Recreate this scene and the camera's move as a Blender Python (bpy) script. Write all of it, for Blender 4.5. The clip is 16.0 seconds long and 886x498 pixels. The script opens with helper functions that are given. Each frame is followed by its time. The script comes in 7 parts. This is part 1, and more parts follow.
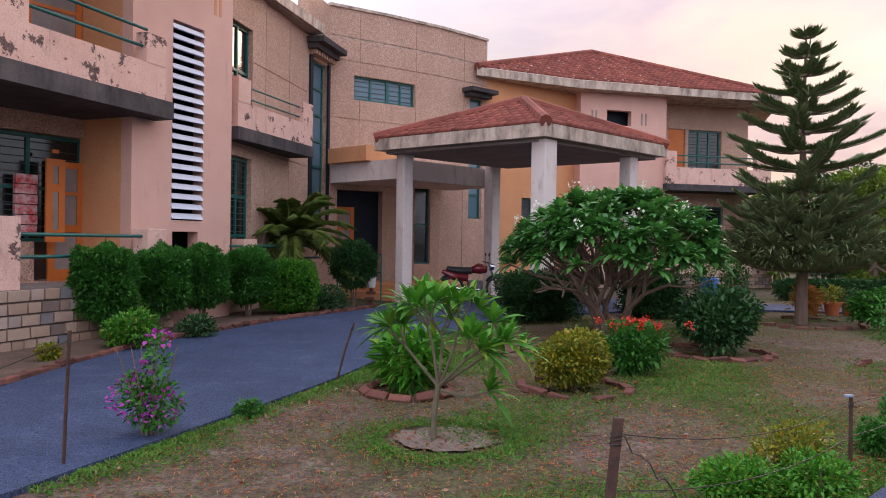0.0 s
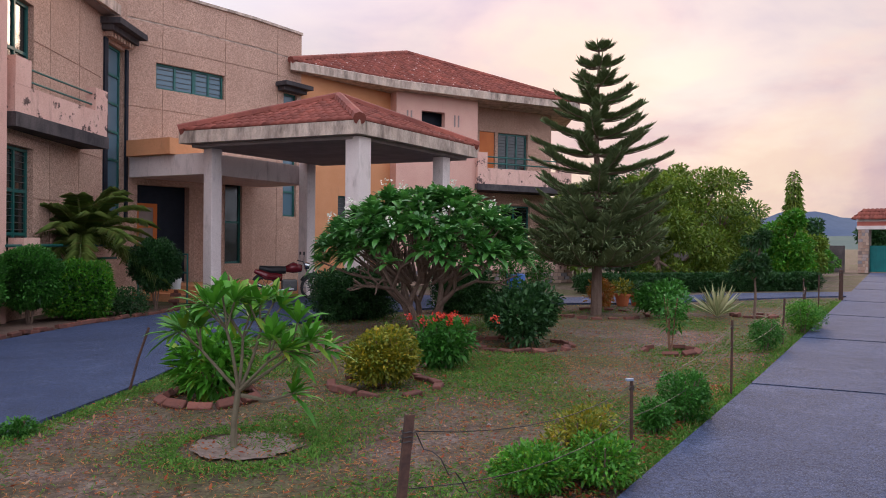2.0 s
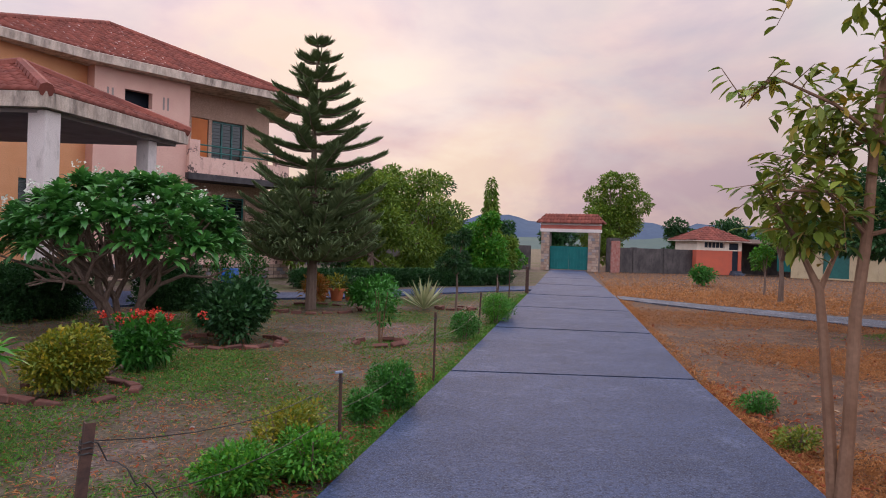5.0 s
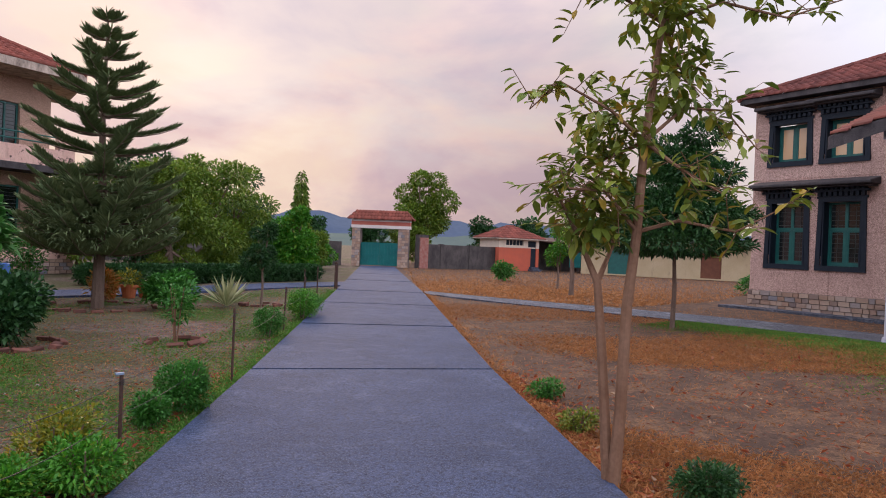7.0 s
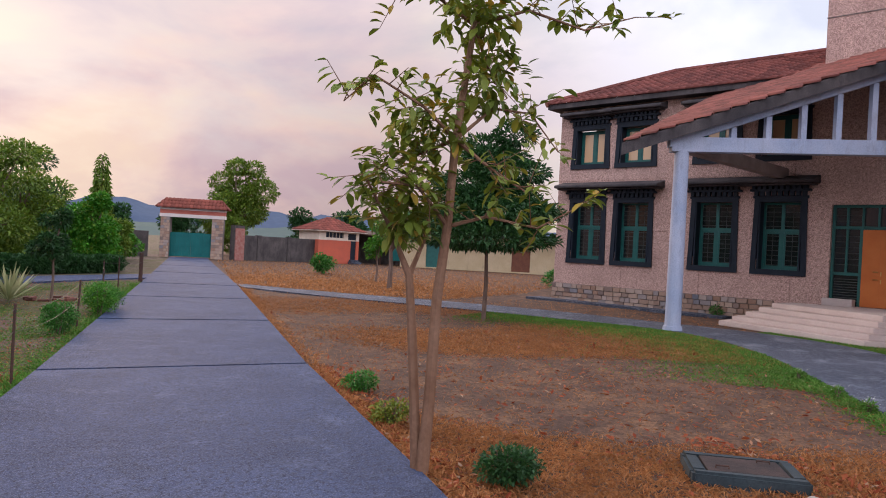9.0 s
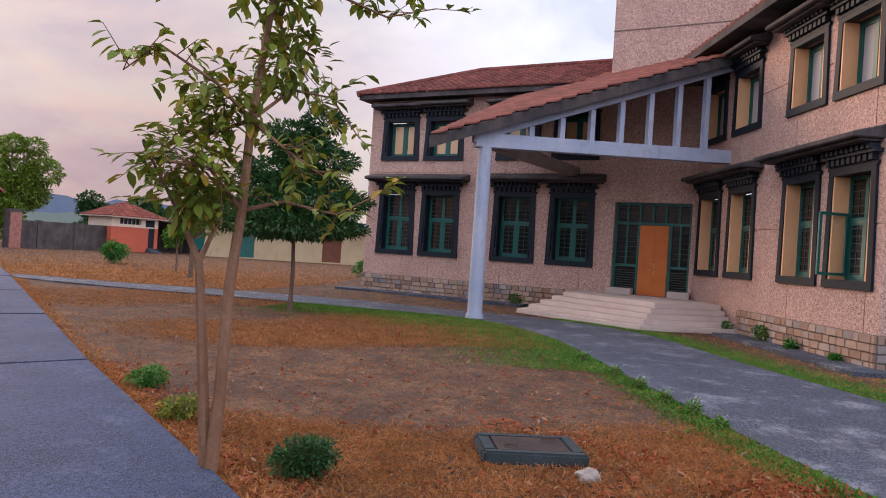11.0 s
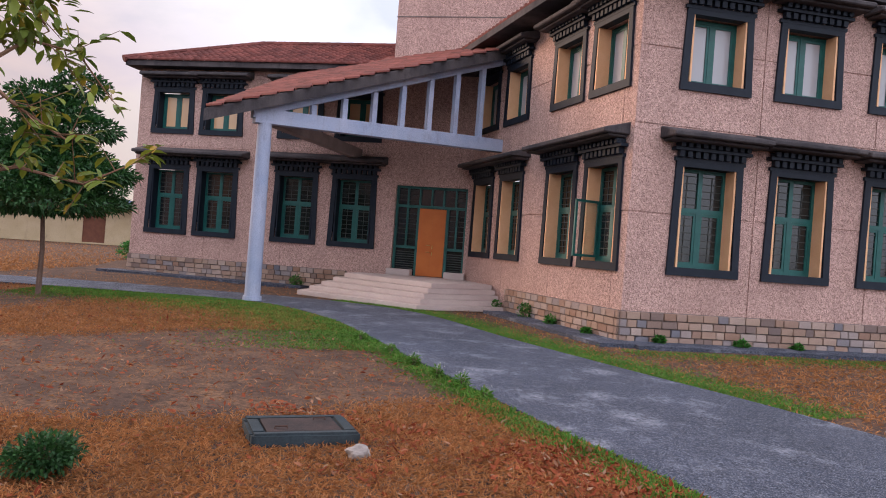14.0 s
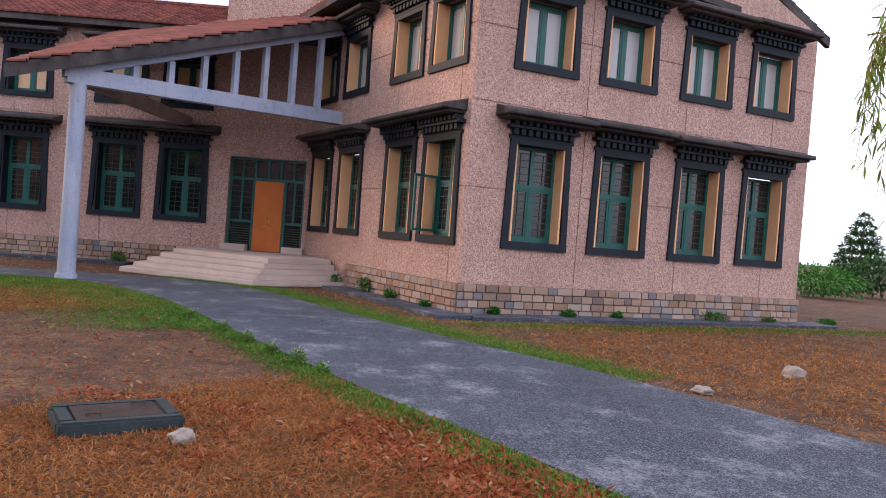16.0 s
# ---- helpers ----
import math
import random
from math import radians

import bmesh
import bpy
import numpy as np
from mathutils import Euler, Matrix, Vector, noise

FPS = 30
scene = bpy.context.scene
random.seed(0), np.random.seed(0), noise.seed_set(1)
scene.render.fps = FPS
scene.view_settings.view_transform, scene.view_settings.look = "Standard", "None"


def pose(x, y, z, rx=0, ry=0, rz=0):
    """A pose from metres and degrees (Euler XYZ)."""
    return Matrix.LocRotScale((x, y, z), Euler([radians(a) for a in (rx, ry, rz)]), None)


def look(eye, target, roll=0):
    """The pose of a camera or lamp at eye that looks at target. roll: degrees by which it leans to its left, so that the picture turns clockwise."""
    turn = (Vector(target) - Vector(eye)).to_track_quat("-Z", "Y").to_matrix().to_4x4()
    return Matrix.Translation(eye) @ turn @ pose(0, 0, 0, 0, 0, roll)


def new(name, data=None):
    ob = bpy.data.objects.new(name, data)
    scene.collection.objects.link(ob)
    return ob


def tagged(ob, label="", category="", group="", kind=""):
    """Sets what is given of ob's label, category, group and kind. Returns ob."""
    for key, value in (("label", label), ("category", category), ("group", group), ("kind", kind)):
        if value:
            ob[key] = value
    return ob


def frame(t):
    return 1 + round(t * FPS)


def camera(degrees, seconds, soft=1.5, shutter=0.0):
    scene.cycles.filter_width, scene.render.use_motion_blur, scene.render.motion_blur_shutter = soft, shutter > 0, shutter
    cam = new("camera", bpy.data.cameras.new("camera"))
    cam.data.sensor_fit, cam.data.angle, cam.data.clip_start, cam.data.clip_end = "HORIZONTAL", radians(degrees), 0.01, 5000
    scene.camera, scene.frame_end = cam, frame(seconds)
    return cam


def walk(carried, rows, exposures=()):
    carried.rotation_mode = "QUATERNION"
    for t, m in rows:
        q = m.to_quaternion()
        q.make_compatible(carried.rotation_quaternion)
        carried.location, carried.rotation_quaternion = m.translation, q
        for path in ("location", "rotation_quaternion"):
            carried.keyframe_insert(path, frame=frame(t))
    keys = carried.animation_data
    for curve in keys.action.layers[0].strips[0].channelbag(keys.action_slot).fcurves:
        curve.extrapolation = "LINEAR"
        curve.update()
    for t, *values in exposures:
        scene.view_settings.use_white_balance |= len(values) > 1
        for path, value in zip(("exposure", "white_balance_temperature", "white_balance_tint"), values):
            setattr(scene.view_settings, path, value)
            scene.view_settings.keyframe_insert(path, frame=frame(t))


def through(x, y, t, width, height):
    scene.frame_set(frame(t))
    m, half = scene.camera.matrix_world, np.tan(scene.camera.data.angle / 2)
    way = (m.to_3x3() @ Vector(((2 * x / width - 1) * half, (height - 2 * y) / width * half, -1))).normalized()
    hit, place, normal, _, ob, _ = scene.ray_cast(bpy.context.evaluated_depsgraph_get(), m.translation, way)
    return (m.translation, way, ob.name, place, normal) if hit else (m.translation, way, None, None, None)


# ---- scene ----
cam = camera(62.8, 16.0, soft=1.0)
ROWS = [
    (0.0, 0.0366, -0.3582, 1.5964, 0.05, -0.54, -0.87),
    (0.5, 0.0778, -0.3103, 1.5954, -3.01, -0.49, -0.71),
    (1.0, 0.1384, -0.2970, 1.5863, -5.48, -0.49, -0.64),
    (1.5, 0.1725, -0.2871, 1.5806, -9.07, -0.46, -0.53),
    (2.0, 0.1695, -0.2599, 1.5801, -14.07, -0.45, -0.61),
    (2.5, 0.1614, -0.2542, 1.5839, -18.09, -0.40, -0.76),
    (3.0, 0.1587, -0.2310, 1.5806, -22.22, -0.42, -1.01),
    (3.5, 0.1784, -0.2055, 1.5741, -26.05, -0.43, -1.22),
    (4.0, 0.1902, -0.2081, 1.5739, -29.40, -0.47, -1.42),
    (6.5, 0.3125, -0.2243, 1.5421, -47.04, -0.08, -2.24),
    (7.0, 0.3335, -0.2251, 1.5410, -50.90, -0.10, -2.34),
    (7.5, 0.3550, -0.2255, 1.5371, -54.51, -0.06, -2.52),
    (8.0, 0.3594, -0.2360, 1.5355, -57.94, -0.07, -2.79),
    (8.5, 0.3723, -0.2413, 1.5442, -61.74, -0.06, -2.92),
    (9.0, 0.3763, -0.2581, 1.5443, -65.00, 0.00, -3.09),
    (11.5, 0.5047, -0.3435, 1.5124, -83.62, 0.13, -3.65),
    (12.0, 0.5302, -0.3657, 1.5015, -87.37, 0.05, -3.56),
    (12.5, 0.5372, -0.3754, 1.4998, -90.87, -0.08, -3.86),
    (13.0, 0.5383, -0.3810, 1.4959, -93.37, -0.13, -4.01),
    (13.5, 0.5379, -0.3927, 1.4977, -95.16, -0.07, -4.19),
    (14.0, 0.5388, -0.4092, 1.4945, -96.67, -0.05, -4.28),
    (14.5, 0.5514, -0.4303, 1.4889, -97.91, -0.22, -4.11),
    (15.0, 0.5647, -0.4505, 1.4831, -100.36, -0.55, -3.89),
    (15.5, 0.5913, -0.4600, 1.4777, -104.17, -0.94, -4.02),
    (16.0, 0.6444, -0.4757, 1.4703, -109.18, -1.04, -4.40),
]
walk(cam, [(t, pose(x, y, z, 90 + pitch, roll, yaw)) for t, x, y, z, yaw, pitch, roll in ROWS],
     exposures=[(0.0, -0.08), (1.5, -0.14), (3.5, -0.28), (7.5, -0.22), (9.0, -0.18), (11.5, -0.2), (12.5, -0.15), (14.5, -0.08), (16.0, -0.14)])

# ---- sky and light ----
SUN_AZ, SUN_EL = 30.0, 16.0
world = bpy.data.worlds.new("dusk_sky")
scene.world = world
world.use_nodes = True
wn = world.node_tree
wn.nodes.clear()


def wnode(kind, **kw):
    n = wn.nodes.new(kind)
    for k, v in kw.items():
        n.inputs[k].default_value = v
    return n


w_out = wn.nodes.new("ShaderNodeOutputWorld")
w_mix = wn.nodes.new("ShaderNodeMixShader")
w_sky = wn.nodes.new("ShaderNodeTexSky")
w_sky.sky_type, w_sky.sun_disc = "NISHITA", False
w_sky.sun_elevation, w_sky.sun_rotation = radians(SUN_EL), radians(SUN_AZ)
w_sky.dust_density, w_sky.air_density = 0.3, 1.0
w_bg = wnode("ShaderNodeBackground", Strength=0.10)
wn.links.new(w_sky.outputs[0], w_bg.inputs["Color"])
w_co = wn.nodes.new("ShaderNodeTexCoord")
w_map = wnode("ShaderNodeMapping", Scale=(1.0, 1.0, 2.2))
wn.links.new(w_co.outputs["Generated"], w_map.inputs["Vector"])
w_n1 = wnode("ShaderNodeTexNoise", Scale=2.3, Detail=7.0, Roughness=0.55, Distortion=0.4)
w_n2 = wnode("ShaderNodeTexNoise", Scale=3.6, Detail=8.0, Roughness=0.52, Distortion=0.25)
wn.links.new(w_map.outputs[0], w_n1.inputs["Vector"])
wn.links.new(w_map.outputs[0], w_n2.inputs["Vector"])
# cloud colour: greyish mauve folds, pale pink bodies, warm cream where thin
w_ramp = wn.nodes.new("ShaderNodeValToRGB")
cr = w_ramp.color_ramp
cr.elements[0].position, cr.elements[0].color = 0.37, (0.70, 0.51, 0.56, 1)
cr.elements[1].position, cr.elements[1].color = 0.61, (0.98, 0.745, 0.61, 1)
cr.elements.new(0.5).color = (0.90, 0.655, 0.61, 1)
wn.links.new(w_n2.outputs[0], w_ramp.inputs[0])
# the deck brightens with height and towards the veiled sun
w_sep = wn.nodes.new("ShaderNodeSeparateXYZ")
wn.links.new(w_co.outputs["Generated"], w_sep.inputs[0])
w_h = wn.nodes.new("ShaderNodeMapRange")
for k, v in (("From Min", 0.0), ("From Max", 0.9), ("To Min", 0.74), ("To Max", 1.46)):
    w_h.inputs[k].default_value = v
wn.links.new(w_sep.outputs["Z"], w_h.inputs["Value"])
w_dot = wn.nodes.new("ShaderNodeVectorMath")
w_dot.operation = "DOT_PRODUCT"
w_dot.inputs[1].default_value = (math.sin(radians(SUN_AZ)) * math.cos(radians(SUN_EL)), math.cos(radians(SUN_AZ)) * math.cos(radians(SUN_EL)), math.sin(radians(SUN_EL)))
wn.links.new(w_co.outputs["Generated"], w_dot.inputs[0])
w_sunny = wn.nodes.new("ShaderNodeMapRange")
for k, v in (("From Min", 0.86), ("From Max", 1.0), ("To Min", 0.0), ("To Max", 0.34)):
    w_sunny.inputs[k].default_value = v
wn.links.new(w_dot.outputs["Value"], w_sunny.inputs["Value"])
w_add = wn.nodes.new("ShaderNodeMath")
w_add.operation = "ADD"
wn.links.new(w_h.outputs[0], w_add.inputs[0])
wn.links.new(w_sunny.outputs[0], w_add.inputs[1])
# away from the sunset the deck turns whiter and brighter
w_dot2 = wn.nodes.new("ShaderNodeVectorMath")
w_dot2.operation = "DOT_PRODUCT"
w_dot2.inputs[1].default_value = (math.sin(radians(215)), math.cos(radians(215)), 0.25)
wn.links.new(w_co.outputs["Generated"], w_dot2.inputs[0])
w_west = wn.nodes.new("ShaderNodeMapRange")
w_west.interpolation_type = "SMOOTHSTEP"
for k, v in (("From Min", -0.96), ("From Max", -0.50)):
    w_west.inputs[k].default_value = v
wn.links.new(w_dot2.outputs["Value"], w_west.inputs["Value"])
w_white = wn.nodes.new("ShaderNodeMix")
w_white.data_type = "RGBA"
wn.links.new(w_west.outputs[0], w_white.inputs[0])
wn.links.new(w_ramp.outputs[0], w_white.inputs[6])
w_white.inputs[7].default_value = (0.88, 0.89, 1.04, 1)
w_broad = wn.nodes.new("ShaderNodeMapRange")
w_broad.interpolation_type = "SMOOTHSTEP"
for k, v in (("From Min", -0.9), ("From Max", 0.5)):
    w_broad.inputs[k].default_value = v
wn.links.new(w_dot2.outputs["Value"], w_broad.inputs["Value"])
w_near = wn.nodes.new("ShaderNodeMath")
w_near.operation = "MULTIPLY_ADD"
w_near.inputs[1].default_value = 0.22
wn.links.new(w_west.outputs[0], w_near.inputs[0])
wn.links.new(w_add.outputs[0], w_near.inputs[2])
w_gain = wn.nodes.new("ShaderNodeMath")
w_gain.operation = "MULTIPLY_ADD"
w_gain.inputs[1].default_value = 0.95
wn.links.new(w_broad.outputs[0], w_gain.inputs[0])
wn.links.new(w_near.outputs[0], w_gain.inputs[2])
w_cl = wnode("ShaderNodeBackground", Strength=1.0)
wn.links.new(w_white.outputs[2], w_cl.inputs["Color"])
wn.links.new(w_gain.outputs[0], w_cl.inputs["Strength"])
w_cov = wn.nodes.new("ShaderNodeMapRange")
for k, v in (("From Min", 0.36), ("From Max", 0.52), ("To Min", 0.66), ("To Max", 1.0)):
    w_cov.inputs[k].default_value = v
wn.links.new(w_n1.outputs[0], w_cov.inputs["Value"])
wn.links.new(w_cov.outputs[0], w_mix.inputs["Fac"])
wn.links.new(w_bg.outputs[0], w_mix.inputs[1])
wn.links.new(w_cl.outputs[0], w_mix.inputs[2])
wn.links.new(w_mix.outputs[0], w_out.inputs[0])

sun_data = bpy.data.lights.new("sun", "SUN")
sun_data.energy, sun_data.angle, sun_data.color = 2.9, radians(24), (1.0, 0.70, 0.52)
sun = new("sun", sun_data)
sun.matrix_world = look((60 * math.sin(radians(SUN_AZ)), 60 * math.cos(radians(SUN_AZ)), 60 * math.tan(radians(SUN_EL))), (0, 0, 0))

# ---- materials ----
def mat(name, color, rough=0.8, metal=0.0, spec=0.3):
    m = bpy.data.materials.new(name)
    m.use_nodes = True
    b = m.node_tree.nodes["Principled BSDF"]
    b.inputs["Base Color"].default_value = (*color, 1)
    b.inputs["Roughness"].default_value = rough
    b.inputs["Metallic"].default_value = metal
    b.inputs["Specular IOR Level"].default_value = spec
    return m


def nodes(m):
    return m.node_tree, m.node_tree.nodes["Principled BSDF"]


def noise_tex(t, scale, detail=5.0, rough=0.6, stretch=(1, 1, 1), where="Object"):
    co = t.nodes.new("ShaderNodeTexCoord")
    mp = t.nodes.new("ShaderNodeMapping")
    mp.inputs["Scale"].default_value = stretch
    t.links.new(co.outputs[where], mp.inputs["Vector"])
    n = t.nodes.new("ShaderNodeTexNoise")
    n.inputs["Scale"].default_value, n.inputs["Detail"].default_value, n.inputs["Roughness"].default_value = scale, detail, rough
    t.links.new(mp.outputs[0], n.inputs["Vector"])
    return n.outputs[0]


def ramp(t, src, stops):
    r = t.nodes.new("ShaderNodeValToRGB")
    el = r.color_ramp.elements
    el[0].position, el[0].color = stops[0][0], (*stops[0][1], 1)
    el[1].position, el[1].color = stops[-1][0], (*stops[-1][1], 1)
    for p, c in stops[1:-1]:
        el.new(p).color = (*c, 1)
    t.links.new(src, r.inputs[0])
    return r.outputs[0]


def grey(t, src, lo, hi, a=0.0, b=1.0):
    r = t.nodes.new("ShaderNodeMapRange")
    for k, v in (("From Min", lo), ("From Max", hi), ("To Min", a), ("To Max", b)):
        r.inputs[k].default_value = v
    t.links.new(src, r.inputs["Value"])
    return r.outputs[0]


def blend(t, fac, a, b, mode="MIX"):
    m = t.nodes.new("ShaderNodeMix")
    m.data_type, m.blend_type = "RGBA", mode
    for sock, v in ((m.inputs[0], fac), (m.inputs[6], a), (m.inputs[7], b)):
        if isinstance(v, bpy.types.NodeSocket):
            t.links.new(v, sock)
        else:
            sock.default_value = v if isinstance(v, (int, float)) else (*v, 1)
    return m.outputs[2]


def bump(t, b, height, strength=0.4, dist=0.01):
    n = t.nodes.new("ShaderNodeBump")
    n.inputs["Strength"].default_value, n.inputs["Distance"].default_value = strength, dist
    t.links.new(height, n.inputs["Height"])
    t.links.new(n.outputs[0], b.inputs["Normal"])


def varied(name, c1, c2, scale=3.0, rough=0.8, fine=60.0, fine_amt=0.25, bump_s=0.3, bump_d=0.005, metal=0.0, spec=0.3, stretch=(1, 1, 1), rnd=0.0, island=False):
    """Two colours drifting at one scale, grain at another, with relief."""
    m = mat(name, c1, rough, metal, spec)
    t, b = nodes(m)
    col = ramp(t, noise_tex(t, scale, 4, 0.6, stretch), ((0.35, c1), (0.65, c2)))
    f = noise_tex(t, fine, 3, 0.6)
    col = blend(t, grey(t, f, 0.3, 0.7, 0, fine_amt), col, tuple(0.45 * v for v in c1))
    if rnd:
        if island:
            g = t.nodes.new("ShaderNodeNewGeometry").outputs["Random Per Island"]
        else:
            g = t.nodes.new("ShaderNodeObjectInfo").outputs["Random"]
        hsv = t.nodes.new("ShaderNodeHueSaturation")
        t.links.new(col, hsv.inputs["Color"])
        t.links.new(grey(t, g, 0, 1, 1 - rnd, 1 + rnd), hsv.inputs["Value"])
        col = hsv.outputs[0]
    t.links.new(col, b.inputs["Base Color"])
    bump(t, b, f, bump_s, bump_d)
    return m


def stained(name, c1, c2, stain, streak=0.5, scale=1.2, fine=50.0, amount=0.8, rough=0.85):
    """Painted render with weather stains of their own shape, running downwards."""
    m = mat(name, c1, rough)
    t, b = nodes(m)
    col = ramp(t, noise_tex(t, scale, 4), ((0.35, c1), (0.7, c2)))
    s1 = noise_tex(t, 2.2, 8, 0.7, (1.6, 1.6, 0.5))
    s2 = noise_tex(t, 9.0, 6, 0.7, (1, 1, 0.35))
    mul = t.nodes.new("ShaderNodeMath")
    mul.operation = "MULTIPLY"
    t.links.new(grey(t, s1, 0.62 - 0.22 * streak, 0.72, 0, 1), mul.inputs[0])
    t.links.new(grey(t, s2, 0.36 - 0.05 * (amount > 0.9), 0.56 - 0.05 * (amount > 0.9), 0.2, amount), mul.inputs[1])
    col = blend(t, mul.outputs[0], col, stain)
    f = noise_tex(t, fine, 4)
    col = blend(t, grey(t, f, 0.42, 0.68, 0, 0.45), col, tuple(0.5 * v for v in c1))
    t.links.new(col, b.inputs["Base Color"])
    bump(t, b, f, 0.35, 0.006)
    return m


def pebble(name, c1, c2, c3):
    """Pebble-dash: small chips of several tones, rough relief, faint rain streaks."""
    m = mat(name, c1, 0.9)
    t, b = nodes(m)
    co = t.nodes.new("ShaderNodeTexCoord")
    v = t.nodes.new("ShaderNodeTexVoronoi")
    v.inputs["Scale"].default_value = 62.0
    t.links.new(co.outputs["Object"], v.inputs["Vector"])
    sp = t.nodes.new("ShaderNodeSeparateColor")
    t.links.new(v.outputs["Color"], sp.inputs[0])
    col = ramp(t, sp.outputs[0], ((0.05, c3), (0.3, c1), (0.75, c2), (1.0, tuple(min(1, 1.12 * x) for x in c2))))
    big = noise_tex(t, 0.9, 5, 0.6, (1, 1, 0.45))
    col = blend(t, grey(t, big, 0.42, 0.7, 0, 0.4), col, tuple(0.62 * x for x in c1))
    mid = noise_tex(t, 14.0, 4, 0.6)
    col = blend(t, grey(t, mid, 0.42, 0.68, 0, 0.5), col, c3)
    t.links.new(col, b.inputs["Base Color"])
    bump(t, b, v.outputs["Distance"], 0.7, 0.02)
    return m


def leafy(name, c1, c2, rough=0.5, spec=0.35, through=0.25, old=None):
    """Leaves: each its own green, some light through the blade."""
    m = mat(name, c1, rough, 0, spec)
    t, b = nodes(m)
    g = t.nodes.new("ShaderNodeNewGeometry").outputs["Random Per Island"]
    stops = [(0.0, c1), (0.85, c2), (1.0, old or c2)]
    col = ramp(t, g, stops)
    n = noise_tex(t, 2.0, 3)
    col = blend(t, grey(t, n, 0.35, 0.65, 0, 0.45), col, tuple(0.5 * x for x in c1))
    t.links.new(col, b.inputs["Base Color"])
    tr = t.nodes.new("ShaderNodeBsdfTranslucent")
    t.links.new(col, tr.inputs["Color"])
    mx = t.nodes.new("ShaderNodeMixShader")
    mx.inputs[0].default_value = through
    t.links.new(b.outputs[0], mx.inputs[1])
    t.links.new(tr.outputs[0], mx.inputs[2])
    out = next(x for x in t.nodes if x.type == "OUTPUT_MATERIAL")
    t.links.new(mx.outputs[0], out.inputs["Surface"])
    return m


def glass_pane(name, tint):
    """Dusty dark window glass before an unlit room: it mirrors the sky at a glance."""
    m = mat(name, tint, 0.08, 0, 0.6)
    t, b = nodes(m)
    n = noise_tex(t, 3.0, 4)
    t.links.new(grey(t, n, 0.3, 0.7, 0.04, 0.22), b.inputs["Roughness"])
    return m


PEBBLE = pebble("pebble_dash", (0.53, 0.335, 0.285), (0.71, 0.48, 0.415), (0.24, 0.14, 0.12))
PEBBLE_A = pebble("pebble_dash_tan", (0.54, 0.335, 0.25), (0.66, 0.44, 0.345), (0.30, 0.185, 0.135))
PINK = stained("pink_paint", (0.66, 0.38, 0.31), (0.72, 0.44, 0.36), (0.16, 0.11, 0.1), 0.15, amount=0.5)


def peeling(name, c1, c2, under):
    """Old paint flaked off in hard-edged patches, with cracks and grime runs."""
    m = mat(name, c1, 0.9)
    t, b = nodes(m)
    col = ramp(t, noise_tex(t, 1.6, 5, 0.65), ((0.35, c1), (0.68, c2)))
    col = blend(t, grey(t, noise_tex(t, 3.0, 7, 0.7, (1.5, 1.5, 0.4)), 0.54, 0.72, 0, 0.55), col, tuple(0.42 * v for v in c1))
    flakes = noise_tex(t, 2.7, 12, 0.72)
    patch = grey(t, flakes, 0.565, 0.585)
    inner = ramp(t, noise_tex(t, 14, 6, 0.7), ((0.4, under), (0.62, tuple(2.6 * v for v in under))))
    col = blend(t, patch, col, inner)
    fine = noise_tex(t, 55, 4)
    col = blend(t, grey(t, fine, 0.44, 0.66, 0, 0.4), col, tuple(0.5 * v for v in c1))
    t.links.new(col, b.inputs["Base Color"])
    bump(t, b, flakes, 0.5, 0.03)
    return m


PINK_OLD = peeling("weathered_pink_paint", (0.66, 0.40, 0.33), (0.76, 0.50, 0.42), (0.055, 0.036, 0.034))
ORANGE_WALL = stained("orange_paint", (0.62, 0.28, 0.13), (0.68, 0.33, 0.17), (0.2, 0.11, 0.07), 0.2, amount=0.5)
BLACKENED = stained("blackened_concrete", (0.045, 0.04, 0.045), (0.12, 0.10, 0.10), (0.016, 0.015, 0.018), 0.9)
FASCIA = stained("stained_fascia", (0.56, 0.43, 0.35), (0.68, 0.55, 0.46), (0.05, 0.038, 0.034), 1.0, scale=4.0, amount=0.95)
WHITE_COL = stained("white_column_paint", (0.72, 0.61, 0.58), (0.78, 0.68, 0.65), (0.22, 0.16, 0.14), 0.45, amount=0.7)
BLUE_WHITE = stained("bluish_white_paint", (0.33, 0.39, 0.54), (0.45, 0.48, 0.60), (0.18, 0.16, 0.18), 0.4, amount=0.6)
LOUVRE = varied("white_louvre", (0.56, 0.58, 0.68), (0.64, 0.65, 0.72), 2, 0.6, 40, 0.1)
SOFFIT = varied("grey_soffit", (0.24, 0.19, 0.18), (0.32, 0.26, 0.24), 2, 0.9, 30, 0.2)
TILE = varied("clay_tile", (0.27, 0.075, 0.052), (0.19, 0.055, 0.043), 1.3, 0.85, 25, 0.5, 0.4, 0.008, rnd=0.25, island=True)
TILE_DARK = varied("old_clay_tile", (0.20, 0.06, 0.048), (0.13, 0.043, 0.038), 0.9, 0.9, 22, 0.5, 0.4, 0.008, rnd=0.3, island=True)
GREEN_FRAME = varied("teal_green_paint", (0.006, 0.085, 0.078), (0.010, 0.115, 0.10), 4, 0.45, 60, 0.15, 0.1, 0.002, spec=0.5)
# window surround paint; also the painted shade on sheets inside openings
DARK_FRAME_AND_SHADE = varied("blue_black_paint_and_shade", (0.005, 0.010, 0.020), (0.010, 0.016, 0.028), 5, 0.6, 60, 0.2, 0.15, 0.003)
CREAM = varied("cream_reveal_paint", (0.76, 0.42, 0.22), (0.82, 0.48, 0.27), 3, 0.75, 40, 0.12)
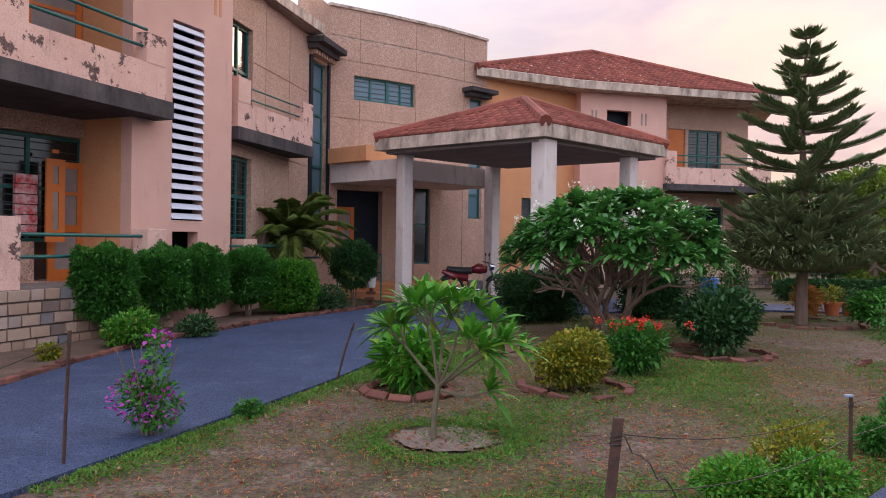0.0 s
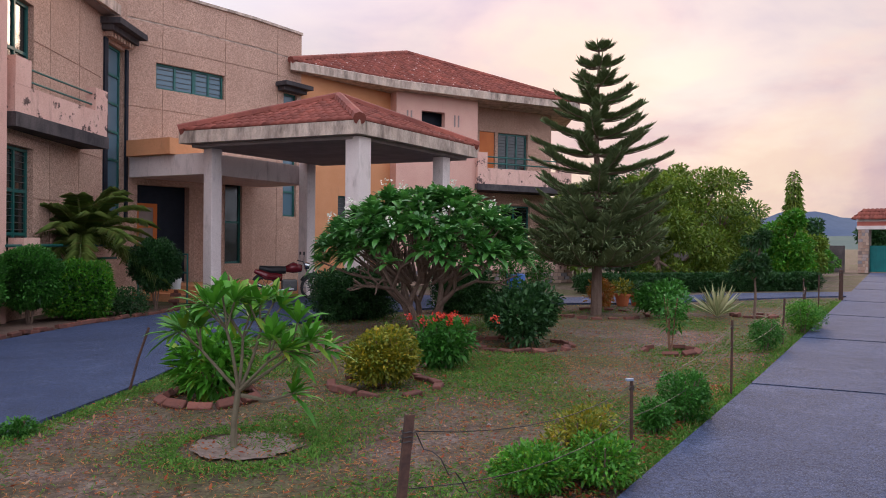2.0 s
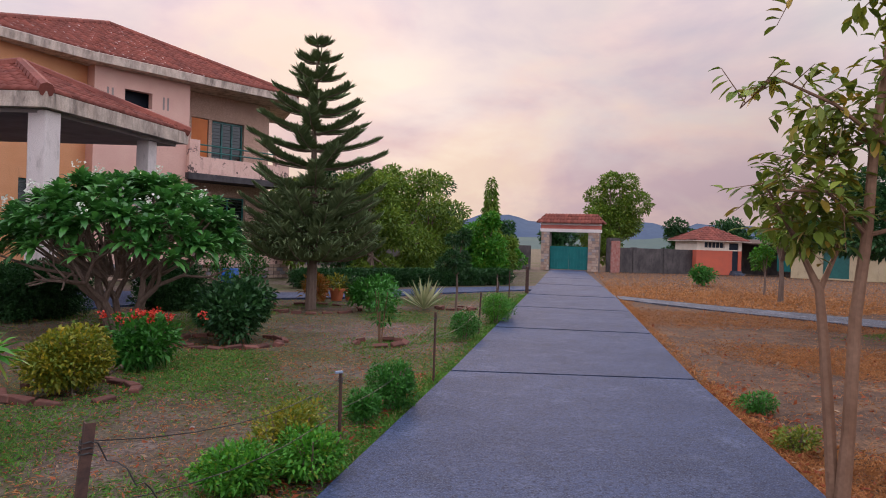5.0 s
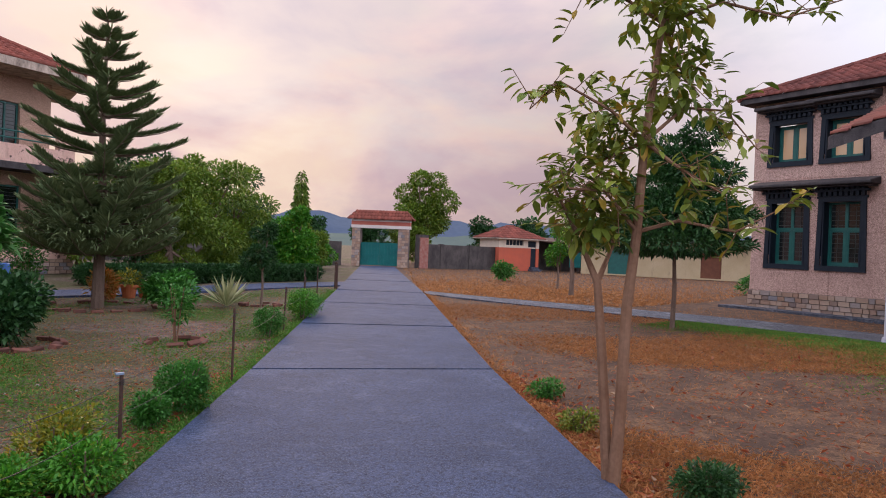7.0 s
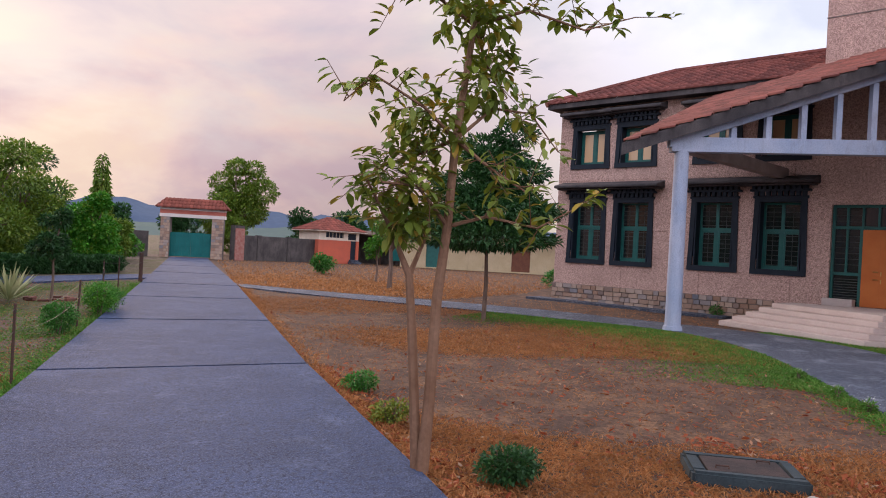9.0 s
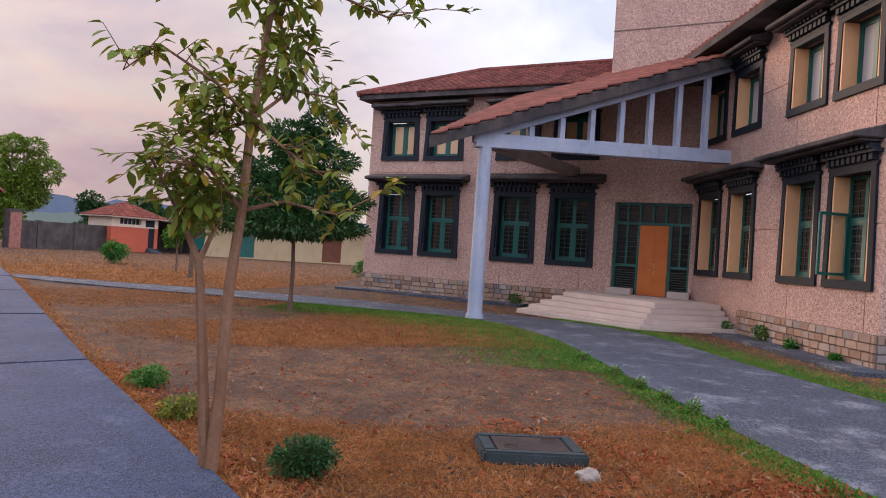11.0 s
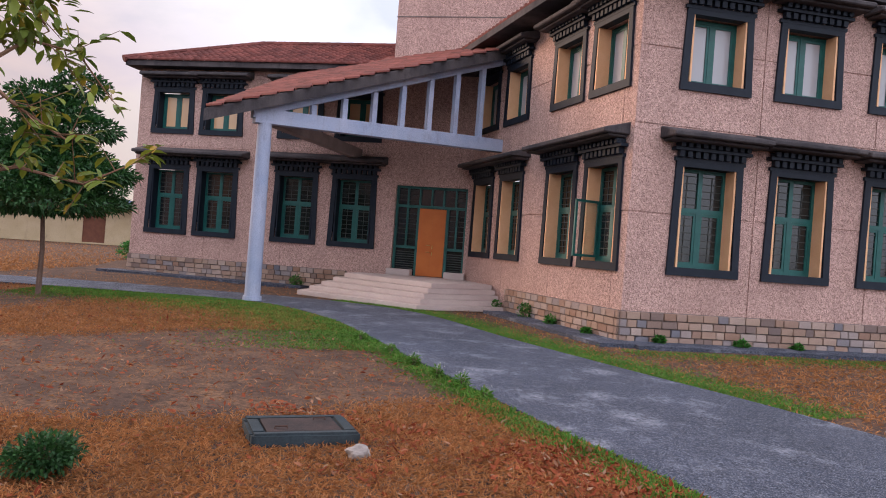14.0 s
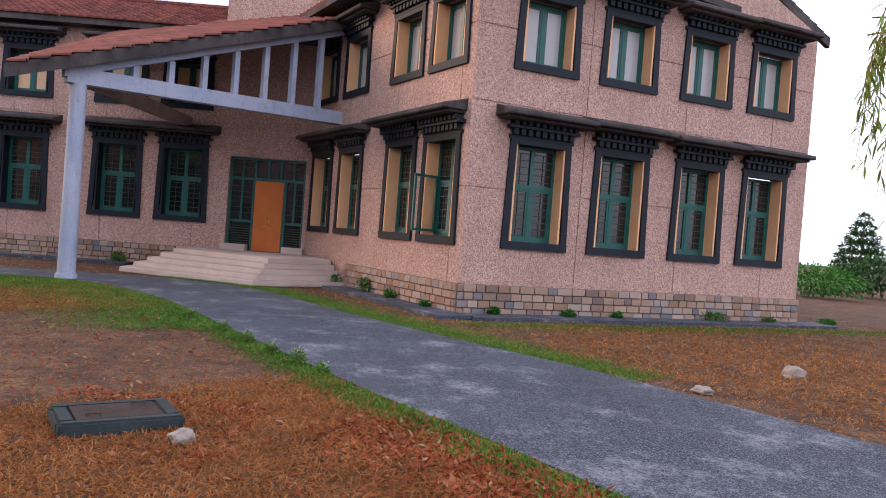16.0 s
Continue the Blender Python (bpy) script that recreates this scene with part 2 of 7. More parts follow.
ORANGE_DOOR = varied("orange_door_paint", (0.52, 0.13, 0.02), (0.58, 0.16, 0.03), 2, 0.5, 50, 0.12, 0.15, 0.003, spec=0.4)
GLASS = glass_pane("window_glass", (0.010, 0.015, 0.016))
# pale base colour paints in the sky mirrored by the upper panes
GLASS_PALE = glass_pane("sky_pale_glass", (0.40, 0.40, 0.42))
GLASS_CREAM = glass_pane("cream_curtained_glass", (0.66, 0.42, 0.24))
# blue sky reflection is mixed into this base colour
GLASS_BLUE = glass_pane("sky_lit_glass", (0.09, 0.16, 0.21))
GRILLE = varied("grille_iron", (0.05, 0.055, 0.05), (0.08, 0.08, 0.072), 8, 0.7)
STONE_BASE = varied("plinth_stone_plain", (0.44, 0.30, 0.235), (0.36, 0.285, 0.255), 3.5, 0.9, 30, 0.45, 0.6, 0.015, rnd=0.55)
MORTAR = varied("mortar", (0.17, 0.13, 0.12), (0.22, 0.18, 0.16), 6, 0.95, 50, 0.3, 0.4, 0.01)
STEP = varied("pale_step_stone", (0.52, 0.42, 0.39), (0.60, 0.50, 0.46), 1.6, 0.8, 45, 0.3, 0.2, 0.004)


def rough_concrete(name, c1, c2, dark, pale, worn, amount):
    """Rain-worn concrete: exposed grit, dark patches and pale scuffs drawn out along the surface."""
    m = mat(name, c1, 0.8)
    t, b = nodes(m)
    col = ramp(t, noise_tex(t, 0.6, 5, 0.65), ((0.35, c1), (0.68, c2)))
    col = blend(t, grey(t, noise_tex(t, 1.9, 7, 0.72), 0.52, 0.72, 0, 0.7), col, dark)
    col = blend(t, grey(t, noise_tex(t, worn, 9, 0.78), 0.52, 0.70, 0, amount), col, pale)
    g1, g2 = noise_tex(t, 26, 5, 0.75), noise_tex(t, 85, 3, 0.6)
    col = blend(t, grey(t, g1, 0.46, 0.60, 0, 0.8), col, dark)
    col = blend(t, grey(t, g2, 0.50, 0.64, 0, 0.6), col, pale)
    t.links.new(col, b.inputs["Base Color"])
    bump(t, b, g1, 0.8, 0.02)
    return m


CONCRETE = rough_concrete("path_concrete", (0.018, 0.031, 0.080), (0.038, 0.060, 0.135), (0.006, 0.011, 0.028), (0.115, 0.145, 0.24), 2.1, 0.5)
CONCRETE_OLD = rough_concrete("worn_concrete", (0.020, 0.027, 0.048), (0.048, 0.058, 0.092), (0.006, 0.009, 0.017), (0.28, 0.29, 0.34), 1.2, 0.95)
BRICK_KERB = varied("kerb_brick", (0.17, 0.062, 0.045), (0.12, 0.055, 0.045), 6, 0.9, 30, 0.4, 0.5, 0.01, rnd=0.35)
BARK = varied("bark", (0.17, 0.11, 0.085), (0.24, 0.165, 0.13), 9, 0.9, 40, 0.5, 0.7, 0.01, stretch=(1, 1, 0.3))
BARK_PALE = varied("pale_bark", (0.19, 0.095, 0.055), (0.27, 0.15, 0.095), 6, 0.8, 30, 0.4, 0.4, 0.006, stretch=(1, 1, 0.4))
IRON = varied("rusty_iron", (0.055, 0.03, 0.025), (0.10, 0.05, 0.035), 20, 0.8, 90, 0.4, 0.3, 0.003)
WIRE = mat("wire", (0.05, 0.045, 0.045), 0.6, 0.6)
L_BRIGHT = leafy("bright_leaf", (0.036, 0.17, 0.012), (0.105, 0.34, 0.026), old=(0.26, 0.32, 0.03))
L_HEDGE = leafy("hedge_leaf", (0.026, 0.135, 0.018), (0.072, 0.25, 0.032))
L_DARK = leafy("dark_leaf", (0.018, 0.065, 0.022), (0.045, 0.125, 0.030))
L_PLUM = leafy("plumeria_leaf", (0.036, 0.15, 0.032), (0.10, 0.29, 0.05), 0.38, 0.5)
L_PINE = leafy("araucaria_leaf", (0.13, 0.19, 0.085), (0.22, 0.27, 0.12), 0.6, 0.2, 0.1)
L_YELLOW = leafy("golden_leaf", (0.10, 0.17, 0.02), (0.34, 0.29, 0.02), old=(0.45, 0.30, 0.02))
L_TREE = leafy("tree_leaf", (0.095, 0.175, 0.022), (0.21, 0.31, 0.035), old=(0.28, 0.29, 0.04))
L_GUAVA = leafy("guava_leaf", (0.10, 0.155, 0.02), (0.25, 0.29, 0.035), old=(0.48, 0.28, 0.04))
L_FROND = leafy("palm_leaf", (0.14, 0.23, 0.045), (0.26, 0.34, 0.08), old=(0.24, 0.2, 0.06))
L_AGAVE = leafy("striped_leaf", (0.26, 0.30, 0.13), (0.48, 0.46, 0.26))
L_DRY = leafy("dry_grass", (0.36, 0.145, 0.055), (0.60, 0.285, 0.115), 0.8, 0.1, old=(0.24, 0.16, 0.09))
L_GRASS = leafy("green_grass", (0.07, 0.19, 0.03), (0.15, 0.31, 0.05), 0.7, 0.15, old=(0.28, 0.23, 0.10))
L_FALLEN = leafy("fallen_leaf", (0.22, 0.045, 0.022), (0.36, 0.105, 0.045), 0.8, 0.1, old=(0.4, 0.3, 0.2))
RED_PETAL = leafy("red_petal", (0.55, 0.03, 0.025), (0.70, 0.07, 0.03))
PURPLE = leafy("purple_petal", (0.34, 0.03, 0.30), (0.52, 0.08, 0.46))
WHITE_PETAL = leafy("white_petal", (0.75, 0.74, 0.62), (0.85, 0.84, 0.75))


def stone_material():
    """Squared stones: each its own tan, brown, pink or slate tone."""
    m = mat("plinth_stone", (0.4, 0.3, 0.24), 0.9)
    t, b = nodes(m)
    rnd = t.nodes.new("ShaderNodeObjectInfo").outputs["Random"]
    col = ramp(t, rnd, ((0.0, (0.20, 0.15, 0.14)), (0.18, (0.40, 0.26, 0.19)), (0.4, (0.50, 0.36, 0.28)), (0.6, (0.34, 0.20, 0.14)), (0.8, (0.52, 0.40, 0.34)), (1.0, (0.17, 0.18, 0.22))))
    f = noise_tex(t, 22.0, 6, 0.7)
    col = blend(t, grey(t, f, 0.35, 0.7, 0, 0.5), col, (0.13, 0.09, 0.075))
    t.links.new(col, b.inputs["Base Color"])
    bump(t, b, f, 0.7, 0.015)
    return m


STONE_MAT = stone_material()
CLEAR = mat("clear_glass", (0.9, 0.95, 0.95), 0.02, 0, 0.5)
CLEAR.node_tree.nodes["Principled BSDF"].inputs["Transmission Weight"].default_value = 1.0

# ---- builders ----
ORG = {}
rng = np.random.default_rng(7)


def thing(name, at=(0, 0, 0), label="", category="", group="", kind="", turn=0.0):
    """An Empty at a thing's base."""
    ob = new(name)
    ob.empty_display_size = 0.2
    ob.matrix_basis = pose(*at, 0, 0, turn)
    ORG[ob] = ob.matrix_basis.copy()
    return tagged(ob, label, category, group, kind)


def to_mesh(name, bm, material):
    me = bpy.data.meshes.new(name)
    bm.to_mesh(me)
    bm.free()
    if material:
        me.materials.append(material)
    return me


def part(name, bm, material, parent=None, label="", m=None, smooth=False, kind=""):
    """Links a bmesh (or mesh) as ONE mesh object; m is its place in the world."""
    me = bm if isinstance(bm, bpy.types.Mesh) else to_mesh(name, bm, material)
    if smooth:
        me.shade_smooth()
    ob = new(name, me)
    m = m.copy() if m else (ORG[parent].copy() if parent in ORG else Matrix())
    if parent is not None:
        ob.parent = parent
        ob.matrix_basis = ORG[parent].inverted() @ m
    else:
        ob.matrix_basis = m
    ORG[ob] = m
    return tagged(ob, label, kind=kind)


def box(bm, x0, x1, y0, y1, z0, z1, m=None):
    vs = [bm.verts.new((x, y, z)) for z in (z0, z1) for x, y in ((x0, y0), (x1, y0), (x1, y1), (x0, y1))]
    for f in ((3, 2, 1, 0), (4, 5, 6, 7), (0, 1, 5, 4), (1, 2, 6, 5), (2, 3, 7, 6), (3, 0, 4, 7)):
        bm.faces.new([vs[i] for i in f])
    if m is not None:
        for v in vs:
            v.co = m @ v.co
    return vs


def soft_box(x0, x1, y0, y1, z0, z1, r=0.015, seg=2):
    bm = bmesh.new()
    box(bm, x0, x1, y0, y1, z0, z1)
    bmesh.ops.bevel(bm, geom=bm.edges[:], offset=r, segments=seg, affect="EDGES", profile=0.6)
    return bm


def prism(bm, poly, z0, z1):
    """A plan outline (counter-clockwise) raised from z0 to z1; z may be one number or one for each corner."""
    n = len(poly)
    a = z0 if isinstance(z0, (list, tuple)) else [z0] * n
    b = z1 if isinstance(z1, (list, tuple)) else [z1] * n
    lo = [bm.verts.new((p[0], p[1], z)) for p, z in zip(poly, a)]
    hi = [bm.verts.new((p[0], p[1], z)) for p, z in zip(poly, b)]
    bm.faces.new(hi)
    bm.faces.new(lo[::-1])
    for i in range(n):
        j = (i + 1) % n
        bm.faces.new((lo[i], lo[j], hi[j], hi[i]))


def tube(bm, pts, radii, sides=6, cap=True):
    """A round bar along points, with a radius at each."""
    pts = [Vector(p) for p in pts]
    if not isinstance(radii, (list, tuple)):
        radii = [radii] * len(pts)
    rings = []
    side = None
    for i, p in enumerate(pts):
        d = (pts[min(i + 1, len(pts) - 1)] - pts[max(i - 1, 0)]).normalized()
        if side is None:
            side = d.orthogonal().normalized()
        side = (side - d * side.dot(d)).normalized()
        up = d.cross(side)
        rings.append([bm.verts.new(p + radii[i] * (math.cos(a) * side + math.sin(a) * up)) for a in [2 * math.pi * k / sides for k in range(sides)]])
    for a, b in zip(rings, rings[1:]):
        for k in range(sides):
            bm.faces.new((a[k], a[(k + 1) % sides], b[(k + 1) % sides], b[k]))
    if cap:
        bm.faces.new(rings[0][::-1])
        bm.faces.new(rings[-1])


def np_mesh(name, V, F, material, k=3):
    me = bpy.data.meshes.new(name)
    V = np.asarray(V, np.float32)
    F = np.asarray(F, np.int32)
    me.vertices.add(len(V))
    me.vertices.foreach_set("co", V.ravel())
    me.loops.add(F.size)
    me.loops.foreach_set("vertex_index", F.ravel())
    me.polygons.add(len(F))
    me.polygons.foreach_set("loop_start", np.arange(0, F.size, k, dtype=np.int32))
    me.update(calc_edges=True)
    me.validate()
    if material:
        me.materials.append(material)
    return me


def unit(a):
    return a / np.maximum(np.linalg.norm(a, axis=1, keepdims=True), 1e-6)


def leaves(name, P, D, length, width, material, droop=0.15, fold=0.25, spread=0.3):
    """One mesh of folded leaf blades: bases P, directions D."""
    n = len(P)
    P, D = np.asarray(P, float), unit(np.asarray(D, float))
    L = length * (1 + spread * (rng.random((n, 1)) * 2 - 1))
    W = width * (L / length)
    side = unit(np.cross(D, rng.normal(size=(n, 3)) * 0.35 + np.array([0, 0, 1.0])))
    nor = np.cross(side, D)
    mid = P + D * L * 0.45
    V = np.stack([P, mid + side * W / 2 + nor * W * fold, P + D * L - np.array([0, 0, 1.0]) * L * droop, mid - side * W / 2 + nor * W * fold], 1).reshape(-1, 3)
    b = np.arange(n)[:, None] * 4
    F = np.concatenate([b + np.array([0, 1, 2]), b + np.array([0, 2, 3])])
    return np_mesh(name, V, F, material)


def blob_points(blobs, n, shell=0.55):
    """Points in a cluster of ellipsoids (x, y, z, rx, ry, rz), denser near their skins, and the way outwards."""
    blobs = np.asarray(blobs, float)
    vol = (blobs[:, 3] * blobs[:, 4] * blobs[:, 5]) ** (2 / 3)
    pick = rng.choice(len(blobs), n, p=vol / vol.sum())
    d = unit(rng.normal(size=(n, 3)))
    r = shell + (1 - shell) * rng.random((n, 1)) ** 0.6
    B = blobs[pick]
    return B[:, :3] + d * r * B[:, 3:], d


def crown(name, blobs, n, length, width, material, parent, up=0.35, droop=0.15, shell=0.55, m=None, label=""):
    P, d = blob_points(blobs, n, shell)
    D = d + rng.normal(size=(n, 3)) * 0.55 + np.array([0, 0, up])
    return part(name, leaves(name, P, D, length, width, material, droop), None, parent, label, m)


def wall_frame(p, q):
    """x along the wall from p to q (left to right seen from outside), y into the building, z up."""
    u = (Vector((q[0], q[1], 0)) - Vector((p[0], p[1], 0)))
    length = u.length
    u.normalize()
    m = Matrix(((u.x, -u.y, 0, p[0]), (u.y, u.x, 0, p[1]), (0, 0, 1, 0), (0, 0, 0, 1)))
    return m, length


def wall_mesh(length, z0, z1, thick, holes=(), xs=(), zs=(), gap=0.022, x_start=0.0, relief=0.02):
    """A wall with openings through it; the outer skin is cut at the joint lines xs, zs by recessed grooves."""
    bm = bmesh.new()
    X = sorted({x_start, length, *[h[i] for h in holes for i in (0, 1)], *xs})
    Z = sorted({z0, z1, *[h[i] for h in holes for i in (2, 3)], *zs})
    X = [x for x in X if x_start <= x <= length]
    Z = [z for z in Z if z0 <= z <= z1]
    for a, b in zip(X, X[1:]):
        for c, d in zip(Z, Z[1:]):
            mx, mz = (a + b) / 2, (c + d) / 2
            if any(h[0] < mx < h[1] and h[2] < mz < h[3] for h in holes):
                continue
            box(bm, a, b, relief, thick, c, d)
            g = gap / 2
            box(bm, a + g * (a in xs), b - g * (b in xs), 0.0, relief, c + g * (c in zs), d - g * (d in zs))
    bmesh.ops.remove_doubles(bm, verts=bm.verts[:], dist=0.0005)
    return bm


def tiled_plane(corners, pitch=0.24, course=0.32, rise=0.045):
    """Clay tiles over a sloping polygon: corners in order, the first two along the eave. Each tile is its own piece."""
    c = [Vector(p) for p in corners]
    u = (c[1] - c[0]).normalized()
    nor = None
    for k in range(2, len(c)):
        nor = u.cross(c[k] - c[0])
        if nor.length > 0.1:
            break
    nor.normalize()
    if nor.z < 0:
        nor = -nor
    v = nor.cross(u).normalized()
    if v.z < 0:
        v = -v
    pl = [((p - c[0]).dot(u), (p - c[0]).dot(v)) for p in c]
    top = max(p[1] for p in pl)

    def span(h):
        xs = []
        for (x0, y0), (x1, y1) in zip(pl, pl[1:] + pl[:1]):
            if (y0 - h) * (y1 - h) <= 0 and abs(y1 - y0) > 1e-6:
                xs.append(x0 + (x1 - x0) * (h - y0) / (y1 - y0))
        return (min(xs), max(xs)) if len(xs) > 1 else None
    V, F = [], []
    prof = ((0.0, 0.0), (0.22, 0.75), (0.42, 1.0), (0.62, 0.75), (0.84, 0.0), (1.0, 0.0))
    h = 0.0
    while h < top - 0.03:
        s = span(min(h + course * 0.5, top - 0.01))
        if s:
            n0, n1 = math.floor(s[0] / pitch), math.ceil(s[1] / pitch)
            for k in range(n0, n1):
                a, b = max(k * pitch, s[0]), min((k + 1) * pitch, s[1])
                if b - a < 0.03:
                    continue
                jit = random.uniform(-0.008, 0.008)
                base = len(V)
                for row, (hh, lift) in enumerate(((h, 0.004), (h, 0.034 + jit), (min(h + course + 0.03, top), 0.004))):
                    for fx, fz in prof:
                        p = c[0] + u * (a + (b - a) * fx) + v * hh + nor * (lift + (rise * fz if row else 0))
                        V.append(tuple(p))
                m = len(prof)
                for row in (0, 1):
                    for j in range(m - 1):
                        F.append((base + row * m + j, base + row * m + j + 1, base + (row + 1) * m + j + 1, base + (row + 1) * m + j))
        h += course
    return V, F


def roof_tiles(name, planes, material, parent, **kw):
    V, F = [], []
    for pl in planes:
        v, f = tiled_plane(pl, **kw)
        F += [tuple(i + len(V) for i in q) for q in f]
        V += v
    return part(name, np_mesh(name, V, F, material, 4), None, parent, "rows of curved red clay tiles", Matrix())


def ridge_caps(parent, a, b, material, r=0.11):
    """Half-round cap tiles end to end along a ridge or hip."""
    a, b = Vector(a), Vector(b)
    n = max(1, round((b - a).length / 0.42))
    bm = bmesh.new()
    for k in range(n):
        p, q = a.lerp(b, k / n), a.lerp(b, (k + 1.08) / n)
        tube(bm, [p + Vector((0, 0, 0.02)), q + Vector((0, 0, 0.045))], [r * 1.08, r * 0.92], 8)
    return part("ridge_tiles", bm, material, parent, "rounded clay ridge tiles", Matrix())


def strip(left, right, z0, z1):
    """A slab between two polylines with the same number of points."""
    bm = bmesh.new()
    rows = []
    for l, r in zip(left, right):
        rows.append([bm.verts.new((*l, z1)), bm.verts.new((*r, z1)), bm.verts.new((*r, z0)), bm.verts.new((*l, z0))])
    for a, b in zip(rows, rows[1:]):
        for k in range(4):
            bm.faces.new((a[k], a[(k + 1) % 4], b[(k + 1) % 4], b[k]))
    bm.faces.new(rows[0][::-1])
    bm.faces.new(rows[-1])
    bmesh.ops.recalc_face_normals(bm, faces=bm.faces[:])
    return bm


def smooth_line(pts, n=6):
    """Catmull-Rom points through a polyline."""
    P = [Vector((*p, 0)) for p in pts]
    P = [2 * P[0] - P[1]] + P + [2 * P[-1] - P[-2]]
    out = []
    for a, b, c, d in zip(P, P[1:], P[2:], P[3:]):
        for k in range(n):
            t = k / n
            q = 0.5 * (2 * b + (c - a) * t + (2 * a - 5 * b + 4 * c - d) * t * t + (3 * b - a - 3 * c + d) * t ** 3)
            out.append((q.x, q.y))
    out.append((P[-2].x, P[-2].y))
    return out

# ---- ground, path and roads ----
def ground_material():
    m = mat("garden_and_dry_ground", (0.3, 0.2, 0.14), 0.95, 0, 0.1)
    t, b = nodes(m)
    co = t.nodes.new("ShaderNodeTexCoord")
    sep = t.nodes.new("ShaderNodeSeparateXYZ")
    t.links.new(co.outputs["Object"], sep.inputs[0])
    sub = t.nodes.new("ShaderNodeMath")
    sub.operation = "SUBTRACT"
    t.links.new(sep.outputs["X"], sub.inputs[0])
    t.links.new(sep.outputs["Y"], sub.inputs[1])
    side = grey(t, sub.outputs[0], -0.5, 1.5)
    n_big, n_mid, n_fine = noise_tex(t, 0.35, 6, 0.7), noise_tex(t, 1.7, 9, 0.78), noise_tex(t, 30, 5, 0.7)
    soil = ramp(t, n_mid, ((0.3, (0.075, 0.05, 0.042)), (0.5, (0.16, 0.112, 0.094)), (0.72, (0.29, 0.235, 0.215))))
    lawn = ramp(t, noise_tex(t, 5.0, 6, 0.7), ((0.3, (0.042, 0.07, 0.018)), (0.7, (0.115, 0.12, 0.036))))
    garden = blend(t, grey(t, n_big, 0.42, 0.60, 0, 0.85), soil, lawn)
    straw = ramp(t, n_mid, ((0.28, (0.045, 0.03, 0.027)), (0.47, (0.115, 0.07, 0.052)), (0.70, (0.29, 0.155, 0.083))))
    col = blend(t, side, garden, straw)
    clods = noise_tex(t, 11, 8, 0.75)
    col = blend(t, grey(t, clods, 0.50, 0.62, 0, 0.7), col, (0.04, 0.027, 0.022))
    col = blend(t, grey(t, n_fine, 0.44, 0.62, 0, 0.75), col, (0.05, 0.034, 0.027))
    t.links.new(col, b.inputs["Base Color"])
    bump(t, b, n_fine, 0.7, 0.03)
    return m


GROUND = ground_material()
bm = bmesh.new()
ext = [-900, -200, -60, -25] + [-15 + 0.75 * k for k in range(67)] + [45, 60, 90, 200, 500, 1500]
grid = [[bm.verts.new((x, y, 0.0)) for y in ext] for x in ext]
for i in range(len(ext) - 1):
    for j in range(len(ext) - 1):
        bm.faces.new((grid[i][j], grid[i + 1][j], grid[i + 1][j + 1], grid[i][j + 1]))
for v in bm.verts:
    if -15 < v.co.x < 35 and -15 < v.co.y < 35:
        v.co.z = 0.03 * noise.noise(v.co * 0.6) - 0.012
    else:
        v.co.z = -0.02
tagged(part("ground", bm, GROUND, smooth=True), "garden soil with thin grass, dry orange lawn beyond the path", "ground", kind="structure")

# main path to the gate, in slabs with open joints
PATH_L = [(-4.2, -2.45), (-1.0, 0.62), (2.46, 3.92), (5.5, 6.77), (16.5, 17.3), (36.9, 37.0)]
PATH_R = [(-1.9, -4.7), (1.3, -1.5), (4.65, 1.74), (7.82, 4.98), (18.3, 15.1), (38.5, 35.2)]


def along(poly, s):
    """The point s of the way along a polyline (0 to its last index)."""
    i = min(int(s), len(poly) - 2)
    f = s - i
    return (poly[i][0] * (1 - f) + poly[i + 1][0] * f, poly[i][1] * (1 - f) + poly[i + 1][1] * f)


path = thing("path", (3, 3, 0), "straight bluish concrete path with cross joints", "path", kind="structure")
cuts = [0, 3, 3.33, 3.66, 4, 4.25, 4.5, 4.75, 5]
for a, b in zip(cuts, cuts[1:]):
    ga, gb = (0.012, 0.012)
    ls = [along(PATH_L, a + 0.004 + (b - a - 0.008) * (0.0 + 1.0 * k / 12)) for k in range(13)]
    rs = [along(PATH_R, a + 0.004 + (b - a - 0.008) * (0.0 + 1.0 * k / 12)) for k in range(13)]
    bm = strip(ls, rs, -0.1, 0.045)
    part("slab", bm, CONCRETE, path, m=Matrix())

DRIVE_L = smooth_line([(-7.5, 0.2), (-5.3, 3.6), (-4.62, 6.2), (-4.48, 8.6), (-4.25, 10.2), (-3.72, 12.0), (-2.95, 14.0), (-1.85, 16.1), (-0.4, 18.9), (2.2, 20.9), (5.6, 20.6), (8.6, 19.5), (12.0, 19.7), (15.5, 20.6), (20.6, 21.0)])
DRIVE_R = smooth_line([(-4.0, -2.3), (-3.2, 2.2), (-2.45, 4.42), (-2.05, 5.5), (-1.62, 6.64), (-1.17, 7.9), (-0.6, 10.0), (0.3, 12.6), (1.3, 14.6), (3.3, 16.2), (5.8, 17.2), (8.0, 17.6), (10.4, 17.5), (13.9, 18.4), (19.0, 19.3)])
tagged(part("driveway", strip(DRIVE_L, DRIVE_R, -0.1, 0.035), CONCRETE), "bluish grey concrete driveway curving to the porch", "driveway", kind="structure")
SIDE_R = smooth_line([(18.3, 14.95), (17.75, 11.3), (17.7, 8.0), (17.4, 4.7), (16.9, 1.85), (14.4, 0.05), (10.04, -1.23), (7.03, -2.08), (5.4, -2.62), (3.0, -3.3), (-2.5, -4.6)])
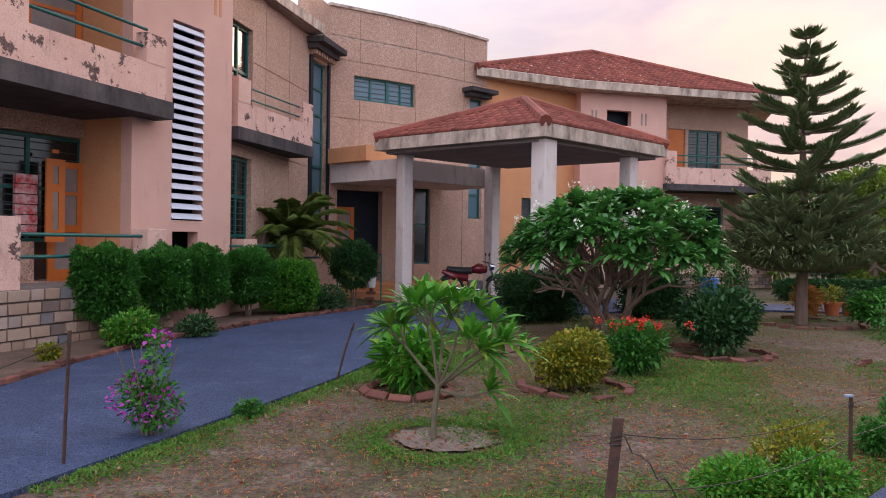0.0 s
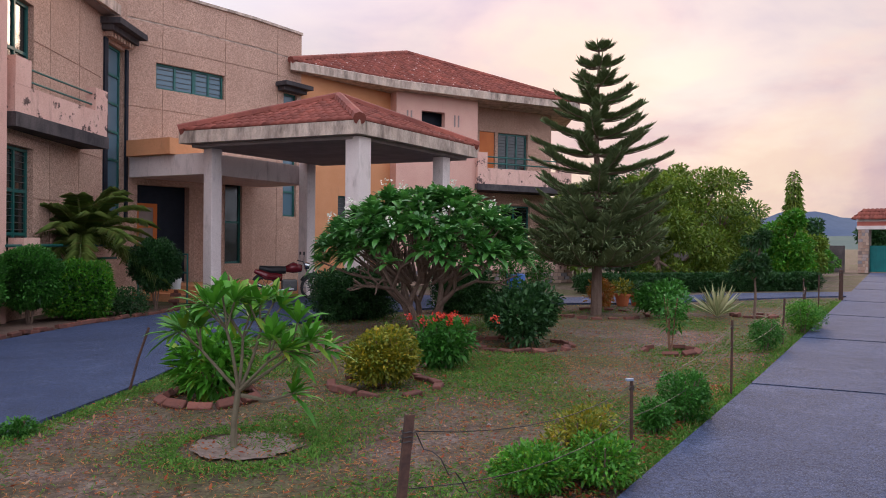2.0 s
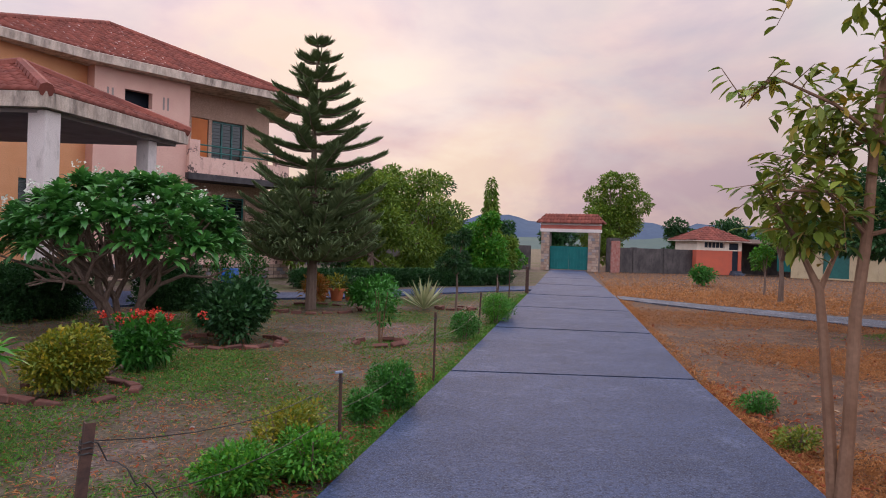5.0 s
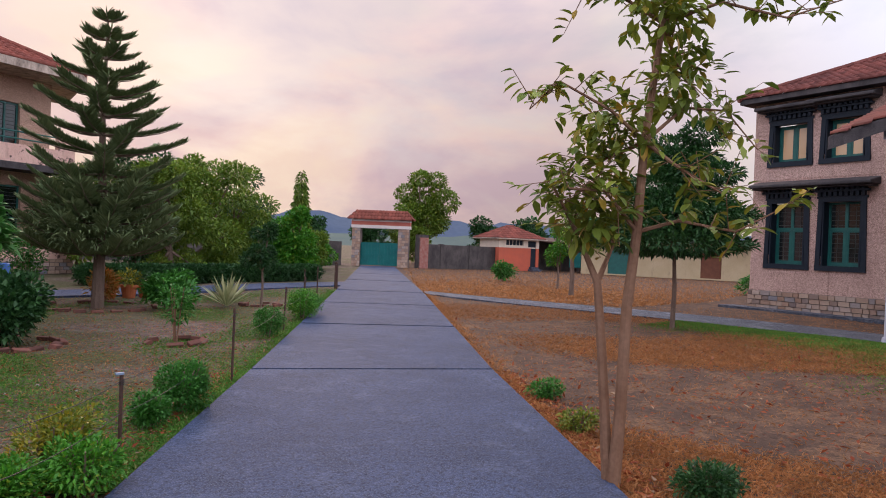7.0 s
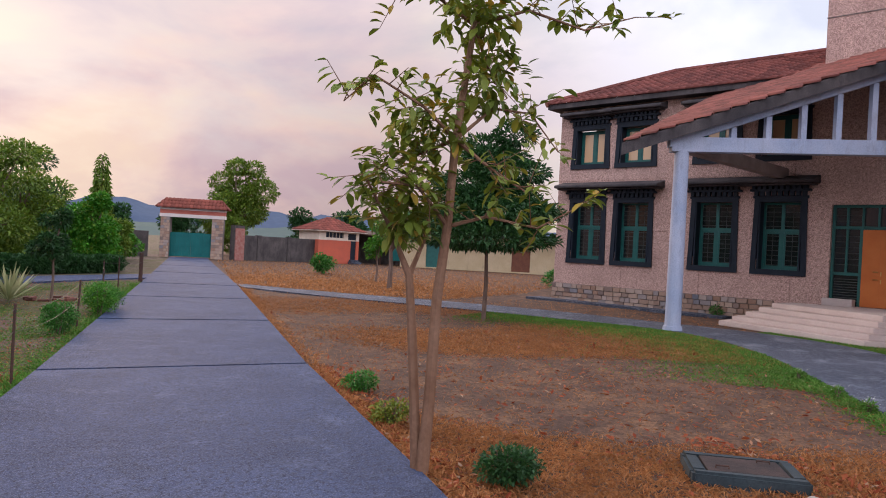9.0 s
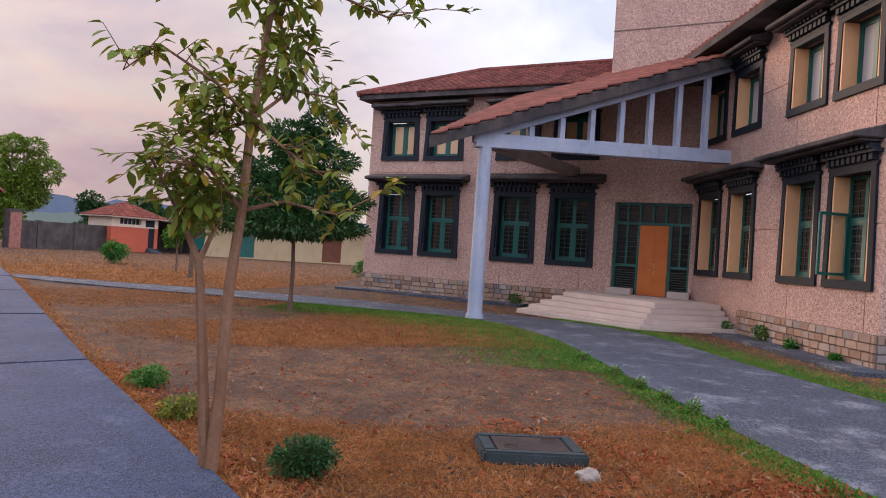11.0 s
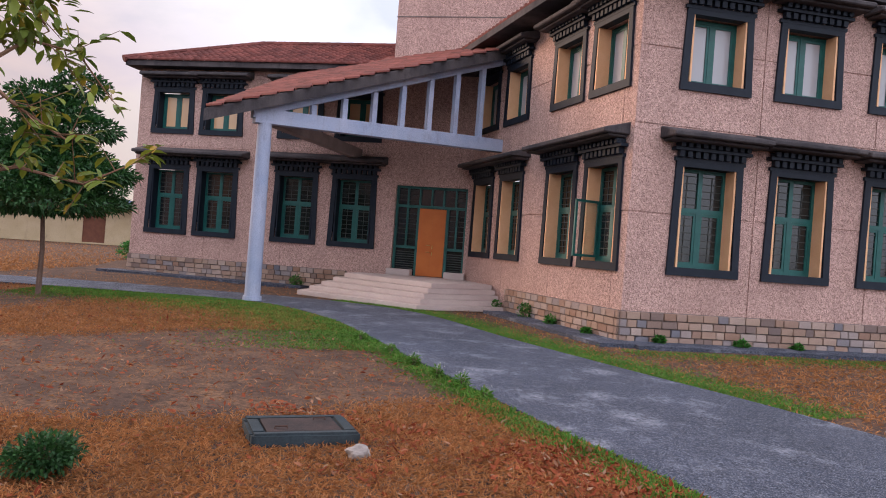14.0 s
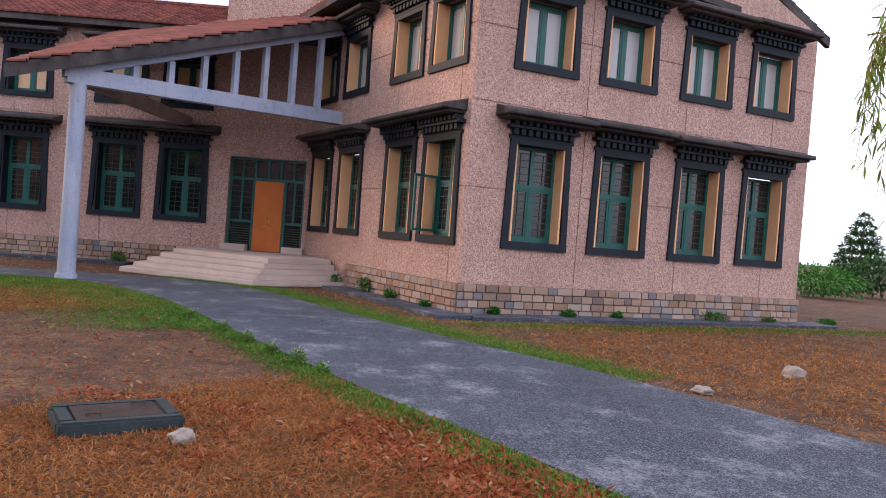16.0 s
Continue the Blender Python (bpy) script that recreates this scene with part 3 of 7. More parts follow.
SIDE_L = smooth_line([(19.5, 16.4), (19.3, 12.3), (19.65, 8.6), (19.6, 5.4), (19.2, 3.4), (18.4, 0.2), (16.6, -1.85), (12.95, -3.1), (10.2, -4.15), (6.7, -5.5), (-1.0, -7.5)][:11])
tagged(part("side_path", strip(SIDE_R, SIDE_L, -0.1, 0.028), CONCRETE_OLD), "worn grey concrete side path with pale scuffs", "path", kind="structure")

# ---- stone-plinth building with green windows ----
BL, BD, BC, BE = (24.98, 6.90), (21.5, -3.56), (13.47, -5.31), (14.31, -14.32)
bb = thing("office_building", (19, -4, 0), "two-storey pebble-dashed building with green windows and clay roof", "building")
PLINTH_Z, BAND_Z, EAVE_Z, EAVE_L = 0.60, 4.10, 6.98, 6.56


def stone_courses(parent, m, length, z1, rows, x0=0.0, cap=300, name="stone"):
    """Squared plinth stones, course over course, in a mortar bed."""
    bed = bmesh.new()
    box(bed, x0, length, 0.0, 0.1, -0.1, z1)
    pl = part("plinth", bed, MORTAR, parent, "coursed rough stone plinth", m)
    kinds = []
    for k in range(6):
        bm = bmesh.new()
        vs = box(bm, -0.5, 0.5, -0.5, 0.5, -0.5, 0.5)
        for v in vs:
            if v.co.y < 0:
                v.co.x *= 0.92 + 0.05 * random.random()
                v.co.z *= 0.84 + 0.1 * random.random()
                v.co.y -= random.uniform(0, 0.25)
        kinds.append(to_mesh(name, bm, STONE_MAT))
    h = z1 / rows
    made = 0
    for r in range(rows):
        x = x0 + random.uniform(-0.15, 0)
        while x < length:
            w = random.uniform(0.17, 0.36)
            a, b = max(x, x0), min(x + w, length)
            if b - a > 0.06:
                part(name, random.choice(kinds), None, pl, m=m @ Matrix.LocRotScale(((a + b) / 2, -0.005, h * (r + 0.5)), None, (b - a - 0.012, 0.07, h - 0.012)))
                made += 1
            x += w


def lattice(X, Z, solid, y0, y1):
    """One welded mesh of bars: the cells of a grid that solid(x, z) keeps, between y0 and y1."""
    bm = bmesh.new()
    X, Z = sorted(X), sorted(Z)
    verts = {}

    def v(i, k, y):
        if (i, k, y) not in verts:
            verts[i, k, y] = bm.verts.new((X[i], y, Z[k]))
        return verts[i, k, y]
    keep = {(i, k) for i in range(len(X) - 1) for k in range(len(Z) - 1) if solid((X[i] + X[i + 1]) / 2, (Z[k] + Z[k + 1]) / 2)}
    for i, k in keep:
        a, b, c, d = (i, k), (i + 1, k), (i + 1, k + 1), (i, k + 1)
        bm.faces.new([v(*p, y0) for p in (a, b, c, d)])
        bm.faces.new([v(*p, y1) for p in (d, c, b, a)])
        for (p, q), other in (((a, b), (i, k - 1)), ((b, c), (i + 1, k)), ((c, d), (i, k + 1)), ((d, a), (i - 1, k))):
            if other not in keep:
                bm.faces.new((v(*q, y0), v(*p, y0), v(*p, y1), v(*q, y1)))
    return bm


WIN = {}


def window_meshes(w, h, upper):
    """All the pieces of one window type, from its outer lower left corner; y < 0 is outside."""
    key = (round(w, 2), round(h, 2), upper)
    if key in WIN:
        return WIN[key]
    d = {}
    t, o = 0.14, 0.05
    bm = bmesh.new()
    e = 0.05
    # the surround flares towards its foot
    for poly in (((-e, 0), (t - e, 0), (t, h), (0, h)), ((w - t + e, 0), (w + e, 0), (w, h), (w - t, h))):
        vs = [bm.verts.new((x, y, z)) for y in (-o, 0.14) for x, z in poly]
        for f in ((0, 1, 2, 3), (7, 6, 5, 4), (0, 4, 5, 1), (1, 5, 6, 2), (2, 6, 7, 3), (3, 7, 4, 0)):
            bm.faces.new([vs[i] for i in f])
    box(bm, -e, w + e, -o - 0.004, 0.136, -0.005, 0.15)
    box(bm, 0, w, -o - 0.003, 0.138, h - 0.10, h)
    bmesh.ops.recalc_face_normals(bm, faces=bm.faces[:])
    d["surround"] = to_mesh("surround", bm, DARK_FRAME_AND_SHADE)
    d["reveal"] = []
    for xr in (t - 0.01, w - t - 0.03):
        bm = bmesh.new()
        box(bm, xr, xr + 0.04, -0.03, 0.34, 0.15, h - 0.1)
        d["reveal"].append(to_mesh("reveal", bm, CREAM))
    x0, x1, z0, z1, y = t + 0.03, w - t - 0.03, 0.15, h - 0.1, 0.26
    f = 0.06
    xm = (x0 + x1) / 2
    zt = z0 + (z1 - z0) * 0.58
    g = 0.045
    X = [x0, x0 + f, xm - g, xm + g, x1 - f, x1]
    Z = [z0, z0 + f, z1 - f, z1] if upper else [z0, z0 + f, zt - g, zt + g, z1 - f, z1]
    bm = lattice(X, Z, lambda px, pz: not (x0 + f < px < x1 - f and z0 + f < pz < z1 - f) or abs(px - xm) < g or (not upper and abs(pz - zt) < g), y, y + 0.07)
    d["casement"] = []
    zz = zt - g if not upper else z1 - f
    for a, b in ((x0 + f, xm - g), (xm + g, x1 - f)):
        cb = lattice([a, a + 0.045, b - 0.045, b], [z0 + f, z0 + f + 0.05, zz - 0.05, zz], lambda px, pz, a=a, b=b: not (a + 0.045 < px < b - 0.045 and z0 + f + 0.05 < pz < zz - 0.05), y + 0.012, y + 0.06)
        d["casement"].append(to_mesh("casement", cb, GREEN_FRAME))
    d["frame"] = to_mesh("frame", bm, GREEN_FRAME)
    d["panes"] = []
    for a, b in ((x0 + f, xm - 0.045), (xm + 0.045, x1 - f)):
        for c, e2 in (((z0 + f, z1 - f),) if upper else ((z0 + f, zt - 0.045), (zt + 0.045, z1 - f))):
            bm = bmesh.new()
            box(bm, a + 0.002, b - 0.002, y + 0.035, y + 0.043, c, e2)
            d["panes"].append(bm)
    d["panes"] = [to_mesh("pane", p, None) for p in d["panes"]]
    bars = [z0 + f + (z1 - z0 - 2 * f) * (k + 0.5) / 13 for k in range(13)]
    ups = [x0 + (x1 - x0) * a for a in (0.25, 0.75)]
    bm = bmesh.new() if upper else lattice([x0 + f, x1 - f] + [u + e3 for u in ups for e3 in (-0.006, 0.006)], [u + e3 for u in bars for e3 in (-0.007, 0.007)],
                                           lambda px, pz: any(abs(pz - u) < 0.007 for u in bars) or any(abs(px - u) < 0.006 for u in ups), y + 0.022, y + 0.031)
    d["grille"] = to_mesh("grille", bm, GRILLE) if not upper else bm.free()
    bm = bmesh.new()  # dentil cornice above
    ch = 0.34
    box(bm, -0.04, w + 0.04, -0.06, 0.1, h, h + 0.07)
    n = 9
    for k in range(n):
        x = -0.02 + (w + 0.04) * (k + 0.5) / n
        box(bm, x - 0.05, x + 0.05, -0.13, -0.02, h + 0.07, h + 0.19)
    box(bm, -0.10, w + 0.10, -0.17, 0.02, h + 0.19, h + 0.25)
    for k in range(n + 1):
        x = -0.06 + (w + 0.12) * (k + 0.5) / (n + 1)
        box(bm, x - 0.045, x + 0.045, -0.22, -0.02, h + 0.25, h + ch)
    d["cornice"] = to_mesh("cornice", bm, DARK_FRAME_AND_SHADE)
    WIN[key] = d
    return d


def hood(parent, m, x0, x1, z, depth=0.55):
    """A weathered sloping drip slab over windows."""
    bm = bmesh.new()
    vs = box(bm, x0, x1, -depth, 0.05, z, z + 0.09)
    for v in vs:
        if v.co.y > -0.2 and v.co.z > z + 0.02:
            v.co.z += 0.16
    box(bm, x0 + 0.05, x1 - 0.05, -depth + 0.12, -0.01, z - 0.05, z - 0.002)
    bmesh.ops.bevel(bm, geom=bm.edges[:], offset=0.02, segments=1, affect="EDGES")
    part("window_hood", bm, BLACKENED, parent, "blackened concrete window hood", m)


def window(parent, m, s0, s1, z0, z1, upper=False, glass=None, dark=False):
    w, h = s1 - s0, z1 - z0
    w = round(w, 1)
    k = window_meshes(w, h, upper)
    mm = m @ Matrix.Translation((s0, 0, z0))
    win = part("window", k["frame"], None, parent, "green wooden casement window in a dark flared surround", mm)
    part("surround", k["surround"], None, win, m=mm)
    for rv in k["reveal"]:
        if dark:
            rv = rv.copy()
            rv.materials[0] = DARK_FRAME_AND_SHADE
        part("reveal", rv, None, win, "" if dark else "cream painted reveal", mm)
    part("cornice", k["cornice"], None, win, "dark dentil cornice", mm)
    for cm in k["casement"]:
        part("casement", cm, None, win, m=mm)
    if k["grille"]:
        part("grille", k["grille"], None, win, m=mm)
    for p in k["panes"]:
        q = p.copy()
        q.materials.append(glass or GLASS)
        part("pane", q, None, win, m=mm)
    return win


def pebble_wall(p, q, z0, z1, holes, joints=2.6, x_start=0.0, thick=0.36):
    m, n = wall_frame(p, q)
    xs = [x_start + joints * k for k in range(1, int((n - x_start) / joints) + 1)]
    bm = wall_mesh(n, z0, z1, thick, holes, xs, (BAND_Z, 2.45, 5.55), x_start=x_start)
    part("wall", bm, PEBBLE, bb, "pinkish pebble-dash wall with panel joints", m)
    return m, n


G0, G1, U0, U1, UL0, UL1 = 1.32, 3.46, 4.80, 6.32, 4.51, 5.92
LW = [(a, a + 1.4) for a in (0.53, 2.22, 4.88, 6.75)]
FW = [(a, a + 1.4) for a in (0.30, 2.17, 4.83, 6.56)]
RW = [(a, a + 1.4) for a in (0.88, 2.88, 5.01, 6.98)]


def holes_for(spans, z0, z1):
    return [(a + 0.1, b - 0.1, z0 + 0.1, z1 - 0.06) for a, b in spans]


DOOR_S = (8.76, 10.94)
mL, nL = pebble_wall(BL, BD, -0.1, EAVE_L, holes_for(LW, G0, G1) + holes_for(LW, UL0, UL1) + [(DOOR_S[0], DOOR_S[1], 0.62, 3.28)])
mF, nF = pebble_wall(BD, BC, -0.1, EAVE_Z, holes_for(FW, G0, G1) + holes_for(FW, U0, U1))
mR, nR = pebble_wall(BC, BE, -0.1, EAVE_Z, holes_for(RW, G0, G1) + holes_for(RW, U0, U1))
for i, (a, b) in enumerate(LW):
    window(bb, mL, a, b, G0, G1, dark=True)
    window(bb, mL, a, b, UL0, UL1, True, GLASS_CREAM, True)
for a, b in FW:
    window(bb, mF, a, b, G0, G1)
    window(bb, mF, a, b, U0, U1, True, GLASS_PALE)
for a, b in RW:
    window(bb, mR, a, b, G0, G1)
    window(bb, mR, a, b, U0, U1, True, GLASS_PALE)
for m, pairs, z in ((mL, ((LW[0][0] - 0.35, LW[1][1] + 0.35), (LW[2][0] - 0.3, LW[3][1] + 0.3)), 3.82), (mF, ((FW[0][0] - 0.12, FW[1][1] + 0.3), (FW[2][0] - 0.35, FW[3][1] + 0.12)), 3.84), (mR, tuple((a - 0.35, b + 0.3) for a, b in RW), 3.84)):
    for k, (a, b) in enumerate(pairs):
        hood(bb, m, a, b, z + (0.03 if k % 2 else 0))
for m, spans, z in ((mL, LW, 6.27), (mF, FW, 6.68), (mR, RW, 6.68)):
    for k, (a, b) in enumerate(spans):
        hood(bb, m, a - 0.3, b + 0.3, z + (0.025 if k % 2 else 0), 0.5)
# one casement stands open
bm = bmesh.new()
f = 0.05
for a, b, c, d in ((0, 0.62, 0, f), (0, 0.62, 1.15 - f, 1.15), (0, f, f, 1.15 - f), (0.62 - f, 0.62, f, 1.15 - f)):
    box(bm, a, b, 0, 0.04, c, d)
ml4 = mF @ Matrix.Translation((FW[3][0] + 0.2, 0.24, G0 + 0.22)) @ pose(0, 0, 0, 0, 0, -80)
leaf = part("casement", bm, GREEN_FRAME, bb, "open green casement leaf", ml4)
bm = bmesh.new()
box(bm, f, 0.62 - f, 0.015, 0.021, f, 1.15 - f)
part("pane", bm, CLEAR, leaf, m=ml4).visible_shadow = False
# inner back walls and floors close the rooms
bm = bmesh.new()
for m, n in ((mL, nL), (mF, nF), (mR, nR)):
    box(bm, 0.4, n - 0.4, 1.6, 1.7, 0, EAVE_L, m)
part("inner_wall", bm, SOFFIT, bb, m=Matrix())

# tower block over the entrance
uL = (mL @ Vector((1, 0, 0, 0))).to_3d()
nLin = (mL @ Vector((0, 1, 0, 0))).to_3d()
bm = bmesh.new()
box(bm, 8.4, nL + 1.5, 0.02, 4.0, 6.6, 12.6, mL)
part("tower", bm, PEBBLE, bb, "plain pebble-dash stair tower", Matrix())
bm = bmesh.new()
for z in (8.3, 10.7):
    box(bm, 8.39, nL + 1.51, 0.008, 0.03, z, z + 0.03, mL)
part("tower_joint", bm, MORTAR, bb, m=Matrix())

# entrance: green glazed screen, orange door, cills
e0, e1 = DOOR_S
d0, d1 = 9.51, 10.32
bm = bmesh.new()
for a, b, c, d in ((e0, e0 + 0.07, 0.62, 3.28), (e1 - 0.07, e1, 0.62, 3.28), (e0, e1, 3.21, 3.28), (e0, e1, 2.64, 2.72), (d0 - 0.08, d0, 0.62, 2.64), (d1, d1 + 0.08, 0.62, 2.64), (e0, d0, 1.42, 1.5), (d1, e1, 1.42, 1.5)):
    box(bm, a, b, 0.12, 0.2, c, d)
for k in range(1, 6):
    x = e0 + (e1 - e0) * k / 6
    box(bm, x - 0.025, x + 0.025, 0.125, 0.195, 2.72, 3.21)
for a, b in ((e0 + 0.07, d0 - 0.08), (d1 + 0.08, e1 - 0.07)):
    box(bm, (a + b) / 2 - 0.025, (a + b) / 2 + 0.025, 0.125, 0.195, 1.5, 2.64)
screen = part("door_screen", bm, GREEN_FRAME, bb, "green glazed door screen", mL)
bm = bmesh.new()
box(bm, e0, e1, 0.215, 0.225, 0.62, 3.28)
part("pane", bm, GLASS, screen, m=mL)
bm = bmesh.new()
for k in range(9):
    z = 0.75 + 0.07 * k
    for a, b in ((e0 + 0.08, d0 - 0.09), (d1 + 0.09, e1 - 0.08)):
        box(bm, a, b, 0.2, 0.21, z, z + 0.018)
for z in (1.7, 1.85, 2.0, 2.15, 2.3, 2.45, 2.85, 3.0, 3.15):
    box(bm, e0 + 0.08, d0 - 0.09, 0.2, 0.21, z, z + 0.014)
    box(bm, d1 + 0.09, e1 - 0.08, 0.2, 0.21, z, z + 0.014)
part("grille", bm, GRILLE, screen, m=mL)
bm = soft_box(d0, d1, 0.08, 0.13, 0.63, 2.63, 0.008)
for x in ((d0 + d1) / 2,):
    box(bm, x - 0.006, x + 0.006, 0.074, 0.082, 0.66, 2.6)
door = part("door", bm, ORANGE_DOOR, bb, "orange painted double door", mL)
bm = bmesh.new()
for z in (1.35, 1.55):
    tube(bm, [((d0 + d1) / 2 - 0.14, 0.07, z), ((d0 + d1) / 2 - 0.02, 0.055, z)], 0.012)
    tube(bm, [((d0 + d1) / 2 + 0.05, 0.07, z), ((d0 + d1) / 2 + 0.05, 0.055, z - 0.1)], 0.014)
part("bolt", bm, mat("brass", (0.6, 0.4, 0.15), 0.35, 0.9), door, "brass bolts", mL)
for a, b in ((e0 - 0.08, d0 - 0.1), (d1 + 0.1, e1 + 0.08)):
    part("sill", soft_box(a, b, -0.22, 0.1, 0.60, 0.80, 0.02), STEP, screen, "pale stone cill block", mL)

# entrance steps
steps = thing("entrance_steps", tuple(mL @ Vector(((e0 + e1) / 2, -1, 0))), "pale stone entrance steps, five risers", "steps", kind="structure")
# each step is a plan outline between the landing and the foot of the flight
LAND = [(20.89, -0.09), (18.36, -2.28), (19.35, -3.98), (21.5, -3.52), (21.95, -0.55)]
FOOT = [(19.96, 1.10), (17.52, -1.88), (18.45, -4.18), (21.5, -3.52), (22.35, 0.45)]
for k in range(5):
    f = k / 4
    out = [(a[0] * (1 - f) + b[0] * f, a[1] * (1 - f) + b[1] * f) for a, b in zip(LAND, FOOT)]
    bm = bmesh.new()
    top = 0.62 - 0.124 * k
    prism(bm, out[::-1], top - 0.124, top - 0.002)
    bmesh.ops.recalc_face_normals(bm, faces=bm.faces[:])
    bmesh.ops.bevel(bm, geom=bm.edges[:], offset=0.012, segments=2, affect="EDGES")
    part("step", bm, STEP, steps, m=Matrix())

# tiled roofs
OV = 0.75


def P3(m, s, y, z):
    return tuple(m @ Vector((s, y, z)))


bm = bmesh.new()
box(bm, -0.3, nL + 1.0, -0.45, 7.0, EAVE_L, EAVE_L + 0.16, mL)
box(bm, -2.0, nF + OV, -OV, 9.0, EAVE_Z + 0.004, EAVE_Z + 0.164, mF)
part("eave_slab", bm, BLACKENED, bb, "stained projecting eave slab", Matrix())
rz = EAVE_L + 1.75
a, b = P3(mL, -0.35, -0.5, EAVE_L + 0.164), P3(mL, nL + 0.6, -0.5, EAVE_L + 0.164)
c, d = P3(mL, nL + 0.6, 3.3, rz), P3(mL, 2.5, 3.3, rz)
e = P3(mL, -0.35, 7.0, EAVE_L + 0.164)
roof_tiles("roof", [[a, b, c, d], [e, a, d]], TILE_DARK, bb)
# added backing blocks the sky between eave slab and roof tiles
bm = bmesh.new()
box(bm, 2.4, nL, 2.9, 3.1, EAVE_L + 0.1, rz - 0.25, mL)
part("roof_backing", bm, MORTAR, bb, "unseen backing added under the ridge", Matrix())
ridge_caps(bb, d, c, TILE_DARK)
ridge_caps(bb, a, d, TILE_DARK)
# wing roof: a gable over the end wall
g0, g1 = P3(mR, -OV, -OV, EAVE_Z + 0.16), P3(mR, nR + OV, -OV, EAVE_Z + 0.16)
gz = EAVE_Z + 2.0
r0 = P3(mF, nF + OV, -OV, EAVE_Z + 0.16)
r1 = P3(mF, -1.5, -OV, EAVE_Z + 0.16)
r2, r3 = P3(mF, -1.5, 4.5, gz), P3(mF, nF + OV, 4.5, gz)
r4, r5 = P3(mF, nF + OV, 10.05, EAVE_Z + 0.16), P3(mF, -1.5, 10.05, EAVE_Z + 0.16)
roof_tiles("roof", [[r1, r0, r3, r2], [r4, r5, r2, r3]], TILE_DARK, bb)
ridge_caps(bb, r2, r3, TILE_DARK)
bm = bmesh.new()
gp = [P3(mR, 0.0, 0.05, EAVE_Z), P3(mR, nR, 0.05, EAVE_Z), P3(mR, 4.5, 0.05, gz - 0.15)]
vs = [bm.verts.new(p) for p in gp] + [bm.verts.new(Vector(p) + (mR @ Vector((0, 0.3, 0, 0))).to_3d()) for p in gp]
for f in ((0, 1, 2), (5, 4, 3), (0, 3, 4, 1), (1, 4, 5, 2), (2, 5, 3, 0)):
    bm.faces.new([vs[i] for i in f])
part("gable", bm, PEBBLE, bb, "pebble-dash gable", Matrix())
bm = bmesh.new()
for p, q in ((r0, r3), (r4, r3)):
    p, q = Vector(p), Vector(q)
    dn = Vector((0, 0, -0.22))
    off = (mR @ Vector((0, 0.12, 0, 0))).to_3d()
    vs = [bm.verts.new(x) for x in (p, q, q + dn, p + dn, p + off, q + off, q + dn + off, p + dn + off)]
    for f in ((0, 1, 2, 3), (7, 6, 5, 4), (0, 4, 5, 1), (3, 2, 6, 7), (0, 3, 7, 4), (1, 5, 6, 2)):
        bm.faces.new([vs[i] for i in f])
part("bargeboard", bm, BLACKENED, bb, "blackened gable edge", Matrix())

# canopy over the entrance
K = (17.12, 1.85)
beam_end = P3(mF, 1.95, 0.0, 0)
canopy = thing("entrance_canopy", (*K, 0), "sloping tiled canopy on a white beam and one column", "canopy")
bm = bmesh.new()
tube(bm, [(*K, 0.0), (*K, 2.0), (*K, 4.0)], [0.175, 0.165, 0.155], 20)
tube(bm, [(*K, 0.0), (*K, 0.12)], [0.215, 0.205], 20)
part("column", bm, BLUE_WHITE, canopy, "round bluish-white concrete column", Matrix(), smooth=False)
mB, nB = wall_frame(K, beam_end)
T0 = -1.4


def beam_z(s):
    return 3.97 + 0.03 * s


bm = bmesh.new()
for v in box(bm, -0.25, nB, -0.13, 0.13, 0.0, 0.32):
    v.co = mB @ Vector((v.co.x, v.co.y, v.co.z + beam_z(v.co.x)))
part("beam", bm, BLUE_WHITE, canopy, "bluish-white tie beam", Matrix())


def edge_z(s):
    return 4.05 + 2.85 * (max(s - T0, 0.0) / (nB - T0)) ** 1.05


bm = bmesh.new()
vs = []
for s, h in ((-0.3, 0.26), (nB, 0.30)):
    z = edge_z(s) - 0.1
    vs += [bm.verts.new(mB @ Vector((s, y, zz))) for y, zz in ((-0.12, z - h), (0.12, z - h), (0.12, z), (-0.12, z))]
for f in ((3, 2, 1, 0), (4, 5, 6, 7), (0, 1, 5, 4), (1, 2, 6, 5), (2, 3, 7, 6), (3, 0, 4, 7)):
    bm.faces.new([vs[i] for i in f])
part("rafter", bm, BLUE_WHITE, canopy, "bluish-white sloping beam", Matrix())
for k in range(7):
    s = nB * (1.55 + 1.07 * k) / 9.0
    zt = edge_z(s) - 0.36
    if zt > beam_z(s) + 0.40:
        bm = bmesh.new()
        box(bm, s - 0.06, s + 0.06, -0.08, 0.08, beam_z(s) + 0.31, zt, mB)
        part("post", bm, BLUE_WHITE, canopy, m=Matrix())
tip = tuple(mB @ Vector((T0, -0.35, 4.05)))
q1 = tuple(mB @ Vector((nB + 0.4, -0.35, edge_z(nB + 0.4))))
LBK = P3(mL, 5.6, -0.5, EAVE_L - 0.2)
q2 = tuple(Vector(q1) + Vector(LBK) - Vector(tip))
roof_tiles("roof", [[tip, LBK, q2, q1]], TILE_DARK, canopy, pitch=0.22)
bm = bmesh.new()
ps = [Vector(x) for x in (tip, q1, q2, LBK)]
lo = [bm.verts.new(p - Vector((0, 0, 0.26))) for p in ps]
hi = [bm.verts.new(p - Vector((0, 0, 0.004))) for p in ps]
bm.faces.new(hi), bm.faces.new(lo[::-1])
for i in range(4):
    bm.faces.new((lo[i], lo[(i + 1) % 4], hi[(i + 1) % 4], hi[i]))
part("roof_slab", bm, BLACKENED, canopy, "blackened canopy slab edge", Matrix())
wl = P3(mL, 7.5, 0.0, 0)
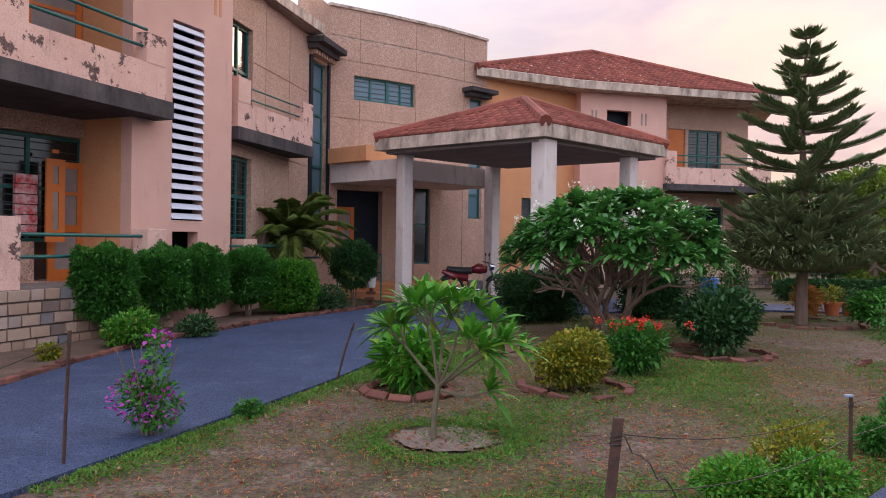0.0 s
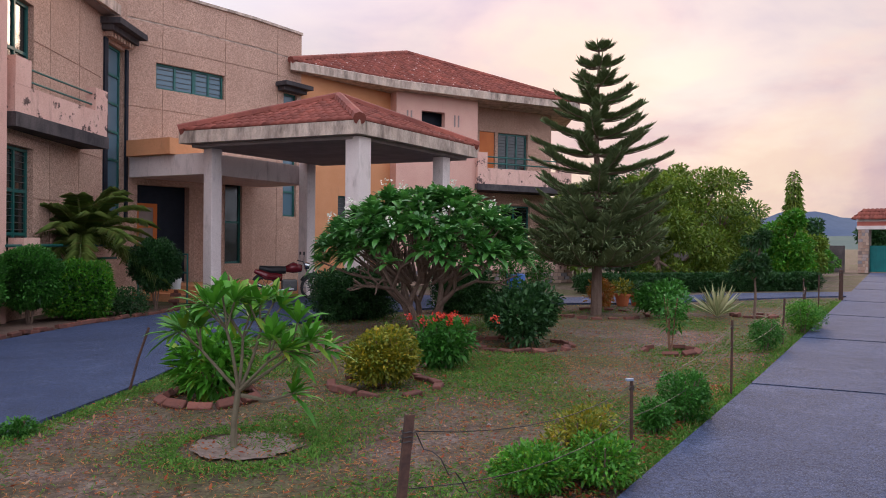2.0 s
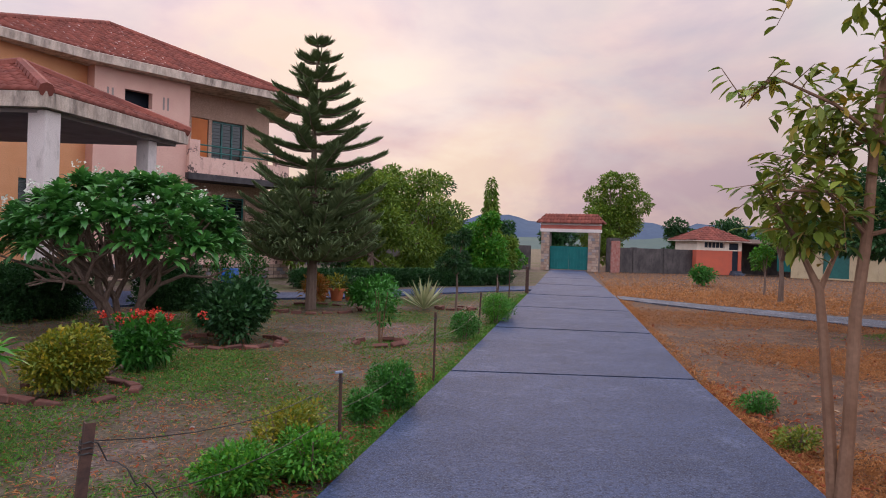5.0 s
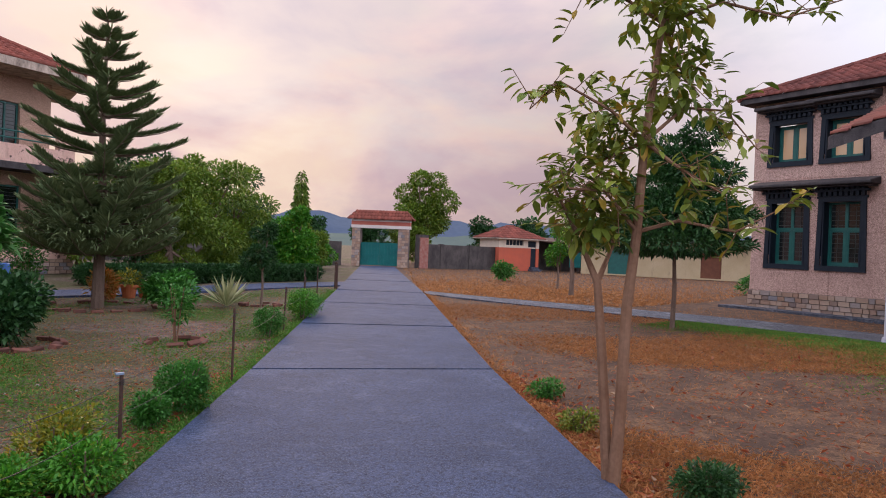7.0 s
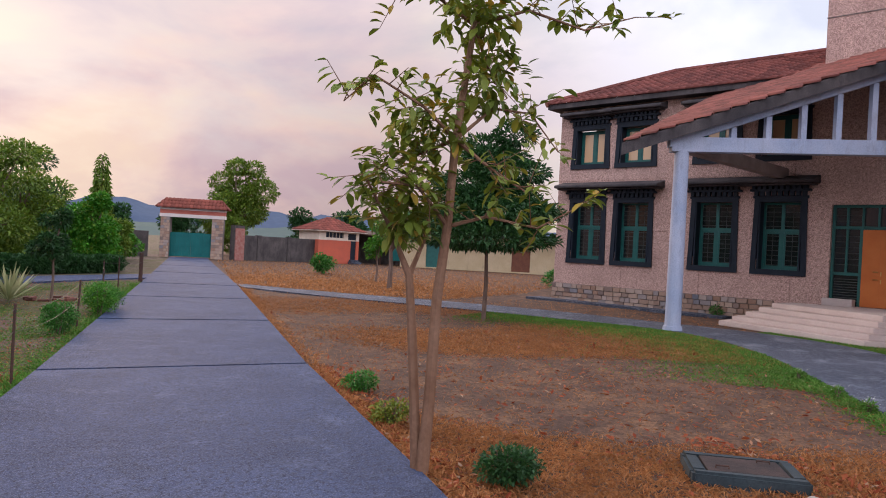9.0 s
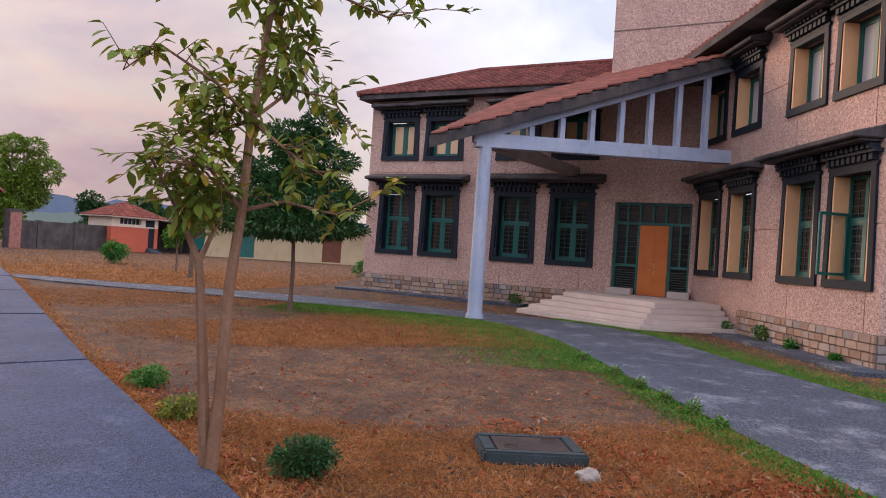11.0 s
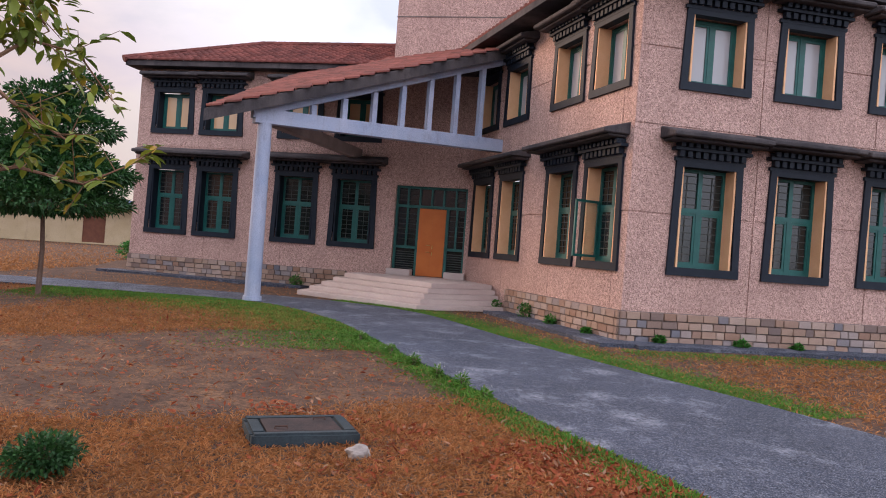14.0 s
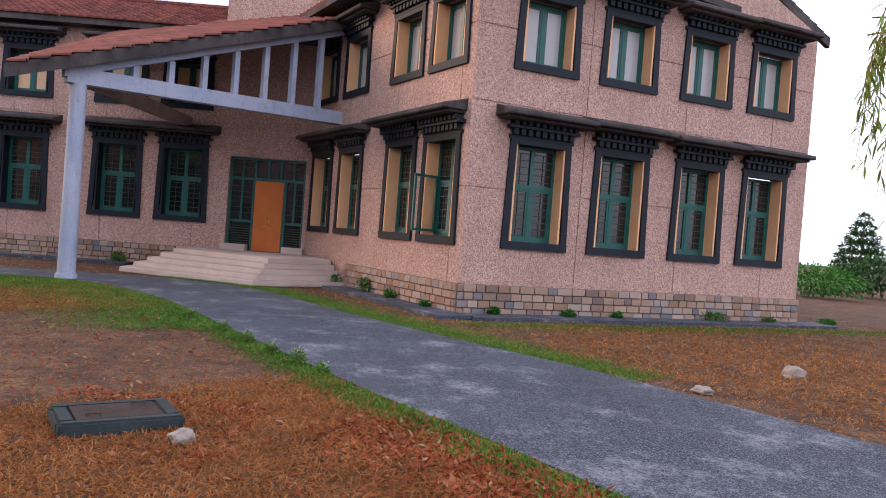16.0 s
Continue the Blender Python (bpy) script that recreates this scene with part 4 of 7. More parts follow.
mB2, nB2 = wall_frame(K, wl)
# soffit grey instead of bluish white: the beam's shade is painted
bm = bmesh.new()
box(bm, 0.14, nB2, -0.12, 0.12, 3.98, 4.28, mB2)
part("beam", bm, SOFFIT, canopy, "cross beam with shade put into its colour", Matrix())
for m, a, b, z in ((mL, -0.6, 6.3, 0.06), (mF, 3.4, nF + 0.6, 0.06), (mR, 0.02, nR + 0.6, 0.055)):
    bm = bmesh.new()
    box(bm, a, b, -0.75, 0.0, -0.1, z, m)
    part("apron", bm, CONCRETE_OLD, bb, "grey concrete apron along the wall", Matrix())

# ---- curved hostel building with tiled porch ----
ba = thing("hostel_building", (-2, 20, 0), "two-storey pink and tan building with balconies and clay roofs", "building")


def plain_wall(p, q, z0, z1, material, holes=(), thick=0.3, joints=(), bands=(), label="", parent=None, name="wall"):
    m, n = wall_frame(p, q)
    part(name, wall_mesh(n, z0, z1, thick, holes, joints, bands), material, parent or ba, label, m)
    return m, n


def green_window(m, s0, s1, z0, z1, cols=2, rows=1, y=0.1, grille=False, glass=None, label="green framed window"):
    bm = bmesh.new()
    f = 0.06
    box(bm, s0, s1, y, y + 0.08, z0, z0 + f)
    box(bm, s0, s1, y, y + 0.08, z1 - f, z1)
    for k in range(cols + 1):
        x = s0 + f / 2 + (s1 - s0 - f) * k / cols
        box(bm, x - f / 2, x + f / 2, y + 0.003, y + 0.077, z0 + f, z1 - f)
    for k in range(1, rows):
        z = z0 + (z1 - z0) * k / rows
        for c in range(cols):
            a = s0 + f + (s1 - s0 - f) * c / cols
            box(bm, a, a + (s1 - s0 - f) / cols - f, y + 0.006, y + 0.074, z - f / 2, z + f / 2)
    w = part("window", bm, GREEN_FRAME, ba, label, m)
    for c in range(cols):
        a = s0 + f + (s1 - s0 - f) * c / cols
        bm = bmesh.new()
        box(bm, a, a + (s1 - s0 - f) / cols - f, y + 0.04, y + 0.048, z0 + f, z1 - f)
        part("pane", bm, glass or GLASS, w, m=m)
    if grille:
        bm = bmesh.new()
        n = int((z1 - z0) / 0.13)
        for k in range(1, n):
            z = z0 + (z1 - z0) * k / n
            box(bm, s0 + f, s1 - f, y + 0.02, y + 0.03, z - 0.007, z + 0.007)
        part("grille", bm, GRILLE, w, m=m)
    return w


def rails(name, pts, zs, r=0.028, parent=None):
    bm = bmesh.new()
    for z in zs:
        tube(bm, [(*p, z) for p in pts], r, 8)
    return part(name, bm, GREEN_FRAME, parent or ba, "green tubular handrail", Matrix())


FL = 3.98  # upper floor
# left wing: terrace under a balcony
t0, t1, t2 = (-7.6, 5.9), (-5.92, 9.2), (-4.78, 12.4)
mT, nT = wall_frame(t0, t2)
mT1, nT1 = wall_frame(t1, t2)
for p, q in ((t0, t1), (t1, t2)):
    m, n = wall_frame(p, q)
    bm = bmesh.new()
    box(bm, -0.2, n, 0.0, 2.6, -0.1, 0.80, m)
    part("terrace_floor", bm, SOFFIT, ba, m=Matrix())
m01, n01 = wall_frame(t0, t1)
bm = bmesh.new()
box(bm, -0.5, n01 + 0.38, -0.02, 0.25, 0.86, 1.86, m01)
part("parapet", bm, PINK_OLD, ba, "low weathered pink parapet", Matrix())
part("post", soft_box(nT1 - 0.55, nT1 - 0.1, -0.02, 0.3, 0.8, 1.75, 0.02), PINK_OLD, ba, "pink parapet post", mT1)
rails("handrail", [tuple((mT1 @ Vector((0.3, 0.12, 0)))[:2]), tuple((mT1 @ Vector((nT1 - 0.5, 0.12, 0)))[:2])], (1.3, 1.62))
# balcony above
bm = bmesh.new()
prism(bm, [t0, t1, (-4.75, 12.45), (-6.6, 13.2), (-10.5, 8.0)], 3.68, 3.98)
part("balcony_slab", bm, BLACKENED, ba, "blackened balcony slab", Matrix())
for p, q, a, b in ((t0, t1, -0.4, 0.0), (t1, t2, 0.0, -0.35)):
    m, n = wall_frame(p, q)
    vs = []
    bm = bmesh.new()
    if p == t1:
        box(bm, 0.0, n - 0.1, 0.02, 0.2, 3.98, 4.55, m)
        box(bm, 0.0, 0.55, 0.024, 0.196, 4.55, 5.6, m)
        box(bm, n - 0.6, n - 0.12, 0.012, 0.23, 4.55, 5.05, m)
    else:
        box(bm, -0.5, n, 0.02, 0.2, 3.98, 5.6, m)
    part("balcony_parapet", bm, PINK_OLD, ba, "pink balcony parapet with black mould streaks", Matrix())
rails("handrail", [tuple((mT1 @ Vector((0.5, 0.1, 0)))[:2]), tuple((mT1 @ Vector((nT1 - 0.5, 0.1, 0)))[:2])], (4.82, 5.12))
# glazed wall set back behind terrace and balcony
gp, gq = (-9.2, 8.2), (-6.35, 12.75)
mG, nG = wall_frame(gp, gq)
plain_wall(gp, gq, 0.7, 7.2, PEBBLE_A, [(0.6, 5.27, 0.82, 3.35), (3.9, 5.27, 4.0, 6.3)])
green_window(mG, 0.62, 5.25, 1.5, 3.33, 5, 2, grille=True, label="wide green window with iron grille")
bm = bmesh.new()
box(bm, 0.62, 4.42, 0.1, 0.25, 0.8, 1.5)
part("spandrel", bm, PEBBLE_A, ba, m=mG)


def mesh_door(m, s0, s1, z0, z1, y, name="door", label="orange door with wire-mesh panels", leaf_turn=0.0):
    bm = bmesh.new()
    f = 0.11
    for a, b, c, d in ((s0, s0 + f, z0, z1), (s1 - f, s1, z0, z1), (s0 + f, s1 - f, z0, z0 + 0.2), (s0 + f, s1 - f, z1 - f, z1), (s0 + f, s1 - f, z0 + 0.85, z0 + 0.98), (s0 + f, s1 - f, z0 + 1.5, z0 + 1.56)):
        box(bm, a, b, y, y + 0.05, c, d)
    d = part(name, bm, ORANGE_DOOR, ba, label, m)
    bm = bmesh.new()
    box(bm, s0 + f, s1 - f, y + 0.02, y + 0.03, z0 + 0.2, z1 - f)
    part("mesh_panel", bm, SOFFIT, d, "brown wire mesh", m)
    return d


mesh_door(mG, 4.62, 5.24, 0.82, 2.9, 0.02)
mesh_door(mG, 4.40, 4.72, 1.5, 2.9, -0.3, name="shutter", label="open orange mesh shutter")
mesh_door(mG, 4.2, 5.2, 4.0, 6.25, 0.05)
bm = bmesh.new()
for k in range(6):
    z = 1.62 + 0.17 * k
    box(bm, 4.02, 4.38, -0.06 - 0.01 * (k % 2), 0.02, z, z + 0.155)
part("hanging_cloth", bm, varied("red_checked_cloth", (0.5, 0.05, 0.05), (0.62, 0.45, 0.45), 9, 0.9, 30, 0.2), ba, "red and white cloth hung at the window", mG)
bm = bmesh.new()
box(bm, -0.5, nG + 0.3, 1.5, 1.6, 0.0, 7.2, mG)
box(bm, -0.5, -0.4, 0.3, 1.5, 0.0, 7.2, mG)
part("inner_wall", bm, SOFFIT, ba, m=Matrix())
# louvre shaft box
lx0, lx1 = (-5.36, 12.15), (-4.32, 14.45)
mX, nX = wall_frame(lx0, lx1)
ls0, ls1, lz0, lz1 = 0.92, 1.72, 1.93, 5.62
plain_wall(lx0, lx1, 0.0, 7.3, PINK, [(ls0, ls1, lz0, lz1), (0.95, 1.6, 0.9, 1.72), (0.7, 1.35, 6.35, 6.75)], 0.25, label="smooth pink wall with louvre slot")
bm = bmesh.new()
box(bm, 0.0, 0.25, 0.25, 1.4, 0.0, 7.3, mX)
box(bm, nX - 0.25, nX, 0.25, 1.0, 0.0, 7.3, mX)
part("wall", bm, ORANGE_WALL, ba, "orange side return", Matrix())
# near-black sheet behind the louvres, painted as the shaft's shade
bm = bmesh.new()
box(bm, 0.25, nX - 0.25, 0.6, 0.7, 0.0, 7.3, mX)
part("shaft_shade", bm, DARK_FRAME_AND_SHADE, ba, m=Matrix())
louvre = None
for k in range(20):
    z = lz0 + (lz1 - lz0) * (k + 0.15) / 20
    bm = bmesh.new()
    vs = box(bm, ls0, ls1, -0.03, 0.03, z, z + 0.105)
    for v in vs:
        if v.co.z > z + 0.05:
            v.co.y += 0.07
    part("slat", bm, LOUVRE, ba, "white concrete louvre slat" if k == 0 else "", mX)
for x in (1.98, 2.12):
    bm = bmesh.new()
    box(bm, x, x + 0.07, -0.004, 0.05, 6.0, 6.5)
    part("slot", bm, ORANGE_WALL, ba, m=mX)
# recess wall with door, window and small balcony
rp, rq = (-4.62, 14.6), (-3.72, 19.3)
mV, nV = plain_wall(rp, rq, 0.0, 7.3, PEBBLE_A, [(0.45, 1.5, 4.3, 6.3), (0.45, 1.5, 0.8, 3.4)], joints=(2.2, 3.6), bands=(2.4, 3.6, 5.6), label="tan pebble-dash wall")
green_window(mV, 0.47, 1.48, 4.3, 6.28, 2, 2)
green_window(mV, 0.47, 1.48, 0.82, 3.38, 2, 3, grille=True, label="green grilled door")
b0, b1 = (-4.26, 14.75), (-3.28, 18.0)
mS, nS = wall_frame(b0, b1)
bm = bmesh.new()
box(bm, 0, nS, 0.0, 1.0, 3.68, 3.95, mS)
part("balcony_slab", bm, BLACKENED, ba, "blackened balcony slab", Matrix())
bm = bmesh.new()
box(bm, 0.02, nS - 0.02, 0.03, 0.2, 3.95, 4.48, mS)
box(bm, 0.02, 0.2, 0.2, 0.9, 3.95, 4.48, mS)
box(bm, 0.02, 0.5, 0.024, 0.24, 4.48, 5.0, mS)
box(bm, nS - 0.55, nS - 0.02, 0.024, 0.24, 4.48, 5.0, mS)
part("balcony_parapet", bm, PINK_OLD, ba, "pink balcony parapet with stepped posts", Matrix())
rails("handrail", [tuple((mS @ Vector((0.4, 0.12, 0)))[:2]), tuple((mS @ Vector((nS - 0.4, 0.12, 0)))[:2])], (4.62, 4.86), 0.022)
rails("handrail", [tuple((mS @ Vector((-0.3, 1.0, 0)))[:2]), tuple((mS @ Vector((0.3, 0.12, 0)))[:2])], (4.62, 4.86), 0.022)
rails("handrail", [(-4.3, 14.4), (-3.2, 18.5)], (1.15, 1.45))
bm = bmesh.new()
box(bm, 0.1, 0.6, -0.1, 0.2, 0.3, 1.6, mS)
part("post", bm, PINK_OLD, ba, "pink parapet post", Matrix())
# left eave
bm = bmesh.new()
prism(bm, [(-8.6, 4.6), (-6.0, 8.0), (-4.55, 12.0), (-3.95, 16.8), (-3.28, 19.4), (-6.5, 21.0), (-13, 9.0)], [7.2] * 7, [7.45, 7.45, 7.45, 7.45, 7.45, 8.6, 8.6])
part("eave_slab", bm, FASCIA, ba, "stained projecting eave", Matrix())
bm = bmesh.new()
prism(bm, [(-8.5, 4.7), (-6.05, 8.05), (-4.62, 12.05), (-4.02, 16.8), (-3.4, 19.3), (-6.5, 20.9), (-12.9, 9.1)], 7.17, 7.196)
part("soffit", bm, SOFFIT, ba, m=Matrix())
# tall stair window and high curved wall
c0, c1, c2, c3, c4 = (-3.72, 19.3), (-3.36, 20.75), (-1.70, 21.80), (-0.1, 22.95), (1.42, 24.3)
mW, nW = plain_wall(c0, c1, 0.0, 8.4, PEBBLE_A, [(0.3, 1.35, 2.2, 6.6)], 0.3)
green_window(mW, 0.32, 1.33, 2.2, 6.6, 1, 6, y=0.12, glass=GLASS_BLUE, label="tall green stair window")
bm = bmesh.new()
for a, b in ((0.12, 0.3), (1.35, 1.49)):
    box(bm, a, b, -0.05, 0.12, 2.1, 6.65)
part("surround", bm, DARK_FRAME_AND_SHADE, ba, m=mW)
bm = bmesh.new()
box(bm, -0.05, 1.62, -0.5, 0.05, 6.95, 7.1)
box(bm, 0.02, 1.55, -0.3, 0.0, 6.8, 6.95)
part("window_hood", bm, BLACKENED, ba, "blackened concrete hood", mW)
bm = bmesh.new()
for k in range(8):
    box(bm, 0.15 + 0.17 * k, 0.25 + 0.17 * k, -0.2, 0.0, 6.68, 6.8)
part("cornice", bm, PEBBLE_A, ba, m=mW)
curved = [(c1, c2, [(0.8, 1.97, 5.78, 6.5)]), (c2, c3, [(0.0, 0.95, 5.78, 6.5)]), (c3, c4, [(1.25, 1.85, 2.4, 6.4)])]
for k, (p, q, h) in enumerate(curved):
    hh = list(h)
    if k == 0:
        hh.append((0.3, 1.8, 0.4, 3.1))
    if k == 1:
        hh.append((1.0, 1.6, 0.9, 3.4))
    m, n = plain_wall(p, q, 0.0, 7.55, PEBBLE_A, hh, joints=(0.98,), bands=(3.6, 5.2, 6.9), label="tall tan pebble-dash wall")
    m, n = plain_wall(p, q, 7.60, 8.42, PEBBLE_A, joints=(0.98,), label="parapet wall")
    bm = bmesh.new()
    box(bm, 0, n, 0.02, 0.3, 7.54, 7.61, m)
    box(bm, -0.02, n + 0.02, -0.05, 0.34, 8.42, 8.5, m)
    part("coping", bm, FASCIA, ba, "weather-stained coping", Matrix())
    for x0, x1, z0, z1 in h:
        green_window(m, x0, x1, z0, z1, 2 if k < 2 else 1, 1 if k < 2 else 5, grille=k < 2, glass=GLASS_BLUE)
    if k == 0:
        # doorway filled by a dark sheet in place of a shaded interior
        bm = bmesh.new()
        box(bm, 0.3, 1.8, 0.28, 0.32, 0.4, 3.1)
        part("doorway_shade", bm, DARK_FRAME_AND_SHADE, ba, "entrance doorway, its shade a dark sheet", m)
        mesh_door(m, 0.32, 0.95, 0.42, 2.6, 0.2)
    if k == 1:
        green_window(m, 1.0, 1.6, 0.9, 3.4, 1, 2, label="narrow green window")
    if k == 2:
        bm = bmesh.new()
        box(bm, 0.9, 2.1, -0.5, 0.05, 6.55, 6.68)
        box(bm, 1.0, 2.0, -0.3, 0.0, 6.42, 6.55)
        part("window_hood", bm, BLACKENED, ba, "blackened concrete hood", m)
# right wing
e = [(1.05, 23.75), (4.75, 25.45), (9.0, 26.6), (12.9, 27.5)]
EZ = 7.15
apex = (6.2, 30.6, 9.75)
w0, w1 = (1.42, 24.3), (4.9, 26.6)
plain_wall(w0, w1, 0.0, EZ, ORANGE_WALL, [(1.6, 3.2, 0.9, 3.2)], label="orange painted wall")
mq, nq = wall_frame(w0, w1)
green_window(mq, 1.6, 3.2, 0.9, 3.2, 3, 2, grille=True)
x0, x1 = (4.95, 26.05), (8.35, 27.0)
mY, nY = plain_wall(x0, x1, 0.0, EZ, PINK, [(1.05, 2.05, 6.0, 6.55), (1.3, 2.25, 5.0, 5.14), (0.9, 1.9, 2.6, 3.6)], 0.25, label="smooth pink wall with slots")
bm = bmesh.new()
box(bm, 0.0, 0.25, 0.25, 1.1, 0.0, EZ, mY)
box(bm, nY - 0.25, nY, 0.25, 1.3, 0.0, EZ, mY)
part("wall", bm, PINK, ba, m=Matrix())
# dark sheet gives the wall openings their shade by colour
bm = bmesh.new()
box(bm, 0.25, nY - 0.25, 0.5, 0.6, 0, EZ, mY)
part("shaft_shade", bm, DARK_FRAME_AND_SHADE, ba, m=Matrix())
for x in (0.42, 0.58, 2.45, 2.62):
    bm = bmesh.new()
    box(bm, x, x + 0.07, -0.004, 0.05, 6.05, 6.5)
    part("slot", bm, SOFFIT, ba, m=mY)
for k in range(6):
    bm = bmesh.new()
    box(bm, 0.9, 1.9, 0.02, 0.1, 2.62 + 0.165 * k, 2.72 + 0.165 * k)
    part("slat", bm, LOUVRE, ba, m=mY)
y0, y1 = (8.45, 28.1), (12.3, 29.1)
mZ, nZ = plain_wall(y0, y1, 0.0, EZ, PEBBLE_A, [(0.35, 1.1, 4.0, 6.2), (1.25, 2.75, 4.55, 6.2), (0.6, 2.9, 0.8, 3.2)], label="tan wall with balcony door")
part("door", soft_box(0.37, 1.08, 0.05, 0.1, 4.0, 6.18, 0.01), ORANGE_DOOR, ba, "plain orange balcony door", mZ)
green_window(mZ, 1.27, 2.73, 4.57, 6.18, 3, 1, grille=True)
green_window(mZ, 0.62, 2.88, 0.82, 3.18, 3, 2, grille=True)
bm = bmesh.new()
box(bm, nZ - 0.3, nZ, 0.3, 5.0, 0.0, EZ, mZ)
part("wall", bm, PEBBLE_A, ba, m=Matrix())
k0, k1 = (8.3, 26.75), (12.75, 27.85)
mK, nK = wall_frame(k0, k1)
bm = bmesh.new()
box(bm, 0, nK, 0, 1.5, 3.68, 3.92, mK)
part("balcony_slab", bm, BLACKENED, ba, "blackened balcony slab", Matrix())
bm = bmesh.new()
box(bm, 0.02, nK - 0.02, 0.03, 0.2, 3.92, 4.55, mK)
box(bm, 0.02, 0.45, 0.024, 0.23, 4.55, 5.15, mK)
box(bm, nK - 0.7, nK - 0.02, 0.024, 0.23, 4.55, 5.1, mK)
part("balcony_parapet", bm, PINK_OLD, ba, "peeling pink balcony parapet", Matrix())
rails("handrail", [tuple((mK @ Vector((0.3, 0.12, 0)))[:2]), tuple((mK @ Vector((nK - 0.3, 0.12, 0)))[:2])], (4.75, 5.0))
bm = bmesh.new()
box(bm, 0.0, 1.0, -0.35, 1.5, 0.55, 1.5, mK)
box(bm, -3.6, nK, 0.0, 0.2, 0.55, 0.95, mK)
box(bm, nK - 0.8, nK, 0.0, 0.25, 0.95, 1.6, mK)
part("parapet", bm, PINK_OLD, ba, "pink terrace parapet", Matrix())
rails("handrail", [tuple((mK @ Vector((1.0, 0.1, 0)))[:2]), tuple((mK @ Vector((nK - 0.6, 0.1, 0)))[:2])], (1.2, 1.45))
bm = bmesh.new()
prism(bm, e + [(14.5, 33.0), (1.0, 33.0)], EZ, EZ + 0.28)
part("eave_slab", bm, FASCIA, ba, "stained projecting eave", Matrix())
top = [(*p, EZ + 0.285) for p in e]
roof_tiles("roof", [[top[0], top[1], apex], [top[1], top[2], apex], [top[2], top[3], apex], [top[3], (14.6, 33.0, EZ + 0.285), apex]], TILE, ba)
ridge_caps(ba, top[3], apex, TILE)
ridge_caps(ba, top[0], apex, TILE)
# entrance slab between porch and building
bm = bmesh.new()
prism(bm, [(-3.25, 20.55), (-1.2, 18.75), (1.5, 21.4), (0.2, 22.9)], 3.25, 3.78)
part("entrance_slab", bm, WHITE_COL, ba, "white entrance lintel slab", Matrix())
bm = bmesh.new()
prism(bm, [(-3.3, 20.35), (-2.1, 19.3), (-0.9, 20.6), (-2.2, 21.4)], 3.784, 4.2)
part("parapet", bm, ORANGE_WALL, ba, "orange parapet over the entrance", Matrix())
for k in range(2):
    bm = bmesh.new()
    prism(bm, [(-3.1 + 0.2 * k, 20.3 + 0.25 * k), (-1.3 + 0.1 * k, 18.9 + 0.3 * k), (1.4, 21.6), (0.2, 22.9)], 0.0, 0.2 * (k + 1))
    part("step", bm, ORANGE_WALL, ba, "worn entrance step", Matrix())
# porch
porch = thing("porch", (2, 18.4, 0), "open porch with red clay hip roof on white columns", "porch")
corners = [(-1.75, 18.0), (2.16, 15.02), (5.78, 18.42), (1.87, 21.4)]
for (x, y), w in zip(((-0.98, 18.2), (2.2, 15.5), (4.68, 18.0), (1.45, 21.05)), (0.31, 0.40, 0.33, 0.34)):
    bm = soft_box(-w / 2, w / 2, -w / 2, w / 2, 0, 3.86, 0.025)
    part("column", bm, WHITE_COL, porch, "square white painted column", pose(x, y, 0, 0, 0, 42))
bm = bmesh.new()
prism(bm, corners, 3.88, 4.17)
part("roof_slab", bm, FASCIA, porch, "stained white fascia", Matrix())
inner = [(0.92 * x + 0.08 * 2, 0.92 * y + 0.08 * 18.4) for x, y in corners]
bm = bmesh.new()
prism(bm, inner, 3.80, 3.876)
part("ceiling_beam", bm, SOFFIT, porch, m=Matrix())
pa = (2.05, 18.25, 5.22)
tc = [(*p, 4.175) for p in corners]
roof_tiles("roof", [[tc[i], tc[(i + 1) % 4], pa] for i in range(4)], TILE, porch)
for i in range(4):
    ridge_caps(porch, tc[i], pa, TILE, 0.13)

# ---- gate, boundary wall, guard hut, far buildings and hills ----
gate = thing("gateway", (37.6, 36.0, 0), "tiled gateway with stone-faced pillars", "gateway")
mGt, nGt = wall_frame((36.2, 38.2), (39.2, 33.7))
mGt = mGt @ Matrix.Translation((2.75, 0, 0)) @ Matrix.Diagonal((0.80, 0.80, 0.88, 1)) @ Matrix.Translation((-2.75, 0, 0))
BAND = varied("gate_band_paint", (0.46, 0.12, 0.09), (0.52, 0.16, 0.12), 2, 0.8)
W_BAND = varied("gate_white_paint", (0.7, 0.6, 0.58), (0.75, 0.66, 0.62), 2, 0.8)
for a, b in ((0.2, 0.95), (4.35, 5.3)):
    bm = bmesh.new()
    box(bm, a, b, -0.3, 0.5, 0, 3.1, mGt)
    p = part("pillar", bm, MORTAR, gate, "stone-faced gate pillar", Matrix())
    for r in range(14):
        x = a
        while x < b - 0.05:
            w = min(random.uniform(0.2, 0.4), b - x)
            bm = bmesh.new()
            box(bm, x + 0.01, x + w - 0.01, -0.34, -0.28, 0.22 * r + 0.01, 0.22 * r + 0.21)
            part("stone", bm, STONE_MAT, p, m=mGt)
            x += w
bm = bmesh.new()
box(bm, 0.1, 5.4, -0.35, 0.55, 3.1, 3.35, mGt)
box(bm, 0.1, 5.4, -0.35, 0.55, 3.65, 3.8, mGt)
part("lintel", bm, W_BAND, gate, "white lintel bands", Matrix())
bm = bmesh.new()
box(bm, 0.12, 5.38, -0.33, 0.53, 3.35, 3.65, mGt)
part("lintel", bm, BAND, gate, "red lintel band", Matrix())
q = [tuple(mGt @ Vector(v)) for v in ((-0.2, -0.75, 3.8), (5.7, -0.75, 3.8), (5.7, 0.95, 3.8), (-0.2, 0.95, 3.8), (0.5, 0.1, 4.55), (5.0, 0.1, 4.55))]
